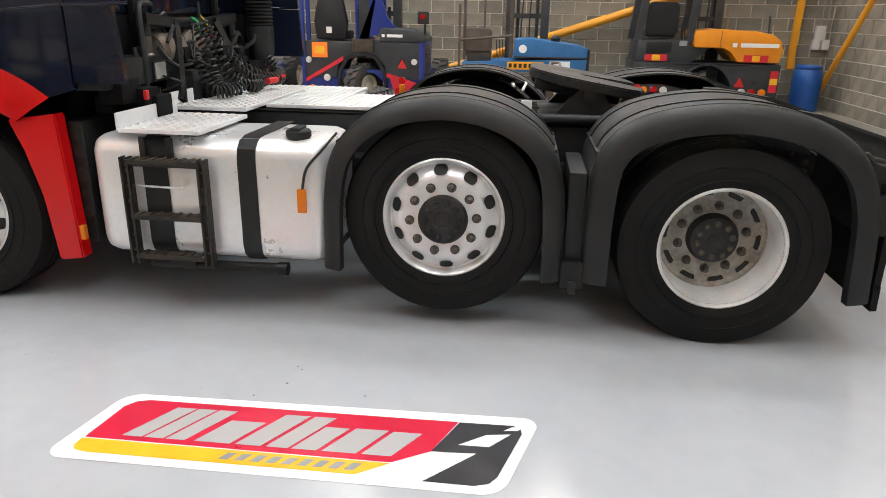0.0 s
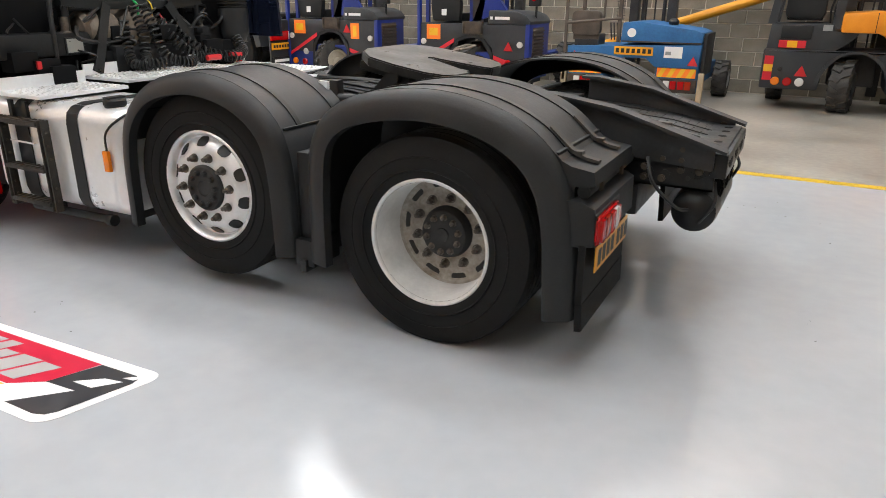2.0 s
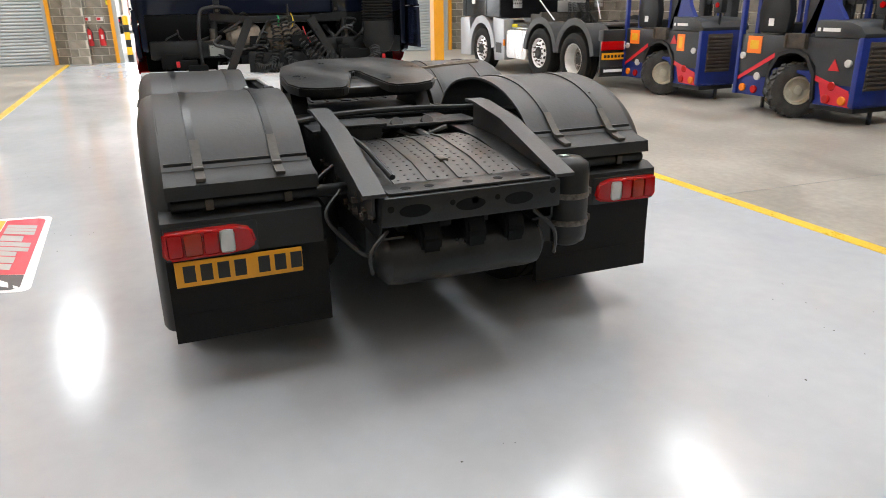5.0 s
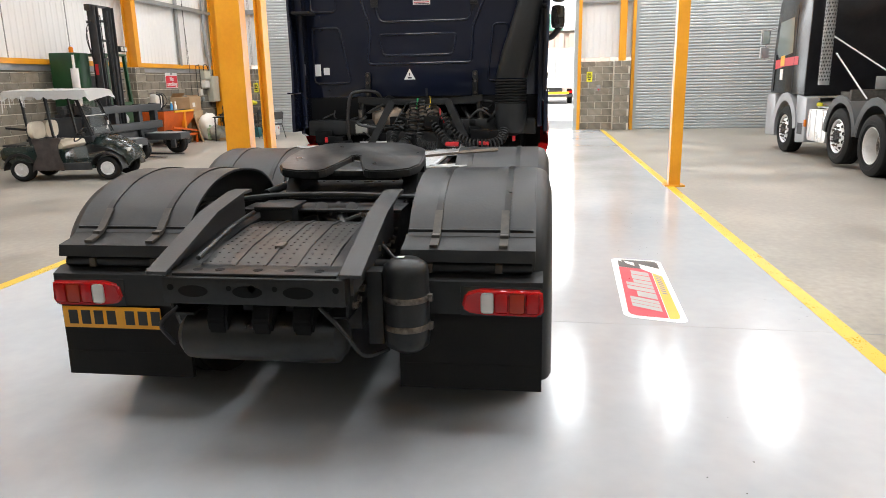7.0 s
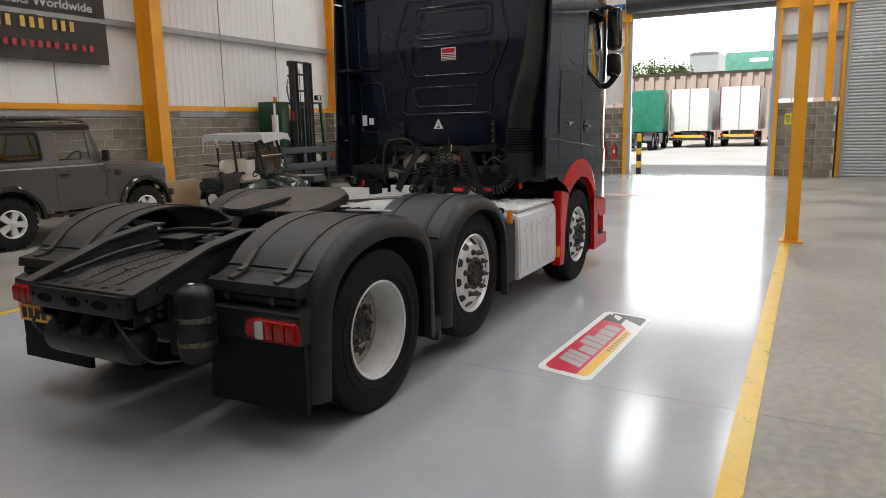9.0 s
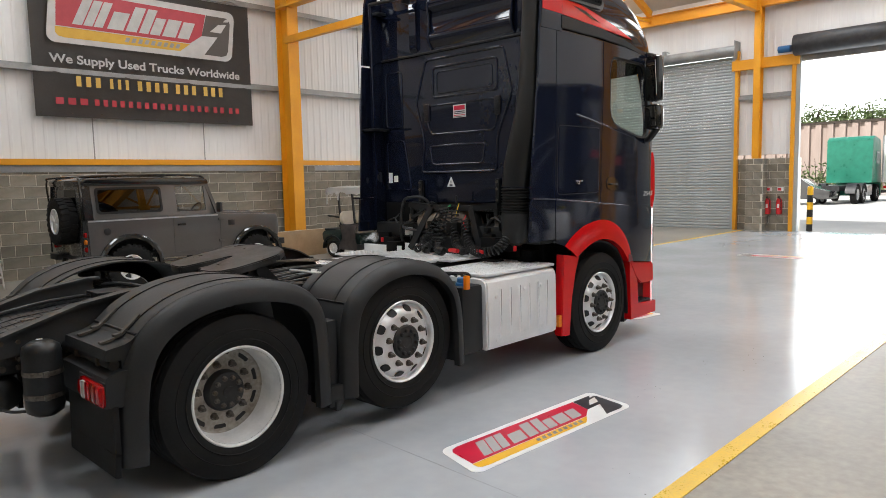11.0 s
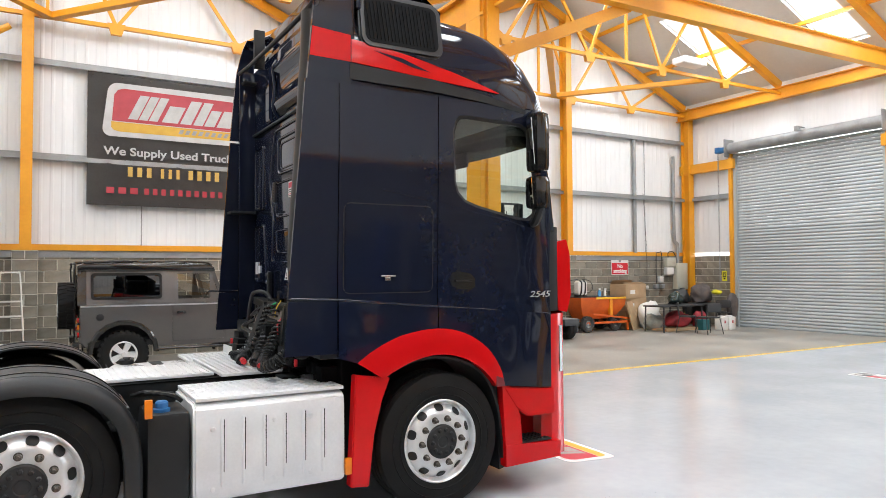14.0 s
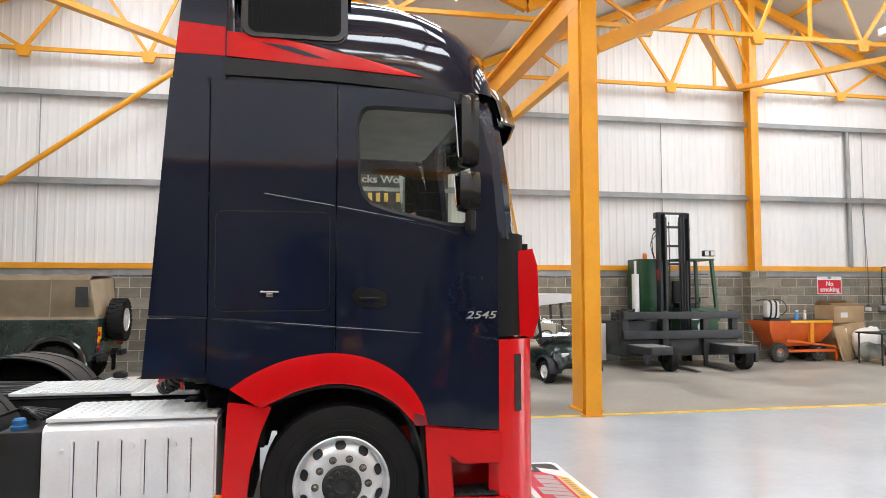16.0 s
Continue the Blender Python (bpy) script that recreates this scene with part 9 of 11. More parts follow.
    box(bm, 0.14, 0.66, -1.0, -0.35, 1.15, 2.46, 0.03)
    part("engine_cover", bm, "forest", t, "green engine cover")
    bm = B()
    for p, q in (((-0.35, -0.95, 1.0), (-0.35, -0.95, 2.44)), ((-0.35, -0.25, 1.0), (-0.35, -0.25, 2.44)), ((-1.18, -0.95, 1.0), (-1.12, -0.95, 2.44)), ((-1.26, -0.25, 1.0), (-1.12, -0.25, 2.44))):
        bar(bm, p, q, 0.07, 0.07, up=(0, 1, 0))
    box(bm, -1.18, -0.30, -1.0, -0.2, 2.42, 2.47, 0.015)
    box(bm, -1.26, -0.32, -0.98, -0.22, 0.62, 1.30, 0.02)
    part("cab_frame", bm, "forest", t, "green operator cab frame")
    bm = B()
    for z in (1.55, 1.85, 2.1):
        bar(bm, (-0.36, -0.25, z), (-1.02, -0.25, z), 0.02, 0.025)
    bar(bm, (-0.70, -0.25, 1.3), (-0.70, -0.25, 2.42), 0.02, 0.025, up=(0, 1, 0))
    part("cab_guard", bm, "dark_steel", t)
    bm = B()
    box(bm, -0.92, -0.45, -0.85, -0.45, 1.3, 1.42, 0.03)
    box(bm, -0.92, -0.45, -0.92, -0.82, 1.38, 1.95, 0.03)
    part("operator_seat", bm, "plastic", t)
    bm = B()
    tube(bm, [pose(-0.72, -0.36, 1.46, 40, 0, 0) @ Vector((0.14 * math.cos(a), 0.14 * math.sin(a), 0)) for a in np.linspace(0, math.tau, 17)], 0.012, 6)
    part("steering_wheel", bm, "plastic", t)
    panel(t, "label_plate", "white", -0.80, -0.50, -0.219, -0.212, 1.02, 1.22)
    disc(t, "badge", "white", (-0.85, -0.22, 0.86), 0.14, "y", 0.006, 1)
    bm = B()
    rod(bm, (0.80, -0.30, 1.15), (0.80, -0.30, 2.10), 0.085, 16)
    rod(bm, (0.80, -0.30, 2.10), (0.80, -0.30, 2.40), 0.03, 10)
    part("exhaust", bm, "alu_dull", t, "bright steel exhaust stack")
    bm = B()
    lathe(bm, [(0.05, 2.46), (0.05, 2.56), (0.035, 2.60), (0, 2.605)], 14, "z", (0.4, -0.6, 0))
    part("beacon", bm, "lens_orange", t, "amber beacon")
    for x in (-0.95, -1.1):
        bm = B()
        box(bm, x - 0.08, x + 0.06, -0.28, -0.16, 2.52, 2.66, 0.02)
        lamp = part("work_lamp", bm, "plastic", t)
        panel(lamp, "lamp_glass", "lens_white", x - 0.06, x + 0.04, -0.16, -0.152, 2.54, 2.64)
    bm = B()
    rng = random.Random(3)
    for k in range(12):
        x, y, z = rng.uniform(0.5, 1.35), rng.uniform(-0.6, 0.0), rng.uniform(1.0, 1.25)
        d = rng.uniform(0.04, 0.1)
        box(bm, x - d, x + d, y - d, y + d, z - d, z + d, 0.012)
    part("engine_part", bm, "dark_steel", t)
    bm = B()
    for k in range(6):
        x, y = rng.uniform(0.6, 1.3), rng.uniform(-0.4, 0.1)
        tube(bm, curve_points([(x, y, 1.05), (x + rng.uniform(-0.1, 0.1), y + 0.05, 1.3), (x + rng.uniform(-0.3, 0.1), y, 1.1)]), 0.015, 6)
    part("engine_hose", bm, "hose", t)
    # battery cabinet panel
    panel(t, "white_board", "off_white", 1.46, 1.80, -0.55, -0.50, 0.1, 0.95, 0.004)
    return t


multiway_forklift(pose(-12.02, -9.05, 0))

# ---- orange hopper, sprayer, cartons ----
hop = thing("hopper_trailer", "orange steel hopper trailer with yellow top edge", "hopper", pose(-15.42, -9.62, 0))
bm = B()
rows = [[bm.verts.new(p) for p in ((-hx, -hy, z), (hx, -hy, z), (hx, hy, z), (-hx, hy, z))] for hx, hy, z in ((0.58, 0.22, 0.36), (0.84, 0.42, 0.74), (0.86, 0.44, 0.98), (0.83, 0.41, 0.98), (0.81, 0.39, 0.74), (0.5, 0.2, 0.40))]
for a, b in zip(rows, rows[1:]):
    for k in range(4):
        bm.faces.new((a[k], a[(k + 1) % 4], b[(k + 1) % 4], b[k]))
bm.faces.new(rows[0][::-1])
bm.faces.new(rows[-1])
part("bin", bm, "dump_orange", hop)
panel(hop, "top_edge", "decal_yellow", -0.84, 0.30, 0.43, 0.47, 0.93, 0.985, 0.004, "yellow painted edge")
panel(hop, "cover", "dark_steel", -0.82, 0.82, -0.40, 0.40, 0.985, 1.0, 0.003)
panel(hop, "upright", "machine_orange", -0.32, -0.22, 0.36, 0.46, 0.42, 0.93, 0.004)
bm = B()
for y in (-0.3, 0.42):
    bar(bm, (-1.05, y, 0.26), (0.73, y, 0.26), 0.05, 0.06)
bar(bm, (-1.0, -0.3, 0.26), (-1.0, 0.42, 0.26), 0.05, 0.06)
bar(bm, (0.43, 0.45, 0.52), (-1.05, 0.45, 0.34), 0.03, 0.05)
bar(bm, (-0.94, 0.42, 0.30), (-0.94, 0.42, 0.0), 0.05, 0.05, up=(0, 1, 0))
part("under_frame", bm, "dump_orange", hop)
H_TYRE, H_RIM = lug_tyre(0.23, 0.14, 0.10, 18, 0.01), dish_rim(0.10, 0.14, "rail_grey")
for y, sd in ((0.40, 1), (-0.40, -1)):
    put_wheel(hop, H_TYRE, H_RIM, 0.61, y, 0.23, sd)
    put_wheel(hop, H_TYRE, H_RIM, -0.53, y - 0.1 * sd, 0.23, sd)

spr = thing("backpack_sprayer", "white backpack sprayer with black straps", "sprayer", pose(-14.88, -9.55, 1.0))
bm = B()
rounded(bm, round_rect(-0.17, 0.17, 0.04, 0.46, 0.08), -0.09, 0.09, "y", 0.03)
part("tank", bm, "off_white", spr)
bm = B()
for x in (-0.02, 0.12):
    tube(bm, curve_points([(x, 0.10, 0.46), (x + 0.02, 0.20, 0.40), (x + 0.03, 0.20, 0.15), (x, 0.10, 0.03)]), 0.022, 6)
tube(bm, curve_points([(-0.2, 0.1, 0.1), (-0.32, 0.15, 0.25), (-0.25, 0.1, 0.45), (-0.05, 0, 0.5)]), 0.01, 6)
tube(bm, [(0.1, 0, 0.5), (0.42, 0.05, 0.47)], 0.012, 6)
box(bm, -0.16, 0.16, -0.1, 0.1, 0.0, 0.05, 0.01)
part("strap", bm, "hose", spr)
for x, w, mat, label in ((-15.50, 0.045, "clear_blue", "blue trigger spray bottle on the hopper"), (-15.72, 0.04, "off_white", "white spray bottle on the hopper")):
    t = thing("spray_bottle", label, "bottle", pose(x, -9.45, 1.0))
    bm = B()
    lathe(bm, [(0, 0), (w, 0), (w, 0.12), (w * 0.5, 0.17), (0.015, 0.19), (0, 0.19)], 16, "z")
    part("bottle", bm, mat, t)
    bm = B()
    box(bm, -0.05, 0.02, -0.012, 0.012, 0.19, 0.23, 0.006)
    part("trigger", bm, "off_white", t)


def carton(m, w, d, h, flaps=False, label="brown cardboard carton stacked by the wall"):
    t = thing("carton", label, "cardboard box", m, group="cartons by the wall")
    bm = B()
    box(bm, -w / 2, w / 2, -d / 2, d / 2, 0, h, 0.006)
    b = part("box", bm, "card", t)
    panel(b, "tape", "canvas", -w / 2 - 0.002, w / 2 + 0.002, -0.03, 0.03, h, h + 0.002)
    panel(b, "label_patch", "off_white", w * 0.05, w * 0.28, d / 2, d / 2 + 0.002, h * 0.3, h * 0.6)
    if flaps:
        bm = B()
        poly(bm, [(-w / 2, -d / 2, h), (w / 2, -d / 2, h), (w / 2, -d / 2 + 0.1, h + 0.12), (-w / 2, -d / 2 + 0.1, h + 0.12)])
        poly(bm, [(-w / 2, d / 2, h), (w / 2, d / 2, h), (w / 2, d / 2 - 0.14, h + 0.06), (-w / 2, d / 2 - 0.14, h + 0.06)])
        bmesh.ops.solidify(bm, geom=bm.faces[:], thickness=0.004)
        part("flap", bm, "card", t)


carton(pose(-16.95, -9.72, 0, 0, 0, 5), 0.95, 0.55, 0.55)
carton(pose(-16.98, -9.75, 0.55, 0, 0, -3), 0.9, 0.55, 0.36)
carton(pose(-16.95, -9.75, 0.91, 0, 0, 8), 1.0, 0.58, 0.42, True, "open brown cardboard carton on top of the stack")
t = thing("carton", "folded brown carton leaning by the hopper", "cardboard box", pose(-16.72, -9.2, 0, 0, 0, 30), group="cartons by the wall")
bm = B()
box(bm, -0.35, 0.35, -0.02, 0.02, 0, 0.85, 0.003, Matrix.Rotation(radians(14), 4, "X"))
part("sheet", bm, "card", t)

# ---- work tables with clutter ----
def work_table(m, w, d, h=0.74, label="dark folding table with a cluttered top"):
    t = thing("work_table", label, "table", m)
    panel(t, "tabletop", "dust_plastic", -w / 2, w / 2, -d / 2, d / 2, h - 0.035, h, 0.006)
    for sx in (-1, 1):
        for sy in (-1, 1):
            bm = B()
            bar(bm, (sx * (w / 2 - 0.06), sy * (d / 2 - 0.05), h - 0.03), (sx * (w / 2 - 0.04), sy * (d / 2 - 0.04), 0), 0.03, 0.03, up=(0, 1, 0))
            part("leg", bm, "dark_steel", t)
    return t


work_table(pose(-17.35, -8.35, 0, 0, 0, 2), 1.75, 0.75)
work_table(pose(-18.9, -8.9, 0, 0, 0, -3), 1.5, 0.75)


def tube_chair(m, label="black stacking chair with thin steel legs"):
    t = thing("tube_chair", label, "chair", m, group="chairs by the tables")
    bm = B()
    rounded(bm, round_rect(-0.22, 0.22, -0.22, 0.22, 0.06), 0.43, 0.47, "z", 0.015)
    part("seat", bm, "dust_plastic", t)
    bm = B()
    rounded(bm, round_rect(-0.22, 0.22, 0.60, 0.84, 0.06), -0.26, -0.22, "y", 0.015)
    part("backrest", bm, "dust_plastic", t)
    for sx in (-1, 1):
        for y0, y1, z1 in ((-0.2, -0.27, 0.82), (0.2, 0.24, 0.44)):
            bm = B()
            tube(bm, [(sx * 0.21, y1 + 0.0, z1), (sx * 0.21, y0, 0.44), (sx * 0.25, y1 * 1.1, 0.0)], 0.012, 6)
            part("leg", bm, "dark_steel", t)


tube_chair(pose(-17.35, -7.15, 0, 0, 0, 165))
tube_chair(pose(-17.2, -7.75, 0, 0, 0, 40))
tube_chair(pose(-19.6, -8.35, 0, 0, 0, 120))


def lump(name, label, category, x, y, z, sx, sy, sz, mat, seed, rough=0.25):
    """A soft bag or bundle: a squashed ball with folds."""
    t = thing(name, label, category, pose(x, y, z))
    bm = B()
    bmesh.ops.create_icosphere(bm, subdivisions=3, radius=1.0)
    rng = random.Random(seed)
    ph = [rng.uniform(0, 6) for _ in range(6)]
    for v in bm.verts:
        c = v.co.copy()
        f = 1 + rough * (0.5 * math.sin(5 * c.x + ph[0] + 3 * c.z) + 0.4 * math.sin(7 * c.y + ph[1]) * math.sin(6 * c.z + ph[2]) + 0.25 * math.sin(13 * c.x + 9 * c.y + ph[3]))
        v.co = Vector((c.x * sx * f, c.y * sy * f, max(c.z, -0.7) * sz * f))
    low = min(v.co.z for v in bm.verts)
    for v in bm.verts:
        v.co.z -= low
    part("cloth" if "jacket" in name or "coat" in name or "cloth" in name else "bag", bm, mat, t, "", 70)


lump("tool_bag", "black canvas tool bag on the table", "bag", -18.4, -9.0, 0.74, 0.32, 0.2, 0.24, "dust_plastic", 1)
lump("holdall", "dark green holdall on the table", "bag", -17.7, -8.6, 0.74, 0.24, 0.18, 0.2, "lr_green", 2)
lump("jacket_heap", "heap of dark jackets on the table", "jacket", -19.2, -8.9, 0.74, 0.38, 0.28, 0.32, "cloth_grey", 3)
lump("jacket_heap", "crumpled grey jacket on the table end", "jacket", -19.6, -9.3, 0.60, 0.28, 0.25, 0.34, "cloth_grey", 4)
lump("yellow_cloth", "folded yellow high-visibility cloth on the pile", "cloth", -19.75, -8.75, 0.98, 0.17, 0.12, 0.08, "text_hivis", 5)
lump("red_bag", "red and black sports bag under the table", "bag", -17.6, -8.45, 0.08, 0.5, 0.22, 0.25, "red_cloth", 6)
lump("red_bag", "red bag beside the table legs", "bag", -18.75, -8.6, 0.0, 0.25, 0.2, 0.28, "red_cloth", 7)
lump("rag_sack", "pale sack of rags by the cartons", "sack", -17.35, -9.3, 0.0, 0.38, 0.3, 0.45, "off_white", 8)
lump("rag_sack", "grey sack of rags under the table", "sack", -17.0, -8.8, 0.0, 0.3, 0.25, 0.25, "rail_cloth", 9)
lump("rubbish_bag", "black rubbish bag in the corner", "bag", -19.8, -9.6, 0.0, 0.35, 0.32, 0.5, "hose", 10)
lump("coat", "grey coat hung over a chair by the shutter", "coat", -19.75, -8.2, 0.30, 0.22, 0.14, 0.42, "cloth_grey", 11, 0.15)
t = thing("pallet_board", "flat wooden board under the table", "board", pose(-17.6, -8.45, 0))
panel(t, "board", "card", -0.75, 0.75, -0.3, 0.3, 0.0, 0.08, 0.005)
for x, y in ((-18.65, -7.75), (-18.95, -7.72)):
    t = thing("plastic_tub", "white plastic chemical tub on the floor", "tub", pose(x, y, 0), group="white tubs")
    bm = B()
    box(bm, -0.14, 0.14, -0.13, 0.13, 0, 0.38, 0.03)
    part("tub", bm, "off_white", t)
    bm = B()
    lathe(bm, [(0.10, 0.38), (0.10, 0.41), (0, 0.415)], 16, "z")
    part("cap", bm, "off_white", t)
    panel(t, "label_patch", "text_red", -0.03, 0.03, 0.13, 0.133, 0.2, 0.28)
t = thing("bottle", "green and white cleaning bottle on the floor", "bottle", pose(-17.1, -9.1, 0))
bm = B()
box(bm, -0.1, 0.1, -0.07, 0.07, 0, 0.38, 0.025)
rod(bm, (0, 0, 0.37), (0, 0, 0.46), 0.035, 12)
part("bottle", bm, "leaf_print", t)
t = thing("crate", "small dark teal crate below the table", "crate", pose(-18.25, -8.1, 0))
panel(t, "crate", "crate_teal", -0.14, 0.14, -0.15, 0.15, 0, 0.30, 0.015)

# ---- wall fittings of the south and west walls ----
sign = thing("no_smoking_sign", "white and red no smoking sign on the block wall", "sign", pose(-17.1, Y0 + 0.065, 1.88))
panel(sign, "plate", "white", -0.36, 0.36, 0, 0.006, -0.27, 0.27)
panel(sign, "red_field", "sign_red", -0.34, 0.34, 0.006, 0.009, -0.25, 0.10)
letters("No", 0.17, at(0, 0.0105, 0.0, FACE_NORTH), "text_white", sign, bold=0.004)
letters("smoking", 0.17, at(0, 0.0105, -0.15, FACE_NORTH), "text_white", sign, bold=0.004)
disc(sign, "ring", "rail_grey", (0, 0.006, 0.18), 0.06, "y", 0.004, 1)


def wall_box(name, label, cat, x, y, z0, z1, w, d, mat="off_white", face=1):
    t = thing(name, label, cat, pose(x, y, z0))
    bm = B()
    box(bm, -w / 2, w / 2, 0, d * face, 0, z1 - z0, 0.01) if face > 0 else box(bm, -w / 2, w / 2, -d, 0, 0, z1 - z0, 0.01)
    part("box", bm, mat, t)
    panel(t, "lid", mat, -w / 2 + 0.015, w / 2 - 0.015, d * face, (d + 0.008) * face, 0.015, z1 - z0 - 0.015, 0.003)
    return t


WY = Y0 + 0.06
wall_box("distribution_board", "tall cream electrical distribution cabinet on the wall", "electrical cabinet", -19.72, WY, 1.12, 1.98, 0.5, 0.2, "cream_box")
wall_box("switch_box", "cream electrical switch box with conduit", "switch box", -19.25, WY, 1.86, 2.16, 0.42, 0.16, "cream_box")
wall_box("switch_box", "white meter box below the switch box", "switch box", -19.22, WY, 1.60, 1.84, 0.34, 0.14)
wall_box("socket_box", "white industrial socket box on the wall", "socket", -18.85, WY, 1.35, 1.55, 0.18, 0.1)
wall_box("socket_box", "grey industrial socket on the wall", "socket", -18.62, WY, 1.16, 1.30, 0.16, 0.12, "rail_grey")
wall_box("socket_box", "grey industrial socket on the wall", "socket", -18.90, WY, 1.16, 1.30, 0.16, 0.12, "rail_grey")
wall_box("socket_box", "small white socket with hanging lead", "socket", -18.22, WY, 1.16, 1.26, 0.12, 0.08)
t = thing("conduit", "grey pipes and black conduits feeding the electrical boxes", "conduit", pose(-19.2, WY + 0.06, 0))
for pts, r, mat in (([(-0.45, 0, 1.98), (-0.45, 0, 2.6), (-0.30, 0, 2.9), (-0.30, 0, 5.5)], 0.055, "rail_grey"), ([(0.55, 0, 1.3), (0.55, 0, 2.2), (0.50, 0, 2.32), (0.40, 0, 2.32), (0.30, 0, 2.28), (0.30, 0, 1.5)], 0.012, "hose"),
                    ([(0.0, 0, 2.16), (0.0, 0, 2.3), (-0.1, 0, 2.36), (-0.25, 0, 2.34), (-0.35, 0, 2.2)], 0.014, "hose"), ([(0.98, 0, 1.26), (0.98, 0, 2.5), (1.1, 0, 4.2)], 0.006, "hose")):
    bm = B()
    tube(bm, curve_points(pts, 4), r, 8)
    part("pipe", bm, mat, t)


def extinguisher(x, y, z):
    t = thing("fire_extinguisher", "red fire extinguisher hung on the block wall", "fire extinguisher", pose(x, y, z), group="fire extinguishers")
    bm = B()
    lathe(bm, [(0, 0), (0.075, 0.01), (0.085, 0.05), (0.085, 0.40), (0.06, 0.47), (0.025, 0.50), (0, 0.5)], 20, "z")
    part("cylinder", bm, "red_plastic", t)
    bm = B()
    box(bm, -0.02, 0.10, -0.015, 0.015, 0.50, 0.55, 0.006)
    tube(bm, curve_points([(0.05, 0.02, 0.5), (0.1, 0.08, 0.4), (0.09, 0.08, 0.15)]), 0.012, 6)
    part("valve", bm, "hose", t)
    panel(t, "label_patch", "off_white", 0.08, 0.087, -0.03, 0.03, 0.2, 0.32)


for y in (-2.75, -2.42):
    extinguisher(X0 + 0.56 if abs(y + 3.06) < 0.3 else X0 + 0.15, y, 0.50)
    t = thing("wall_sign", "small red and white extinguisher sign", "sign", pose(X0 + 0.06, y, 1.2))
    panel(t, "plate", "off_white", 0, 0.006, -0.09, 0.09, 0, 0.12)
    panel(t, "red_field", "sign_red", 0.006, 0.008, -0.08, 0.02, 0.02, 0.10)
for x, y, z in ((X0 + 0.07, -8.75, 1.40), (X0 + 0.07, -2.1, 1.65), (X0 + 0.07, 2.75, 1.55)):
    t = thing("warning_label", "yellow paper warning label by the shutter", "sign", pose(x, y, z))
    panel(t, "sheet", "sign_yellow", 0, 0.003, -0.09, 0.09, 0, 0.32)
    print_bars(t, at(0.0045, 0, 0.16, FACE_EAST), 0.13, 0.24, ((0.9,), (0.5, 0.3), (0.9,), (0.6,)), "black")
wall = thing("key_switch", "small grey shutter control box with red button", "switch", pose(X0 + 0.07, 3.05, 1.25))
panel(wall, "box", "rail_grey", 0, 0.08, -0.06, 0.06, 0, 0.2, 0.01)
disc(wall, "button", "red_plastic", (0.08, 0, 0.05), 0.03, "x", 0.02, 1)
# bollard at the open door
t = thing("bollard", "black and yellow banded steel bollard by the doorway", "bollard", pose(X0 - 0.5, -1.75, -0.03))
for k in range(6):
    bm = B()
    lathe(bm, [(0.085, k * 0.22), (0.085, k * 0.22 + 0.22)], 18, "z")
    if k == 5:
        lathe(bm, [(0.085, 1.32), (0.06, 1.36), (0, 1.37)], 18, "z")
    part("band", bm, "decal_yellow" if k % 2 else "black", t)

# ---- high bay lamps ----
for x, y in ((-15.8, -6.6), (-15.8, 0.1), (-11.2, -3.3), (-4.5, 0.1), (-4.5, 6.5), (-4.5, -6.6)):
    t = thing("hanging_lamp", "white boxed high bay lamp below the truss", "lamp", pose(x, y + 0.25, 7.0), group="high bay lamps")
    bm = B()
    box(bm, -0.42, 0.42, -0.2, 0.2, 0.0, 0.16, 0.02)
    part("housing", bm, "lamp_white", t)
    panel(t, "diffuser", "off_white", -0.38, 0.38, -0.17, 0.17, -0.012, 0.001, 0.003)
    for s in (-1, 1):
        bm = B()
        rod(bm, (s * 0.3, 0, 0.16), (s * 0.3, -0.2, 0.6), 0.008, 6)
        part("hanger", bm, "rail_grey", t)
# camera-like floodlight and cable tray on the west wall are plain boxes
for y in (-6.0, 6.4):
    t = thing("shutter_sensor", "small grey sensor bracket above the shutter", "sensor", pose(X0 + 0.1, y, 5.75))
    panel(t, "arm", "rail_grey", 0, 0.35, -0.015, 0.015, 0, 0.03)
    panel(t, "head", "rail_grey", 0.3, 0.4, -0.06, 0.06, -0.12, 0.02, 0.01)
# ---- truck-mounted forklifts along the block wall; x along the wall, rear at y = 0 facing the lorry ----
FORK_TYRE, FORK_RIM = lug_tyre(0.38, 0.26, 0.195, 16, 0.024, 25), dish_rim(0.195, 0.26, "cream_rim")
FORK_RIM_DARK = dish_rim(0.195, 0.26, "machine_grey")
SMALL_TYRE, SMALL_RIM = lug_tyre(0.29, 0.22, 0.15, 15, 0.02, 20), dish_rim(0.15, 0.22, "rail_grey")
EX, EZ = (1, 0, 0), (0, 0, 1)


def arch_panel(x0, x1, z0, z1, cx, hw, zt):
    """A rear panel outline with an arch cut up from below."""
    pts = [(x0, z0), (cx - hw, z0), (cx - hw * 0.92, z0 + (zt - z0) * 0.55), (cx - hw * 0.55, zt - 0.03), (cx - hw * 0.2, zt), (cx + hw * 0.2, zt), (cx + hw * 0.55, zt - 0.03), (cx + hw * 0.92, z0 + (zt - z0) * 0.55), (cx + hw, z0), (x1, z0), (x1, z1), (x0, z1)]
    return pts


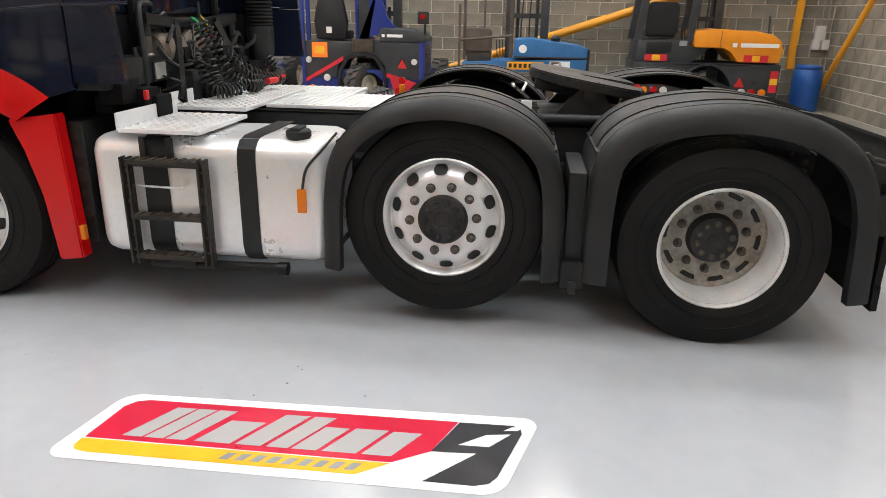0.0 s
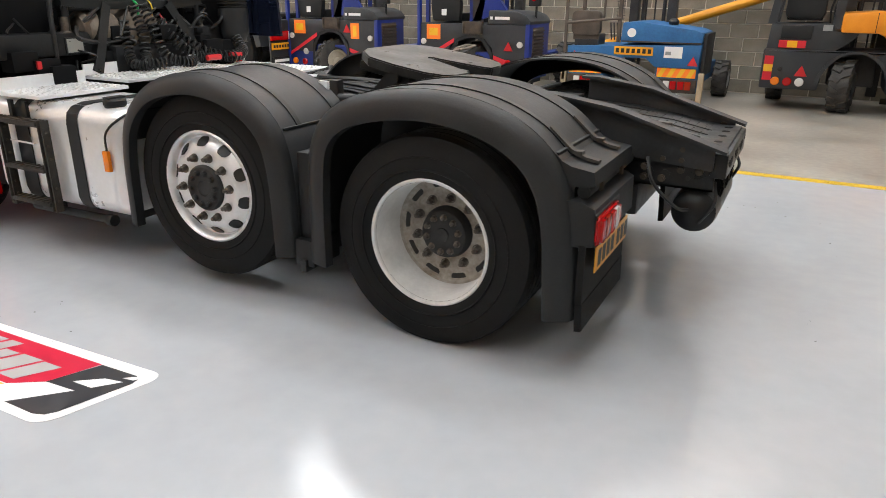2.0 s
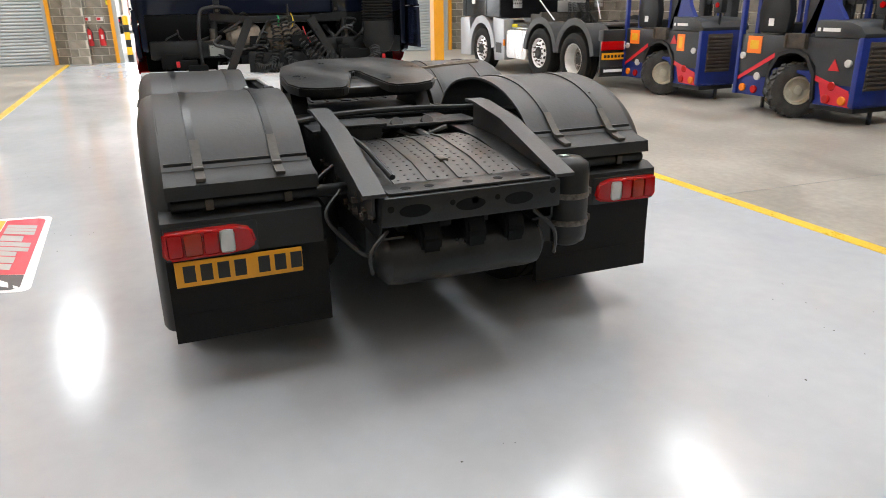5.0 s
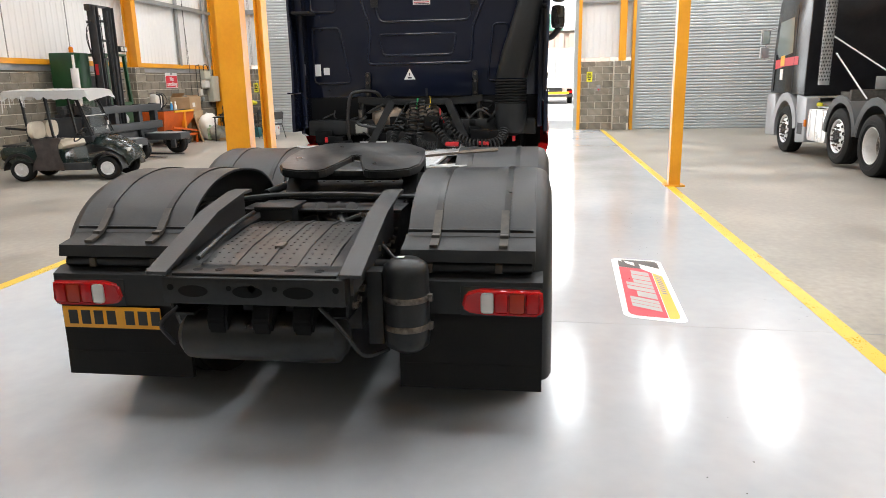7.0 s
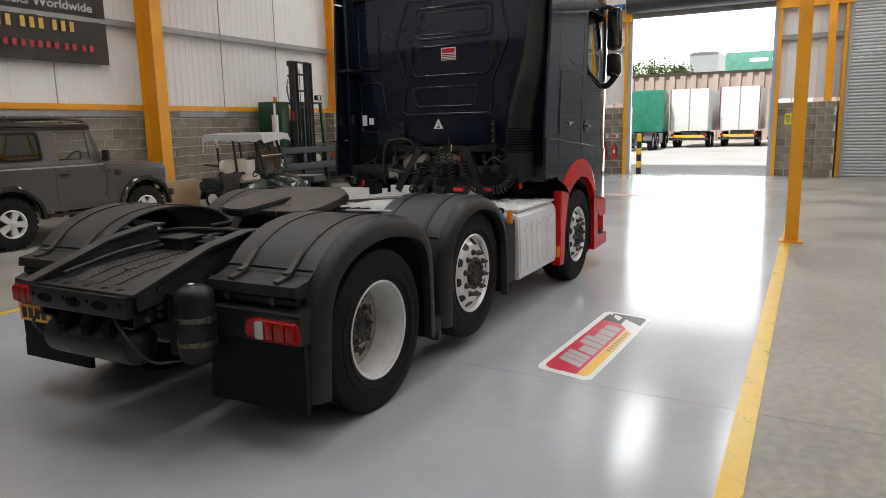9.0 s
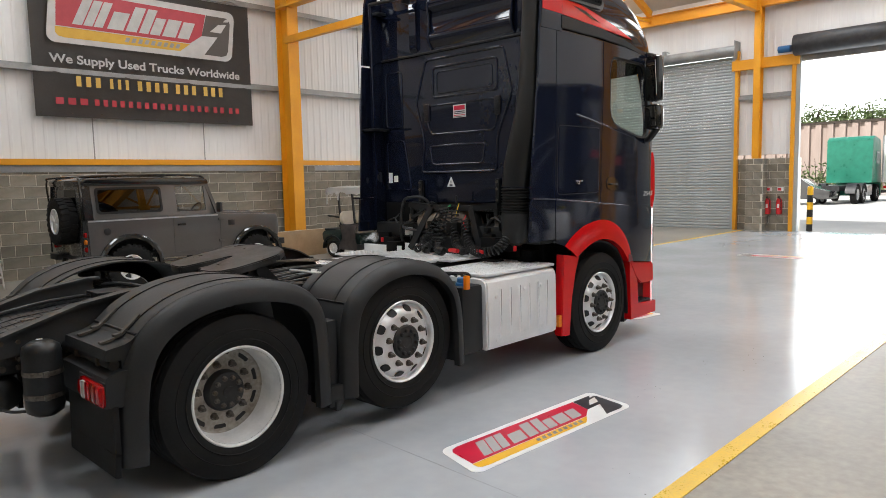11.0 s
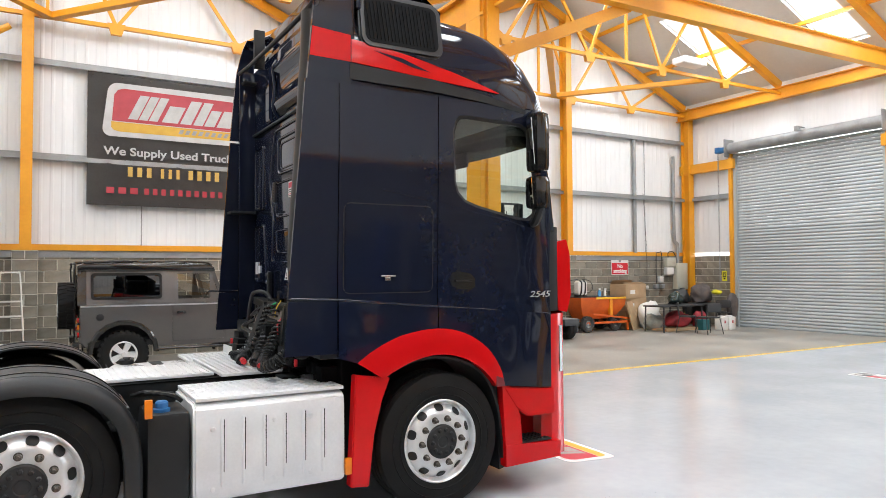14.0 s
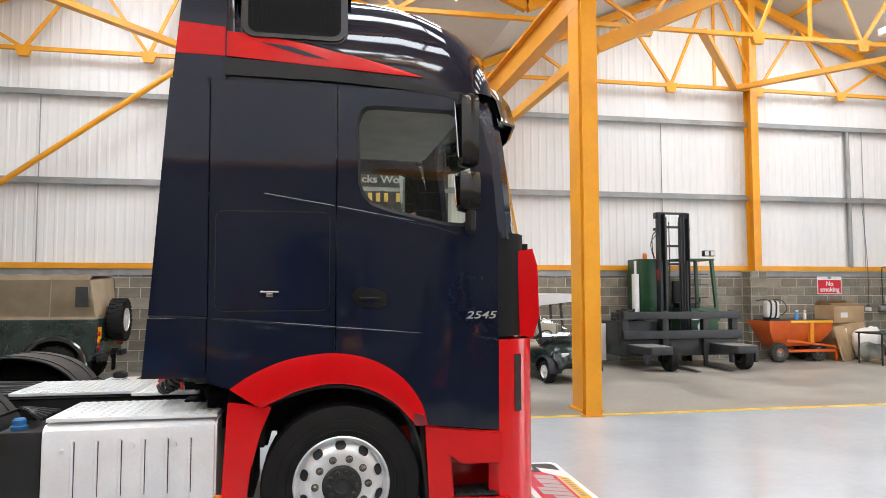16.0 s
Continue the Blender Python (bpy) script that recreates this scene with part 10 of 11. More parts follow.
def chassis_legs(t, w, paint, y1=2.1, tyre=FORK_TYRE, rim=FORK_RIM, r=0.38):
    for s in (-1, 1):
        bm = B()
        box(bm, min(s * (w - 0.22), s * w), max(s * (w - 0.22), s * w), 0.9, y1, 0.32, 0.62, 0.02)
        part("chassis_leg", bm, paint, t)
        put_wheel(t, tyre, rim, s * (w + 0.08), y1 - 0.30, r, s, 0, None, -90 - 90 * 0 if s > 0 else -90)


def mast_of(t, x, y, top, mat="dark_steel", half=0.33):
    for s in (-1, 1):
        bm = B()
        box(bm, x + s * half - 0.07, x + s * half + 0.07, y - 0.08, y + 0.08, 0.15, top, 0.006)
        part("mast_rail", bm, mat, t)
        bm = B()
        rod(bm, (x + s * half * 0.55, y, 0.3), (x + s * half * 0.55, y, top - 0.3), 0.03, 10)
        part("lift_cylinder", bm, mat, t)
    for z in (0.6, 1.5, top - 0.1):
        panel(t, "mast_cross_bar", mat, x - half, x + half, y - 0.05, y + 0.05, z, z + 0.08)
    bm = B()
    tube(bm, curve_points([(x - 0.08, y - 0.06, 0.6), (x - 0.10, y - 0.1, 1.4), (x - 0.06, y - 0.06, top - 0.2)]), 0.014, 6)
    tube(bm, curve_points([(x + 0.06, y - 0.06, 0.6), (x + 0.04, y - 0.1, 1.4), (x + 0.06, y - 0.06, top - 0.2)]), 0.014, 6)
    part("mast_hose", bm, "hose", t)


def blue_forklift(x, y, steer, second_panel=False):
    t = thing("truck_forklift", "blue and grey truck-mounted forklift with red stripes", "forklift", pose(x, y, 0), group="blue truck-mounted forklifts")
    bm = B()
    rounded(bm, arch_panel(-1.0, 1.0, 0.24, 0.66, -0.02, 0.42, 0.62), 0.02, 0.95, "y", 0.012)
    part("lower_body", bm, "moffett_blue", t)
    bm = B()
    rounded(bm, arch_panel(-0.99, 0.98, 0.52, 1.10, -0.02, 0.42, 0.90), 0.0, 0.92, "y", 0.015)
    body = part("rear_panel", bm, "machine_grey", t, "dark grey rear body panel")
    bm = B()
    arc = [(-0.44, 0.30), (-0.40, 0.66), (-0.26, 0.87), (-0.08, 0.93), (0.08, 0.93), (0.24, 0.87), (0.38, 0.66), (0.42, 0.30)]
    strip_prism(bm, arc, [(a * 0.9 , z - 0.05) for a, z in arc], -0.02, 0.3)
    part("arch_trim", bm, "plastic", t)
    panel(t, "rear_post", "moffett_blue", -1.02, -0.96, -0.02, 0.05, 0.24, 1.75, 0.01)
    panel(t, "corner_post", "moffett_blue", 0.94, 1.02, -0.01, 0.90, 0.26, 1.12, 0.02)
    # diagonal red stripes and red lower fields
    for pts in (((-0.96, 0.50), (-0.96, 0.44), (-0.32, 0.80), (-0.32, 0.87)), ((0.40, 0.62), (0.40, 0.55), (0.93, 0.40), (0.93, 0.46))):
        bm = B()
        poly(bm, [(a, -0.004, z) for a, z in pts])
        part("stripe", bm, "sign_red", t, "", 0)
    bm = B()
    poly(bm, [(0.44, 0.012, 0.56), (0.54, 0.012, 0.27), (0.96, 0.012, 0.25), (0.96, 0.012, 0.42)])
    part("red_field", bm, "sign_red", t, "", 0)
    for px in (-0.82, ):
        panel(t, "reflector_panel", "orange_fluo", px - 0.02, px + 0.24, -0.008, 0.0, 0.84, 1.08)
        panel(t, "reflector_centre", "decal_yellow", px + 0.03, px + 0.19, -0.011, 0.0, 0.90, 1.02)
    panel(t, "reflector_panel", "orange_fluo", 0.44, 0.62, -0.008, 0.0, 0.78, 1.05) if second_panel else None
    panel(t, "reflector_centre", "decal_yellow", 0.49, 0.57, -0.011, 0.0, 0.82, 1.01) if second_panel else None
    triangle(t, (0.66, -0.002, 0.76) if not second_panel else (0.36, -0.002, 0.95), EX, EZ, 0.16)
    for px, pz, mat in ((-0.90, 0.80, "lens_white"), (0.86, 0.80, "lens_white"), (-0.60, 0.52, "lens_white"), (-0.86, 0.34, "lens_orange"), (-0.64, 0.33, "lens_red"), (0.66, 0.50, "lens_red"), (0.60, 0.33, "lens_red"), (0.84, 0.33, "lens_orange")):
        disc(t, "lamp", mat, (px, 0.0 if pz > 0.6 else 0.018, pz), 0.05 if pz > 0.6 else 0.058, "y", 0.03)
    bm = B()
    box(bm, -0.16, 0.20, -0.03, 0.04, 0.94, 1.14, 0.01)
    for q in (-0.14, 0.18):
        rod(bm, (q, -0.04, 0.96), (q, -0.04, 1.12), 0.018, 8)
    part("hinge_plate", bm, "rust", t)
    # side with slatted grille
    bm = B()
    box(bm, 1.0, 1.025, 0.12, 0.62, 0.46, 1.06, 0.004)
    grille = part("side_grille", bm, "seat_brown", t, "brown slatted radiator grille")
    for k in range(10):
        panel(grille, "slat", "seat_brown", 1.02, 1.045, 0.13, 0.61, 0.49 + k * 0.056, 0.515 + k * 0.056)
    # hood
    bm = B()
    rounded(bm, [(0.28, 1.10), (1.02, 1.10), (1.03, 1.16), (0.95, 1.25), (0.80, 1.30), (0.30, 1.32)], -0.01, 0.95, "y", 0.03)
    hood = part("hood", bm, "machine_grey", t, "dark grey rounded engine hood")
    print_bars(hood, at(0.50, -0.014, 1.20, FACE_SOUTH), 0.34, 0.07, ((0.14, 0.75),), "white")
    # cab frame
    bm = B()
    prism(bm, [(-0.12, 1.10), (0.50, 1.32), (0.36, 1.50), (0.22, 1.95), (0.20, 2.15), (0.08, 2.15), (0.06, 1.16), (-0.12, 1.16)], 0.25, 0.33)
    part("cab_side", bm, "moffett_blue", t, "blue tapered cab side plate")
    bm = B()
    for px, py in ((-0.98, 0.3), (-0.14, 0.3), (-0.98, 1.1), (0.15, 1.1)):
        bar(bm, (px, py, 1.08), (px, py, 2.15), 0.06, 0.06, up=(0, 1, 0))
    box(bm, -1.02, 0.24, 0.22, 1.2, 2.12, 2.18, 0.02)
    part("cab_frame", bm, "moffett_blue", t)
    panel(t, "cab_screen", "dark_steel", -0.12, 0.10, 0.27, 0.29, 1.14, 2.1)
    bm = B()
    rounded(bm, [(-0.80, 1.12), (-0.30, 1.12), (-0.27, 1.40), (-0.34, 1.74), (-0.46, 1.82), (-0.66, 1.82), (-0.78, 1.70), (-0.84, 1.40)], 0.12, 0.26, "y", 0.05)
    box(bm, -0.8, -0.3, 0.26, 0.7, 1.12, 1.26, 0.04)
    part("operator_seat", bm, "plastic", t)
    panel(t, "seat_label", "white", -0.62, -0.53, 0.112, 0.118, 1.22, 1.32)
    bm = B()
    rod(bm, (0.98, 0.35, 1.1), (0.98, 0.35, 1.42), 0.02, 8)
    box(bm, 0.86, 1.04, 0.30, 0.42, 1.38, 1.58, 0.02)
    part("work_lamp", bm, "plastic", t)
    disc(t, "lamp_glass", "lens_red", (0.95, 0.30, 1.50), 0.04, "y", 0.015)
    rear = put_wheel(t, FORK_TYRE, FORK_RIM, -0.02, 0.14, 0.38, 1, 0, None, -90 + steer)
    bm = B()
    box(bm, -0.2, 0.2, 0.4, 0.8, 0.4, 0.8, 0.03)
    part("wheel_motor", bm, "dark_steel", t)
    chassis_legs(t, 0.98, "moffett_blue", 2.15)
    mast_of(t, 0.05, 1.15, 1.95)
    bm = B()
    box(bm, 0.3, 0.95, 0.1, 0.8, 0.17, 0.25)
    rod(bm, (-0.9, 0.5, 0.0), (-0.9, 0.5, 0.3), 0.03, 8)
    rod(bm, (0.9, 0.5, 0.0), (0.9, 0.5, 0.3), 0.03, 8)
    part("stabiliser", bm, "dark_steel", t)
    return t


blue_forklift(-3.68, 7.0, -28)
blue_forklift(-6.56, 7.05, -35, True)


def old_forklift(x, y):
    t = thing("old_forklift", "faded blue truck-mounted forklift with brown seat", "forklift", pose(x, y, 0))
    bm = B()
    rounded(bm, [(-1.0, 0.56), (-0.38, 0.56), (-0.22, 0.68), (0.22, 0.68), (0.36, 0.56), (0.98, 0.56), (1.0, 0.90), (-1.0, 0.82)], 0.0, 0.9, "y", 0.012)
    part("rear_body", bm, "old_blue", t)
    for a, b in ((-0.98, -0.42), (0.38, 0.98)):
        bm = B()
        box(bm, a, b, 0.03, 0.75, 0.20, 0.57, 0.01)
        part("lower_panel", bm, "old_blue", t)
        chevrons(t, (a + 0.02, 0.02, 0.42), EX, EZ, b - a - 0.04, 0.135, 4)
        panel(t, "lamp_box", "rust", a, b, 0.015, 0.06, 0.20, 0.40, 0.008)
        for q, mat in ((0.15, "lens_white"), (0.25, "lens_red"), (0.36, "lens_red"), (0.46, "lens_amber")):
            panel(t, "lens", mat, a + q - 0.04 if a < 0 else a + q - 0.02, a + q + 0.05 if a < 0 else a + q + 0.07, -0.01, 0.02, 0.25, 0.37, 0.006)
    bm = B()
    rounded(bm, [(-0.18, 0.90), (1.0, 0.92), (1.0, 1.06), (0.88, 1.10), (0.1, 1.20), (-0.16, 1.18)], -0.01, 0.95, "y", 0.015)
    hood = part("hood", bm, "old_blue", t, "faded blue sloping engine hood with rust edges")
    panel(hood, "hood_edge", "rust", -0.16, 0.98, -0.015, -0.011, 0.905, 0.925)
    disc(hood, "badge", "white", (-0.02, -0.012, 1.04), 0.065, "y", 0.005)
    bm = B()
    lathe(bm, [(0.07, 1.15), (0.08, 1.20), (0.05, 1.24), (0, 1.25)], 14, "z", (0.5, 0.4, 0))
    part("filler_cap", bm, "plastic", t)
    bm = B()
    box(bm, 1.0, 1.05, 0.1, 0.9, 0.45, 1.05, 0.01)
    part("side_panel", bm, "dark_steel", t)
    plate = panel(t, "number_plate", "plate_yellow", -0.26, 0.32, -0.02, -0.01, 0.72, 0.84, 0.004)
    print_bars(plate, at(0.03, -0.0215, 0.78, FACE_SOUTH), 0.5, 0.10, ((0.1,) * 7,), "black")
    panel(t, "notice", "white", 0.48, 0.74, -0.008, 0.0, 0.70, 0.86)
    panel(t, "notice_print", "rail_grey", 0.50, 0.58, -0.010, 0.0, 0.74, 0.79)
    triangle(t, (-0.88, -0.002, 0.68), EX, EZ, 0.15)
    triangle(t, (0.90, -0.002, 0.66), EX, EZ, 0.15)
    # seat with hoop rail
    bm = B()
    rounded(bm, round_rect(-0.98, -0.52, 0.98, 1.34, 0.08), 0.05, 0.17, "y", 0.03)
    box(bm, -0.96, -0.54, 0.1, 0.5, 0.90, 1.0, 0.03)
    part("operator_seat", bm, "seat_brown", t, "worn brown vinyl seat")
    panel(t, "seat_base", "dark_steel", -0.92, -0.55, 0.08, 0.5, 0.80, 0.92, 0.01)
    bm = B()
    tube(bm, curve_points([(-0.2, 0.0, 1.24), (-0.6, -0.04, 1.20), (-1.0, -0.02, 1.16), (-1.04, 0.2, 1.16), (-1.04, 0.6, 1.2)]), 0.02, 8)
    bar(bm, (-1.04, 0.0, 0.3), (-1.04, 0.0, 1.7), 0.04, 0.04, up=(0, 1, 0))
    bar(bm, (-0.22, 0.02, 0.9), (-0.22, 0.02, 1.9), 0.05, 0.05, up=(0, 1, 0))
    bar(bm, (-1.04, 0.9, 0.8), (-1.04, 0.9, 1.9), 0.05, 0.05, up=(0, 1, 0))
    bar(bm, (-0.7, 0.9, 1.2), (-0.7, 0.9, 1.9), 0.03, 0.03, up=(0, 1, 0))
    part("guard_rail", bm, "seat_brown", t)
    bm = B()
    for k in range(6):
        bar(bm, (-0.36 + 0.02 * k, 0.4, 1.2), (-0.36 + 0.02 * k, 0.4, 1.9), 0.005, 0.005, up=(0, 1, 0))
    for k in range(14):
        bar(bm, (-0.38, 0.4, 1.22 + 0.05 * k), (-0.24, 0.4, 1.22 + 0.05 * k), 0.005, 0.005)
    part("mesh_guard", bm, "dark_steel", t)
    bm = B()
    for k in range(4):
        rod(bm, (-0.45 + 0.05 * k, 0.5, 0.9), (-0.47 + 0.05 * k, 0.46, 1.16), 0.01, 6)
    part("lever", bm, "dark_steel", t)
    put_wheel(t, SMALL_TYRE, FORK_RIM_DARK, 0.0, 0.12, 0.29, 1, 0, None, -78)
    for s in (-1, 1):
        bm = B()
        box(bm, min(s * 0.78, s * 0.98), max(s * 0.78, s * 0.98), 0.7, 2.0, 0.3, 0.56, 0.02)
        part("chassis_leg", bm, "old_blue", t)
        put_wheel(t, SMALL_TYRE, SMALL_RIM, s * 1.14, 1.62, 0.29, 1, 0, None, -90 * s)
        bm = B()
        box(bm, s * 1.04 - 0.04, s * 1.04 + 0.04, -0.02, 0.06, 0.05, 0.5, 0.01)
        part("stabiliser", bm, "canvas", t)
    mast_of(t, 0.02, 1.2, 2.2, "dark_steel", 0.30)
    return t


old_forklift(-1.06, 7.1)


def orange_forklift(x, y):
    t = thing("orange_forklift", "dark grey and orange truck-mounted forklift", "forklift", pose(x, y, 0))
    bm = B()
    rounded(bm, arch_panel(-1.17, 1.17, 0.30, 0.86, 0.02, 0.42, 0.82), 0.0, 0.95, "y", 0.03)
    part("rear_body", bm, "machine_grey", t)
    bm = B()
    rounded(bm, [(-1.15, 0.84), (-0.28, 0.84), (-0.12, 0.95), (-0.02, 1.06), (0.0, 1.10), (-0.30, 1.12), (-0.32, 1.22), (-1.12, 1.20)], 0.03, 0.9, "y", 0.02)
    part("step_body", bm, "machine_grey", t)
    bm = B()
    pts = arc_points(0.02, 0.36, 0.47, 5, 175, 12, 0.50)
    strip_prism(bm, pts, [(a * 0.9, z - 0.03) for a, z in pts], -0.03, 0.35)
    part("wheel_arch", bm, "machine_grey", t)
    bm = B()
    rounded(bm, [(0.48, 0.88), (1.12, 0.88), (1.16, 1.05), (1.12, 1.22), (0.98, 1.32), (0.7, 1.37), (0.18, 1.39), (-0.24, 1.36), (-0.24, 1.10), (0.22, 1.10), (0.34, 1.04)], -0.02, 0.95, "y", 0.04)
    cw = part("counterweight", bm, "machine_orange", t, "bright orange rounded counterweight cover")
    panel(cw, "seam", "plastic", 0.17, 0.178, -0.023, -0.018, 1.11, 1.37)
    print_bars(cw, at(0.72, -0.026, 1.15, FACE_SOUTH), 0.72, 0.10, ((0.10, 0.82),), "white")
    refl = panel(t, "reflector_panel", "sign_red", 0.56, 0.94, -0.026, -0.02, 0.89, 1.0)
    panel(refl, "reflector_centre", "decal_yellow", 0.69, 0.81, -0.029, -0.02, 0.90, 0.99)
    refl = panel(t, "reflector_panel", "sign_red", -0.99, -0.64, -0.006, 0.035, 0.88, 0.98)
    panel(refl, "reflector_centre", "decal_yellow", -0.88, -0.75, -0.009, 0.03, 0.885, 0.975)
    for px in (-1.14, 1.02):
        r = panel(t, "corner_chevron", "sign_red", px, px + 0.12, -0.006, 0.0, 0.42, 0.76)
        panel(r, "band", "decal_yellow", px, px + 0.12, -0.009, 0.0, 0.54, 0.64)
    for px, mat in ((-0.96, "lens_orange"), (-0.80, "lens_red"), (-0.64, "lens_white"), (0.60, "lens_white"), (0.76, "lens_red"), (0.92, "lens_orange")):
        disc(t, "lamp", mat, (px, 0.0, 0.41), 0.06, "y", 0.03)
    triangle(t, (-0.64, -0.002, 0.56), EX, EZ, 0.17)
    triangle(t, (0.55, -0.002, 0.56), EX, EZ, 0.17)
    disc(t, "plug", "black", (-0.92, 0.0, 0.58), 0.03, "y", 0.01)
    disc(t, "plug", "black", (0.78, 0.0, 0.58), 0.03, "y", 0.01)
    panel(t, "access_hatch", "plastic", -0.98, -0.58, 0.015, 0.03, 1.0, 1.18, 0.01)
    panel(t, "label_patch", "rail_grey", -0.46, -0.34, 0.02, 0.028, 1.12, 1.20)
    # cab frame and seat
    for pts in ([(-1.12, 0.1, 1.2), (-1.06, 0.1, 1.7), (-1.0, 0.1, 2.25)], [(-0.30, 0.1, 1.15), (-0.28, 0.1, 1.5), (-0.20, 0.1, 2.25)], [(-1.12, 0.9, 1.2), (-1.0, 0.9, 2.25)]):
        bm = B()
        for p, q in zip(pts, pts[1:]):
            bar(bm, p, q, 0.11, 0.11, up=(0, 1, 0))
        part("cab_pillar", bm, "machine_grey", t)
    panel(t, "cab_roof", "machine_grey", -1.1, -0.1, 0.05, 1.0, 2.22, 2.30, 0.02)
    bm = B()
    rounded(bm, round_rect(-0.98, -0.46, 1.26, 1.80, 0.10), 0.25, 0.38, "y", 0.04)
    box(bm, -0.96, -0.48, 0.36, 0.8, 1.24, 1.36, 0.04)
    part("operator_seat", bm, "plastic", t)
    bm = B()
    for k in range(3):
        tube(bm, curve_points([(-0.38 + 0.05 * k, 0.3, 1.2), (-0.40 + 0.05 * k, 0.28, 1.4), (-0.36 + 0.04 * k, 0.3, 1.6)]), 0.014, 6)
    part("lever", bm, "plastic", t)
    put_wheel(t, FORK_TYRE, FORK_RIM_DARK, -0.08, 0.2, 0.38, 1, 0, None, -100)
    bm = B()
    box(bm, -0.3, 0.3, 0.4, 0.8, 0.35, 0.8, 0.03)
    part("wheel_motor", bm, "dark_steel", t)
    for s in (-1, 1):
        bm = B()
        box(bm, min(s * 0.92, s * 1.12), max(s * 0.92, s * 1.12), 0.8, 1.5, 0.3, 0.55, 0.02)
        part("chassis_leg", bm, "machine_grey", t)
        put_wheel(t, SMALL_TYRE, FORK_RIM_DARK, s * 1.0, 1.25, 0.29, 1, 0, None, -90 * s)
    mast_of(t, 0.1, 1.1, 2.4, "dark_steel", 0.24)
    return t


orange_forklift(1.90, 7.6)

# ---- drum, spade, brooms, corner switches ----
t = thing("drum", "blue plastic drum with lid against the block wall", "drum", pose(3.92, 8.75, 0))
bm = B()
lathe(bm, [(0, 0), (0.21, 0), (0.235, 0.04), (0.245, 0.2), (0.245, 0.55), (0.225, 0.70), (0.19, 0.745), (0.19, 0.76)], 32, "z")
part("body", bm, "drum_blue", t)
bm = B()
lathe(bm, [(0.20, 0.745), (0.215, 0.76), (0.215, 0.79), (0.20, 0.80), (0.19, 0.785), (0, 0.785)], 32, "z")
part("lid", bm, "drum_blue", t)
t = thing("spade", "green plastic spade with dark handle leaning on the wall", "spade", pose(3.45, 9.05, 0))
bm = B()
bar(bm, (0.0, 0.0, 0.25), (0.03, 0.24, 0.98), 0.03, 0.03, up=(0, 1, 0))
bar(bm, (-0.03, 0.25, 1.02), (0.09, 0.25, 1.02), 0.03, 0.03)
part("handle", bm, "plastic", t)
bm = B()
prism(bm, [(-0.12, 0.01), (0.10, 0.01), (0.10, 0.20), (0.04, 0.30), (0.02, 0.45), (-0.03, 0.45), (-0.05, 0.30), (-0.12, 0.22)], -0.02, 0.01)
part("blade", bm, "green_bright", t, "green plastic blade")
for x, top, mat, lb in ((3.28, 1.62, "dark_steel", "dark pole"), (3.36, 1.45, "card", "wooden broom"), (2.55, 1.75, "card", "wooden broom")):
    t = thing("broom", lb + " leaning against the block wall", "broom", pose(x, 9.05, 0))
    bm = B()
    rod(bm, (0, 0, 0.06), (0.03, 0.27, top), 0.014, 8)
    part("handle", bm, mat, t)
    bm = B()
    box(bm, -0.14, 0.14, -0.03, 0.03, 0, 0.09, 0.01)
    part("head", bm, "dark_steel", t)
for z0, z1, x, w, lb in ((1.20, 1.46, 4.20, 0.16, "grey isolator switch box on the corner wall"), (1.04, 1.22, 4.32, 0.13, "white industrial socket with red flap"), (1.04, 1.22, 4.16, 0.13, "white industrial socket on the corner wall")):
    wall_box("socket_box", lb, "socket", x, Y1 - 0.06, z0, z1, w, 0.09, "off_white", -1)
t = thing("conduit", "grey conduit pipe running up the corner wall", "conduit", pose(4.2, Y1 - 0.09, 0))
for x in (0.0, 0.1):
    bm = B()
    rod(bm, (x, 0, 1.2 + 2 * x), (x, 0, 6.0), 0.012, 8)
    part("pipe", bm, "rail_grey", t)

# ---- parked black and silver tractor unit; x forward, y to its left ----
parked = thing("parked_tractor_unit", "black and silver lorry tractor unit parked by the wall", "lorry", pose(-10.5, 7.75, 0, 0, 0, 180))
CHROME = spoke_rim(0.285, 0.28, "chrome", 10)
for s in (-1, 1):
    for x, z, deep in ((2.2, 0.50, False), (-0.65, 0.55, False), (-2.0, 0.50, True)):
        wheel(parked, x, s * 1.08, z, s, deep, spin=15)
bm = B()
for s in (-1, 1):
    box(bm, -2.95, 3.2, s * 0.40 - 0.04, s * 0.40 + 0.04, 0.70, 0.98)
for x in (-2.0, -0.65, 2.2):
    box(bm, x - 0.06, x + 0.06, -0.95, 0.95, 0.45, 0.57)
part("chassis_frame", bm, "chassis", parked)
CAB = [(1.22, 1.22), (1.18, 2.9), (1.22, 3.55), (1.6, 3.72), (2.8, 3.62), (3.2, 3.2), (3.36, 2.2), (3.42, 1.25)]
bm = B()
rounded(bm, CAB, -1.22, 1.22, "y", 0.06, 0.4)
pc = part("cab", bm, "truck_black", parked, "glossy black sleeper cab")
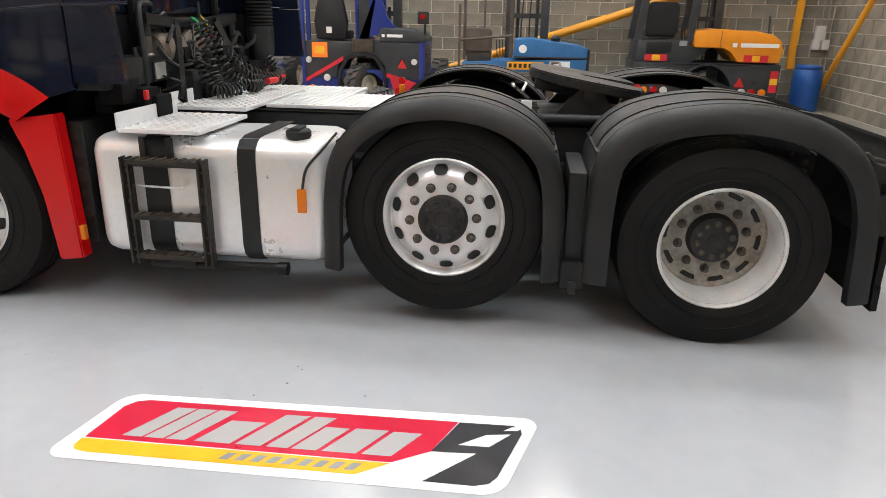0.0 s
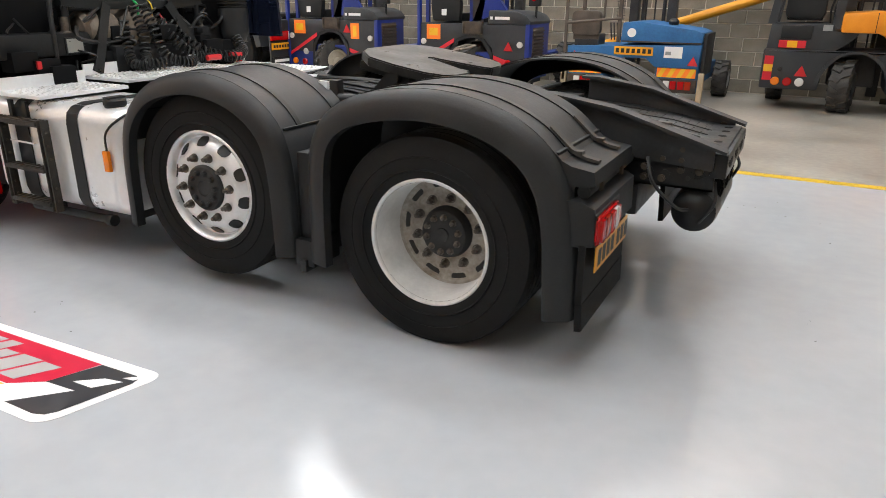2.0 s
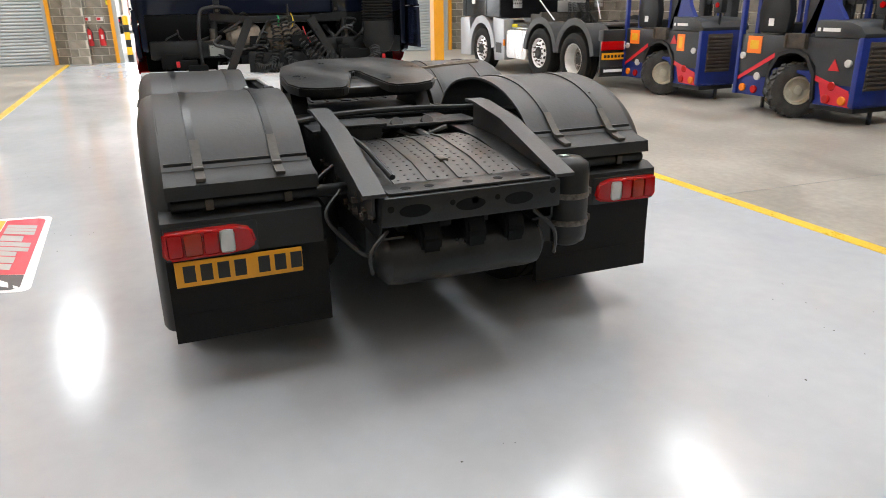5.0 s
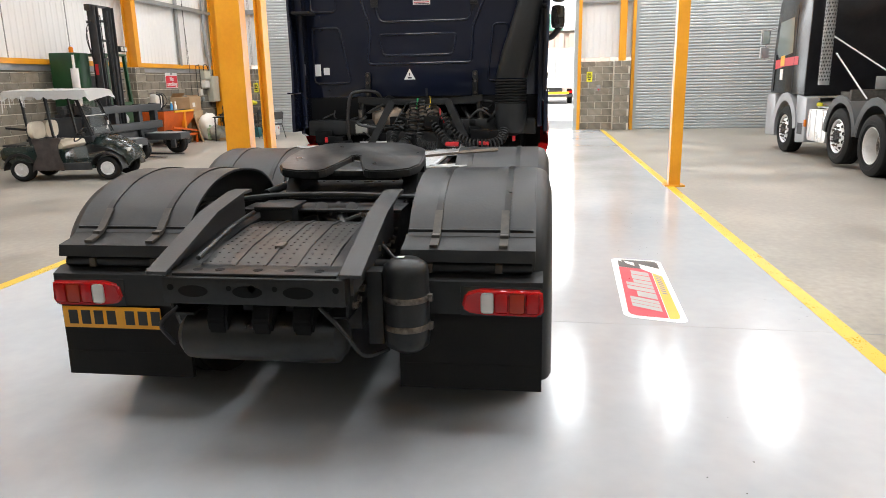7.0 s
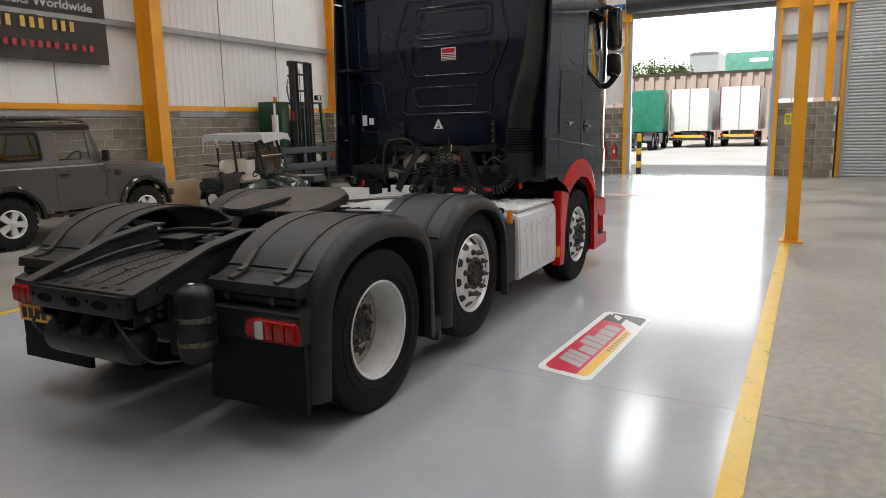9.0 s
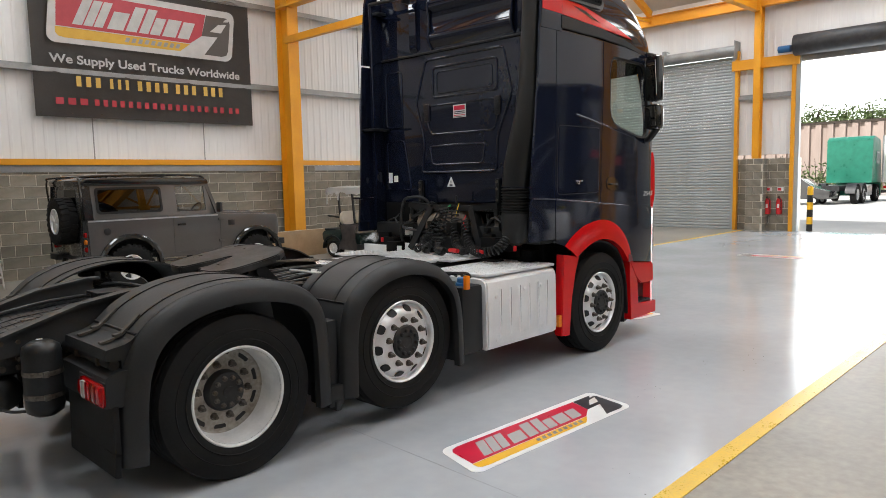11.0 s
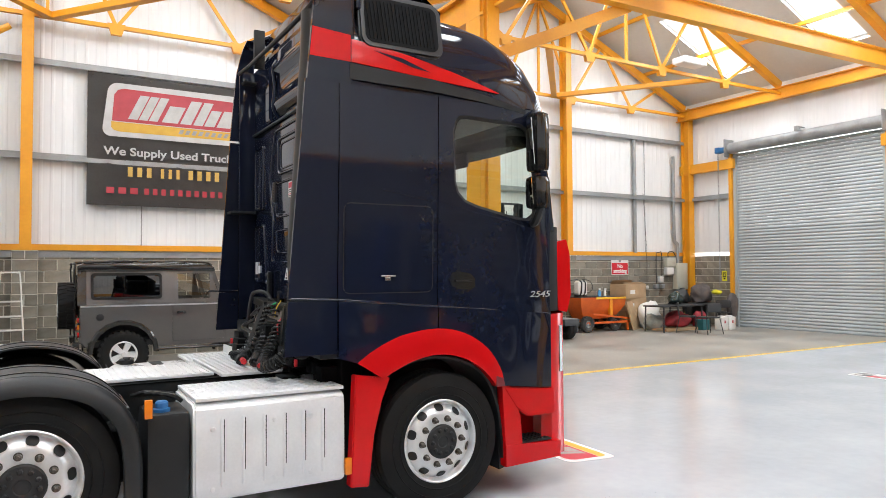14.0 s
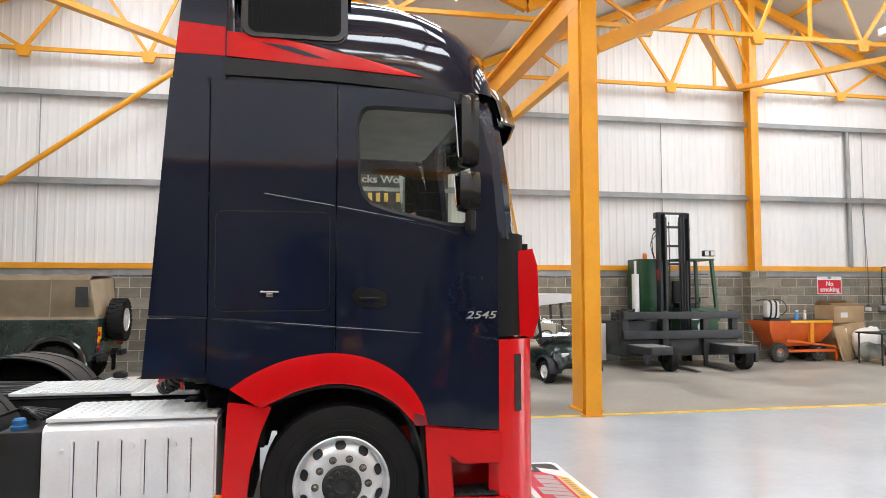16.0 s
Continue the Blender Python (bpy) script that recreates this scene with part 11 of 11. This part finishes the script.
for s in (-1, 1):
    bm = B()
    poly(bm, [(x, s * 1.224, z) for x, z in ((2.08, 2.12), (2.95, 2.02), (3.12, 2.20), (3.02, 2.80), (2.14, 2.86))])
    part("side_window", bm, "pale_glass", pc, "pale reflecting side window", 0)
    bm = B()
    poly(bm, [(x, s * 1.226, z) for x, z in ((1.70, 1.86), (2.55, 1.84), (3.15, 1.78), (3.15, 1.98), (2.5, 2.02), (1.72, 2.04))])
    part("door_stripe", bm, "sign_red", pc, "red painted door stripe", 0)
    bm = B()
    poly(bm, [(x, s * 1.229, z) for x, z in ((2.55, 1.86), (2.8, 1.84), (2.8, 2.06), (2.55, 2.08))])
    part("emblem", bm, "decal_yellow", pc, "", 0)
    panel(pc, "label_patch", "white", 2.6, 2.78, s * 1.222, s * 1.228, 1.55, 1.78)
    seam = B()
    for p, q in (((1.95, 1.3), (1.95, 3.0)), ((3.2, 1.3), (3.15, 2.1))):
        bar(seam, (p[0], s * 1.223, p[1]), (q[0], s * 1.223, q[1]), 0.012, 0.012)
    part("door_seam", seam, "black", pc)
    bm = B()
    pts = arc_points(2.2, 0.45, 0.60, 10, 172, 12, 0.66)
    strip_prism(bm, pts, offset_line(pts, 0.17), s * 1.0, s * 1.25)
    part("wheel_arch", bm, "truck_silver", parked, "silver wheel arch fairing")
    bm = B()
    rounded(bm, [(1.60, 1.26), (1.02, 1.20), (0.98, 0.30), (1.50, 0.26), (1.58, 0.70)], s * 0.95, s * 1.22, "y", 0.03)
    part("side_fairing", bm, "truck_silver", parked, "silver side fairing with steps")
    panel(parked, "step_recess", "dark_steel", 1.12, 1.40, s * 1.2, s * 1.226, 0.45, 0.68)
    panel(parked, "marker_lamp", "lens_orange", 0.96, 1.02, s * 1.2, s * 1.24, 0.62, 0.76, 0.004)
    bm = B()
    rounded(bm, [(2.82, 0.30), (3.48, 0.28), (3.50, 1.22), (2.95, 1.24), (2.84, 0.80)], s * 0.6, s * 1.24, "y", 0.04)
    part("bumper_corner", bm, "truck_silver", parked)
    bm = B()
    rounded(bm, round_rect(-0.05, 0.92, 0.36, 0.98, 0.12), s * 0.5, s * 1.2, "y", 0.02)
    tk = part("fuel_tank", bm, "alu", parked)
    for x in (0.15, 0.5, 0.8):
        panel(tk, "strap", "alu_dull", x - 0.03, x + 0.03, s * 1.195, s * 1.21, 0.38, 0.97)
    # mudguards
    for cx in (-0.65, -2.0):
        bm = B()
        pts = arc_points(cx, 0.50, 0.62, 8, 172, 12, 0.68)
        strip_prism(bm, pts, offset_line(pts, -0.03), s * 0.66, s * 1.22)
        lip = offset_line(pts, 0.10)
        strip_prism(bm, pts, lip, s * 1.20, s * 1.225)
        part("mudguard", bm, "dust_plastic", parked)
    bm = B()
    box(bm, -2.96, -2.80, min(s * 0.62, s * 1.2), max(s * 0.62, s * 1.2), 0.88, 1.08, 0.02)
    box(bm, -2.93, -2.90, min(s * 0.60, s * 1.22), max(s * 0.60, s * 1.22), 0.24, 0.90, 0.006)
    part("tail_panel", bm, "dust_plastic", parked)
    lamp = panel(parked, "rear_lamp", "lens_red", -2.97, -2.93, s * 0.66, s * 1.22, 0.72, 0.88, 0.008)
    panel(lamp, "lens", "lens_white", -2.975, -2.965, s * 0.66, s * 0.74, 0.73, 0.87)
    board = panel(parked, "lettered_board", "black", -2.95, -2.93, s * 0.66, s * 1.20, 0.28, 0.42, 0.004)
    print_bars(board, at(-2.952, s * 0.93, 0.35, FACE_WEST), 0.44, 0.08, ((0.95,),), "white")
    # tall perforated stacks
    bm = B()
    rod(bm, (0.62, s * 1.08, 1.45), (0.62, s * 1.08, 3.5), 0.10, 20)
    st = part("exhaust_stack", bm, "rail_grey", parked, "tall perforated bright steel exhaust stack")
    hole = B()
    for k in range(28):
        for a in range(12):
            ang = a * math.tau / 12 + (k % 2) * 0.26
            p = Vector((0.62 + 0.1005 * math.cos(ang), s * 1.08 + 0.1005 * math.sin(ang), 1.55 + k * 0.068))
            u, v = Vector((-math.sin(ang), math.cos(ang), 0)) * 0.019, Vector((0, 0, 0.026))
            poly(hole, [tuple(p + u), tuple(p + v), tuple(p - u), tuple(p - v)])
    part("perforation", hole, "dark_steel", st, "", 0)
    bm = B()
    tube(bm, [(3.30, s * 1.2, 2.7), (3.46, s * 1.38, 2.66), (3.46, s * 1.38, 2.02), (3.34, s * 1.22, 1.98)], 0.02, 8)
    box(bm, 3.42, 3.52, min(s * 1.30, s * 1.50), max(s * 1.30, s * 1.50), 2.34, 2.68, 0.03)
    box(bm, 3.42, 3.52, min(s * 1.30, s * 1.50), max(s * 1.30, s * 1.50), 2.04, 2.30, 0.03)
    mr = part("door_mirror", bm, "truck_silver", pc)
    panel(mr, "mirror_glass", "mirror", 3.412, 3.42, s * 1.32, s * 1.48, 2.37, 2.65)
    # stays
    bm = B()
    rod(bm, (0.85, s * 1.0, 2.45), (0.2, -s * 0.25, 1.45), 0.015, 8)
    part("stay", bm, "alu_dull", parked, "bright steel bracing stay")
    bm = B()
    rod(bm, (0.62, s * 0.9, 2.05), (-0.2, s * 0.6, 1.2), 0.015, 8)
    part("stay", bm, "alu_dull", parked)
plate = panel(parked, "number_plate", "plate_yellow", -2.955, -2.935, 0.68, 1.20, 0.55, 0.67, 0.004)
print_bars(plate, at(-2.957, 0.94, 0.61, FACE_WEST), 0.44, 0.08, ((0.12,) * 6,), "black")
for z in (0.5, 0.75, 1.0, 1.25, 1.5, 1.75):
    panel(parked, "grille_bar", "truck_silver", 3.40, 3.46, -1.0, 1.0, z, z + 0.12, 0.01)
bm = B()
box(bm, 0.3, 1.0, -1.0, 1.0, 1.05, 1.12, 0.01)
box(bm, 0.1, 0.2, -0.75, 0.75, 1.12, 1.36, 0.02)
for y in (-0.72, -0.2, 0.2, 0.72):
    box(bm, 0.2, 0.6, y - 0.03, y + 0.03, 1.12, 1.32, 0.01)
part("rear_cross_frame", bm, "strap_brown", parked, "dirty brown frame behind the cab")
panel(parked, "rear_plate", "rail_grey", 0.06, 0.09, -0.36, 0.36, 1.36, 1.60, 0.01)
rng = random.Random(21)
for k in range(10):
    y = rng.uniform(-0.45, 0.1)
    bm = B()
    tube(bm, coil([(0.0, y, 1.55), (-0.1, y + rng.uniform(-0.1, 0.1), 1.3), (-0.15, y + rng.uniform(-0.2, 0.2), 1.1)], 15, 0.035, 8), 0.008, 5)
    part("coiled_hose", bm, "hose", parked, "black coiled hose")
bm = B()
rounded(bm, round_rect(-2.45, -1.55, -0.45, 0.45, 0.18), 1.10, 1.17, "z", 0.02)
part("fifth_wheel", bm, "grease", parked)
panel(parked, "catwalk", "alu_dull", -0.1, 1.1, -1.0, 1.0, 1.0, 1.03)
panel(parked, "yellow_rag", "text_hivis", 0.75, 0.95, 0.85, 1.05, 1.03, 1.1, 0.02)
# ---- the yard beyond the open door ----
def trailer(x, y0, y1, z0, z1, label, edge=None):
    t = thing("box_trailer", label, "trailer", pose(x, (y0 + y1) / 2, -0.03))
    w = (y1 - y0) / 2
    bm = B()
    box(bm, -7.0, 0.0, -w, w, z0, z1, 0.04)
    part("body", bm, "trailer_white", t)
    for s in (-1, 1):
        panel(t, "corner_post", edge or "rail_grey", 0.0, 0.05, s * w - 0.06 * s, s * w, z0, z1)
        panel(t, "door_rail", "rail_grey", 0.0, 0.03, -0.03, 0.03, z0, z1) if s > 0 else None
        panel(t, "rear_lamp", "lens_red", 0.0, 0.05, s * (w - 0.35), s * (w - 0.1), 0.75, 0.9)
        for x2 in (-1.6, -2.9):
            put_wheel(t, TYRE, PIECE[True][0], x2, s * (w - 0.18), 0.5, s)
    panel(t, "under_run_bar", "dark_steel", -0.1, 0.05, -w, w, 0.5, 0.65)
    panel(t, "chassis_frame", "dark_steel", -6.8, -0.1, -0.5, 0.5, 0.75, z0)
    panel(t, "chevron_board", "decal_yellow", 0.05, 0.07, -w + 0.3, w - 0.3, 0.68, 0.84)
    return t


trailer(-45.0, -5.0, -2.55, 1.1, 3.8, "white box trailer parked in the bright yard")
trailer(-46.5, -2.1, 0.35, 1.1, 3.9, "white box trailer with maroon corner posts", "maroon")
trailer(-45.5, 0.9, 3.4, 1.1, 3.7, "white box trailer parked beside others")

far = thing("green_tractor_unit", "green lorry tractor unit parked in the yard", "lorry", pose(-43.5, -6.4, -0.03, 0, 0, 180))
bm = B()
rounded(bm, [(0.2, 1.1), (0.2, 3.6), (0.6, 3.8), (1.9, 3.6), (2.3, 2.3), (2.35, 1.1)], -1.2, 1.2, "y", 0.06)
part("cab", bm, "green_truck", far)
for s in (-1, 1):
    for x, d in ((1.6, False), (-1.4, False), (-2.7, True)):
        wheel(far, x, s * 1.05, 0.5, s, d)
    panel(far, "side_window", "pale_glass", 1.0, 1.8, s * 1.2, s * 1.21, 2.2, 2.9)
    panel(far, "fuel_tank", "alu", -0.7, 0.6, s * 0.6, s * 1.15, 0.4, 1.0, 0.06)
    bm = B()
    for cx in (-1.4, -2.7):
        pts = arc_points(cx, 0.5, 0.62, 8, 172, 10)
        strip_prism(bm, pts, offset_line(pts, -0.03), s * 0.7, s * 1.2)
    part("mudguard", bm, "dust_plastic", far)
panel(far, "chassis_frame", "dark_steel", -3.4, 2.0, -0.45, 0.45, 0.7, 1.0)
panel(far, "bumper", "green_truck", 2.2, 2.4, -1.2, 1.2, 0.3, 1.1, 0.03)

# rust-brown retaining wall with posts, shrubs and a fence on top
wall = thing("retaining_wall", "rust-brown sheet pile wall behind the yard", "retaining wall", pose(-62, 0, -0.03), kind="structure")
bm = B()
y = -40.0
while y < 40:
    box(bm, -0.2, 0.0, y, y + 0.45, 0, 5.7)
    box(bm, -0.05, 0.2, y + 0.45, y + 0.9, 0, 5.7)
    y += 0.9
part("sheet_pile", bm, "rusty_wall", wall)
panel(wall, "capping", "rust", -0.25, 0.25, -40, 40, 5.7, 5.9)
bank = thing("bank", "earth bank behind the retaining wall", "bank", pose(-62, 0, -0.03), kind="structure")
panel(bank, "earth", "yard", -75, -0.3, -60, 60, 0, 5.65)


def shrub(x, y, z, r, seed):
    t = thing("shrub", "green leafy shrub above the retaining wall", "shrub", pose(x, y, z))
    rng = random.Random(seed)
    bm = B()
    for k in range(5):
        a = rng.uniform(0, 6.28)
        rod(bm, (0, 0, 0), (r * 0.5 * math.cos(a), r * 0.5 * math.sin(a), r * rng.uniform(0.8, 1.3)), 0.05, 6, 0.015)
    part("branch", bm, "rust", t)
    bm = B()
    for k in range(420):
        d = Vector((rng.gauss(0, 1), rng.gauss(0, 1), rng.gauss(0, 1))).normalized() * r * rng.uniform(0.35, 1.0) * (1 + 0.3 * math.sin(5 * k))
        c = Vector((d.x, d.y, abs(d.z) * 0.9 + 0.2))
        u = Vector((rng.gauss(0, 1), rng.gauss(0, 1), rng.gauss(0, 1))).normalized() * 0.16
        v = u.orthogonal().normalized() * 0.09
        poly(bm, [tuple(c - u), tuple(c + v), tuple(c + u), tuple(c - v)])
    part("crown", bm, "leaf", t, "", 0)


for k, (y, r) in enumerate(((-16.5, 1.6), (-14.2, 1.9), (-12.0, 1.5), (-9.6, 1.8), (-7.6, 1.2), (8, 1.4), (11, 1.7))):
    shrub(-63.5 - 0.4 * (k % 3), y, 5.6, r, 30 + k)
for k, y in enumerate((-19.0, -17.2, -15.4, -13.8, -12.0, -10.4, -8.8)):
    shrub(-57.5 - 0.6 * (k % 2), y, -0.03, 1.9 + 0.3 * (k % 3), 60 + k)
far = thing("green_trailer", "pale green curtain-sided trailer on the upper level", "trailer", pose(-72, -0.6, 5.62))
panel(far, "curtain", "green_curtain", -2.4, 0, -4.0, 4.0, 0.9, 2.6, 0.04)
panel(far, "chassis_frame", "dark_steel", -2.2, -0.2, -3.9, 3.9, 0.6, 0.9)
for y in (-3.0, -2.0, 2.8):
    bm = B()
    lathe(bm, [(0, 0.0), (0.5, 0.0), (0.5, -0.3), (0, -0.3)], 20, "x", (-0.1, y, 0.5))
    part("wheel", bm, "rubber", far)
print_bars(far, at(0.02, 0.3, 1.8, FACE_EAST), 5.5, 0.6, ((0.3, 0.4),), "white")
sky = thing("backdrop", "bright white overcast sky beyond the yard", "sky", pose(-180, 0, 0), kind="structure")
bm = B()
poly(bm, [(0, -250, -1), (0, 250, -1), (0, 250, 120), (0, -250, 120)])
part("sky_sheet", bm, "sky_white", sky, "", 0)
gable = thing("far_building", "grey industrial building with a low gable roof", "building", pose(-120, -13, 5.6))
bm = B()
box(bm, -12, 0, -2.2, 2.2, 0, 7)
part("wall", bm, "shutter", gable)
bm = B()
prism(bm, [(-2.3, 7.0), (2.3, 7.0), (0, 7.25)], -12.2, 0.3, "x")
part("roof", bm, "rail_grey", gable)
car = thing("parked_car", "small dark car parked in the bright yard", "car", pose(-40, -8.2, -0.03, 0, 0, 90))
bm = B()
rounded(bm, [(-2.0, 0.3), (2.0, 0.3), (2.05, 0.75), (1.3, 0.92), (0.6, 1.42), (-1.1, 1.42), (-1.9, 0.95)], -0.85, 0.85, "y", 0.06)
part("body", bm, "lr_grey", car)
for s in (-1, 1):
    for x in (-1.25, 1.25):
        put_wheel(car, CART_TYRE, CART_RIM, x, s * 0.76, 0.225, s)
# ---- concrete blocks of the base walls ----
BLOCK_MESH = {}


def block_mesh(w, h, axis, sign):
    key = (round(w, 3), round(h, 3), axis, sign)
    if key not in BLOCK_MESH:
        e, c = 0.010, 0.003
        out = [(-w / 2, -h / 2, 0), (w / 2, -h / 2, 0), (w / 2, h / 2, 0), (-w / 2, h / 2, 0)]
        top = [(-w / 2 + c, -h / 2 + c, e), (w / 2 - c, -h / 2 + c, e), (w / 2 - c, h / 2 - c, e), (-w / 2 + c, h / 2 - c, e)]
        pts = [((u, sign * d, v) if axis == "y" else (sign * d, u, v)) for u, v, d in out + top]
        faces = [(4, 5, 6, 7)] + [(k, (k + 1) % 4, 4 + (k + 1) % 4, 4 + k) for k in range(4)]
        if (sign > 0) == (axis == "y"):
            faces = [f[::-1] for f in faces]
        BLOCK_MESH[key] = mesh_from("block", pts, faces, "block")
    return BLOCK_MESH[key]


def lay_blocks(wall_name, a, b, axis, plane, sign, top, near):
    """Courses of blocks in running bond; those within `near` are objects of their own, the rest one mesh."""
    wall = bpy.data.objects[wall_name]
    verts, faces, count = [], [], 0
    row, z = 0, 0.0
    while z < top - 0.05:
        h = min(COURSE, top - z) - 0.016
        u = a - (LONG / 2 if row % 2 else 0)
        while u < b - 0.02:
            u0, u1 = max(u, a), min(u + LONG, b)
            if u1 - u0 > 0.06:
                w, cu, cz = u1 - u0 - 0.016, (u0 + u1) / 2, z + 0.008 + h / 2
                spot = (cu, plane + sign * 0.001, cz) if axis == "y" else (plane + sign * 0.001, cu, cz)
                me = block_mesh(w, h, axis, sign)
                if near[0] <= cu <= near[1] and count < 300:
                    ob = new("block", me)
                    ob.parent, ob.location = wall, spot
                    count += 1
                else:
                    base = len(verts)
                    verts += [tuple(Vector(spot) + v.co) for v in me.vertices]
                    faces += [tuple(base + i for i in p.vertices) for p in me.polygons]
            u += LONG
        z += COURSE
        row += 1
    if verts:
        rest = new("block_rest", mesh_from("block_rest", verts, faces, "block"))
        rest.parent = wall
        tagged(rest, "grey concrete blocks farther along", "", "", "stuff")


for wall_name, a, b, axis, plane, sign, top in block_runs:
    near = {"wall_south_base": (-8.6, 4.5), "wall_north_base": (-4.6, 4.5), "wall_east_base": (4.2, 9.4)}.get(wall_name, (-20, 20))
    lay_blocks(wall_name, a, b, axis, plane, sign, top, near)
for ob in [o for o in bpy.data.objects if o.name.startswith(("wall_south_pier", "wall_west_pier"))]:
    co = [v.co for v in ob.data.vertices]
    lo = [min(c[k] for c in co) for k in range(3)]
    hi = [max(c[k] for c in co) for k in range(3)]
    if ob.name.startswith("wall_south"):
        lay_blocks(ob.name, lo[0], hi[0], "y", hi[1], 1, hi[2], (-30, 30))
        lay_blocks(ob.name, lo[1] + 0.05, hi[1], "x", hi[0], 1, hi[2], (-30, 30))
    else:
        lay_blocks(ob.name, lo[1], hi[1], "x", hi[0], 1, hi[2], (-30, 30))
        lay_blocks(ob.name, lo[0] + 0.05, hi[0], "y", hi[1], 1, hi[2], (-30, 30))
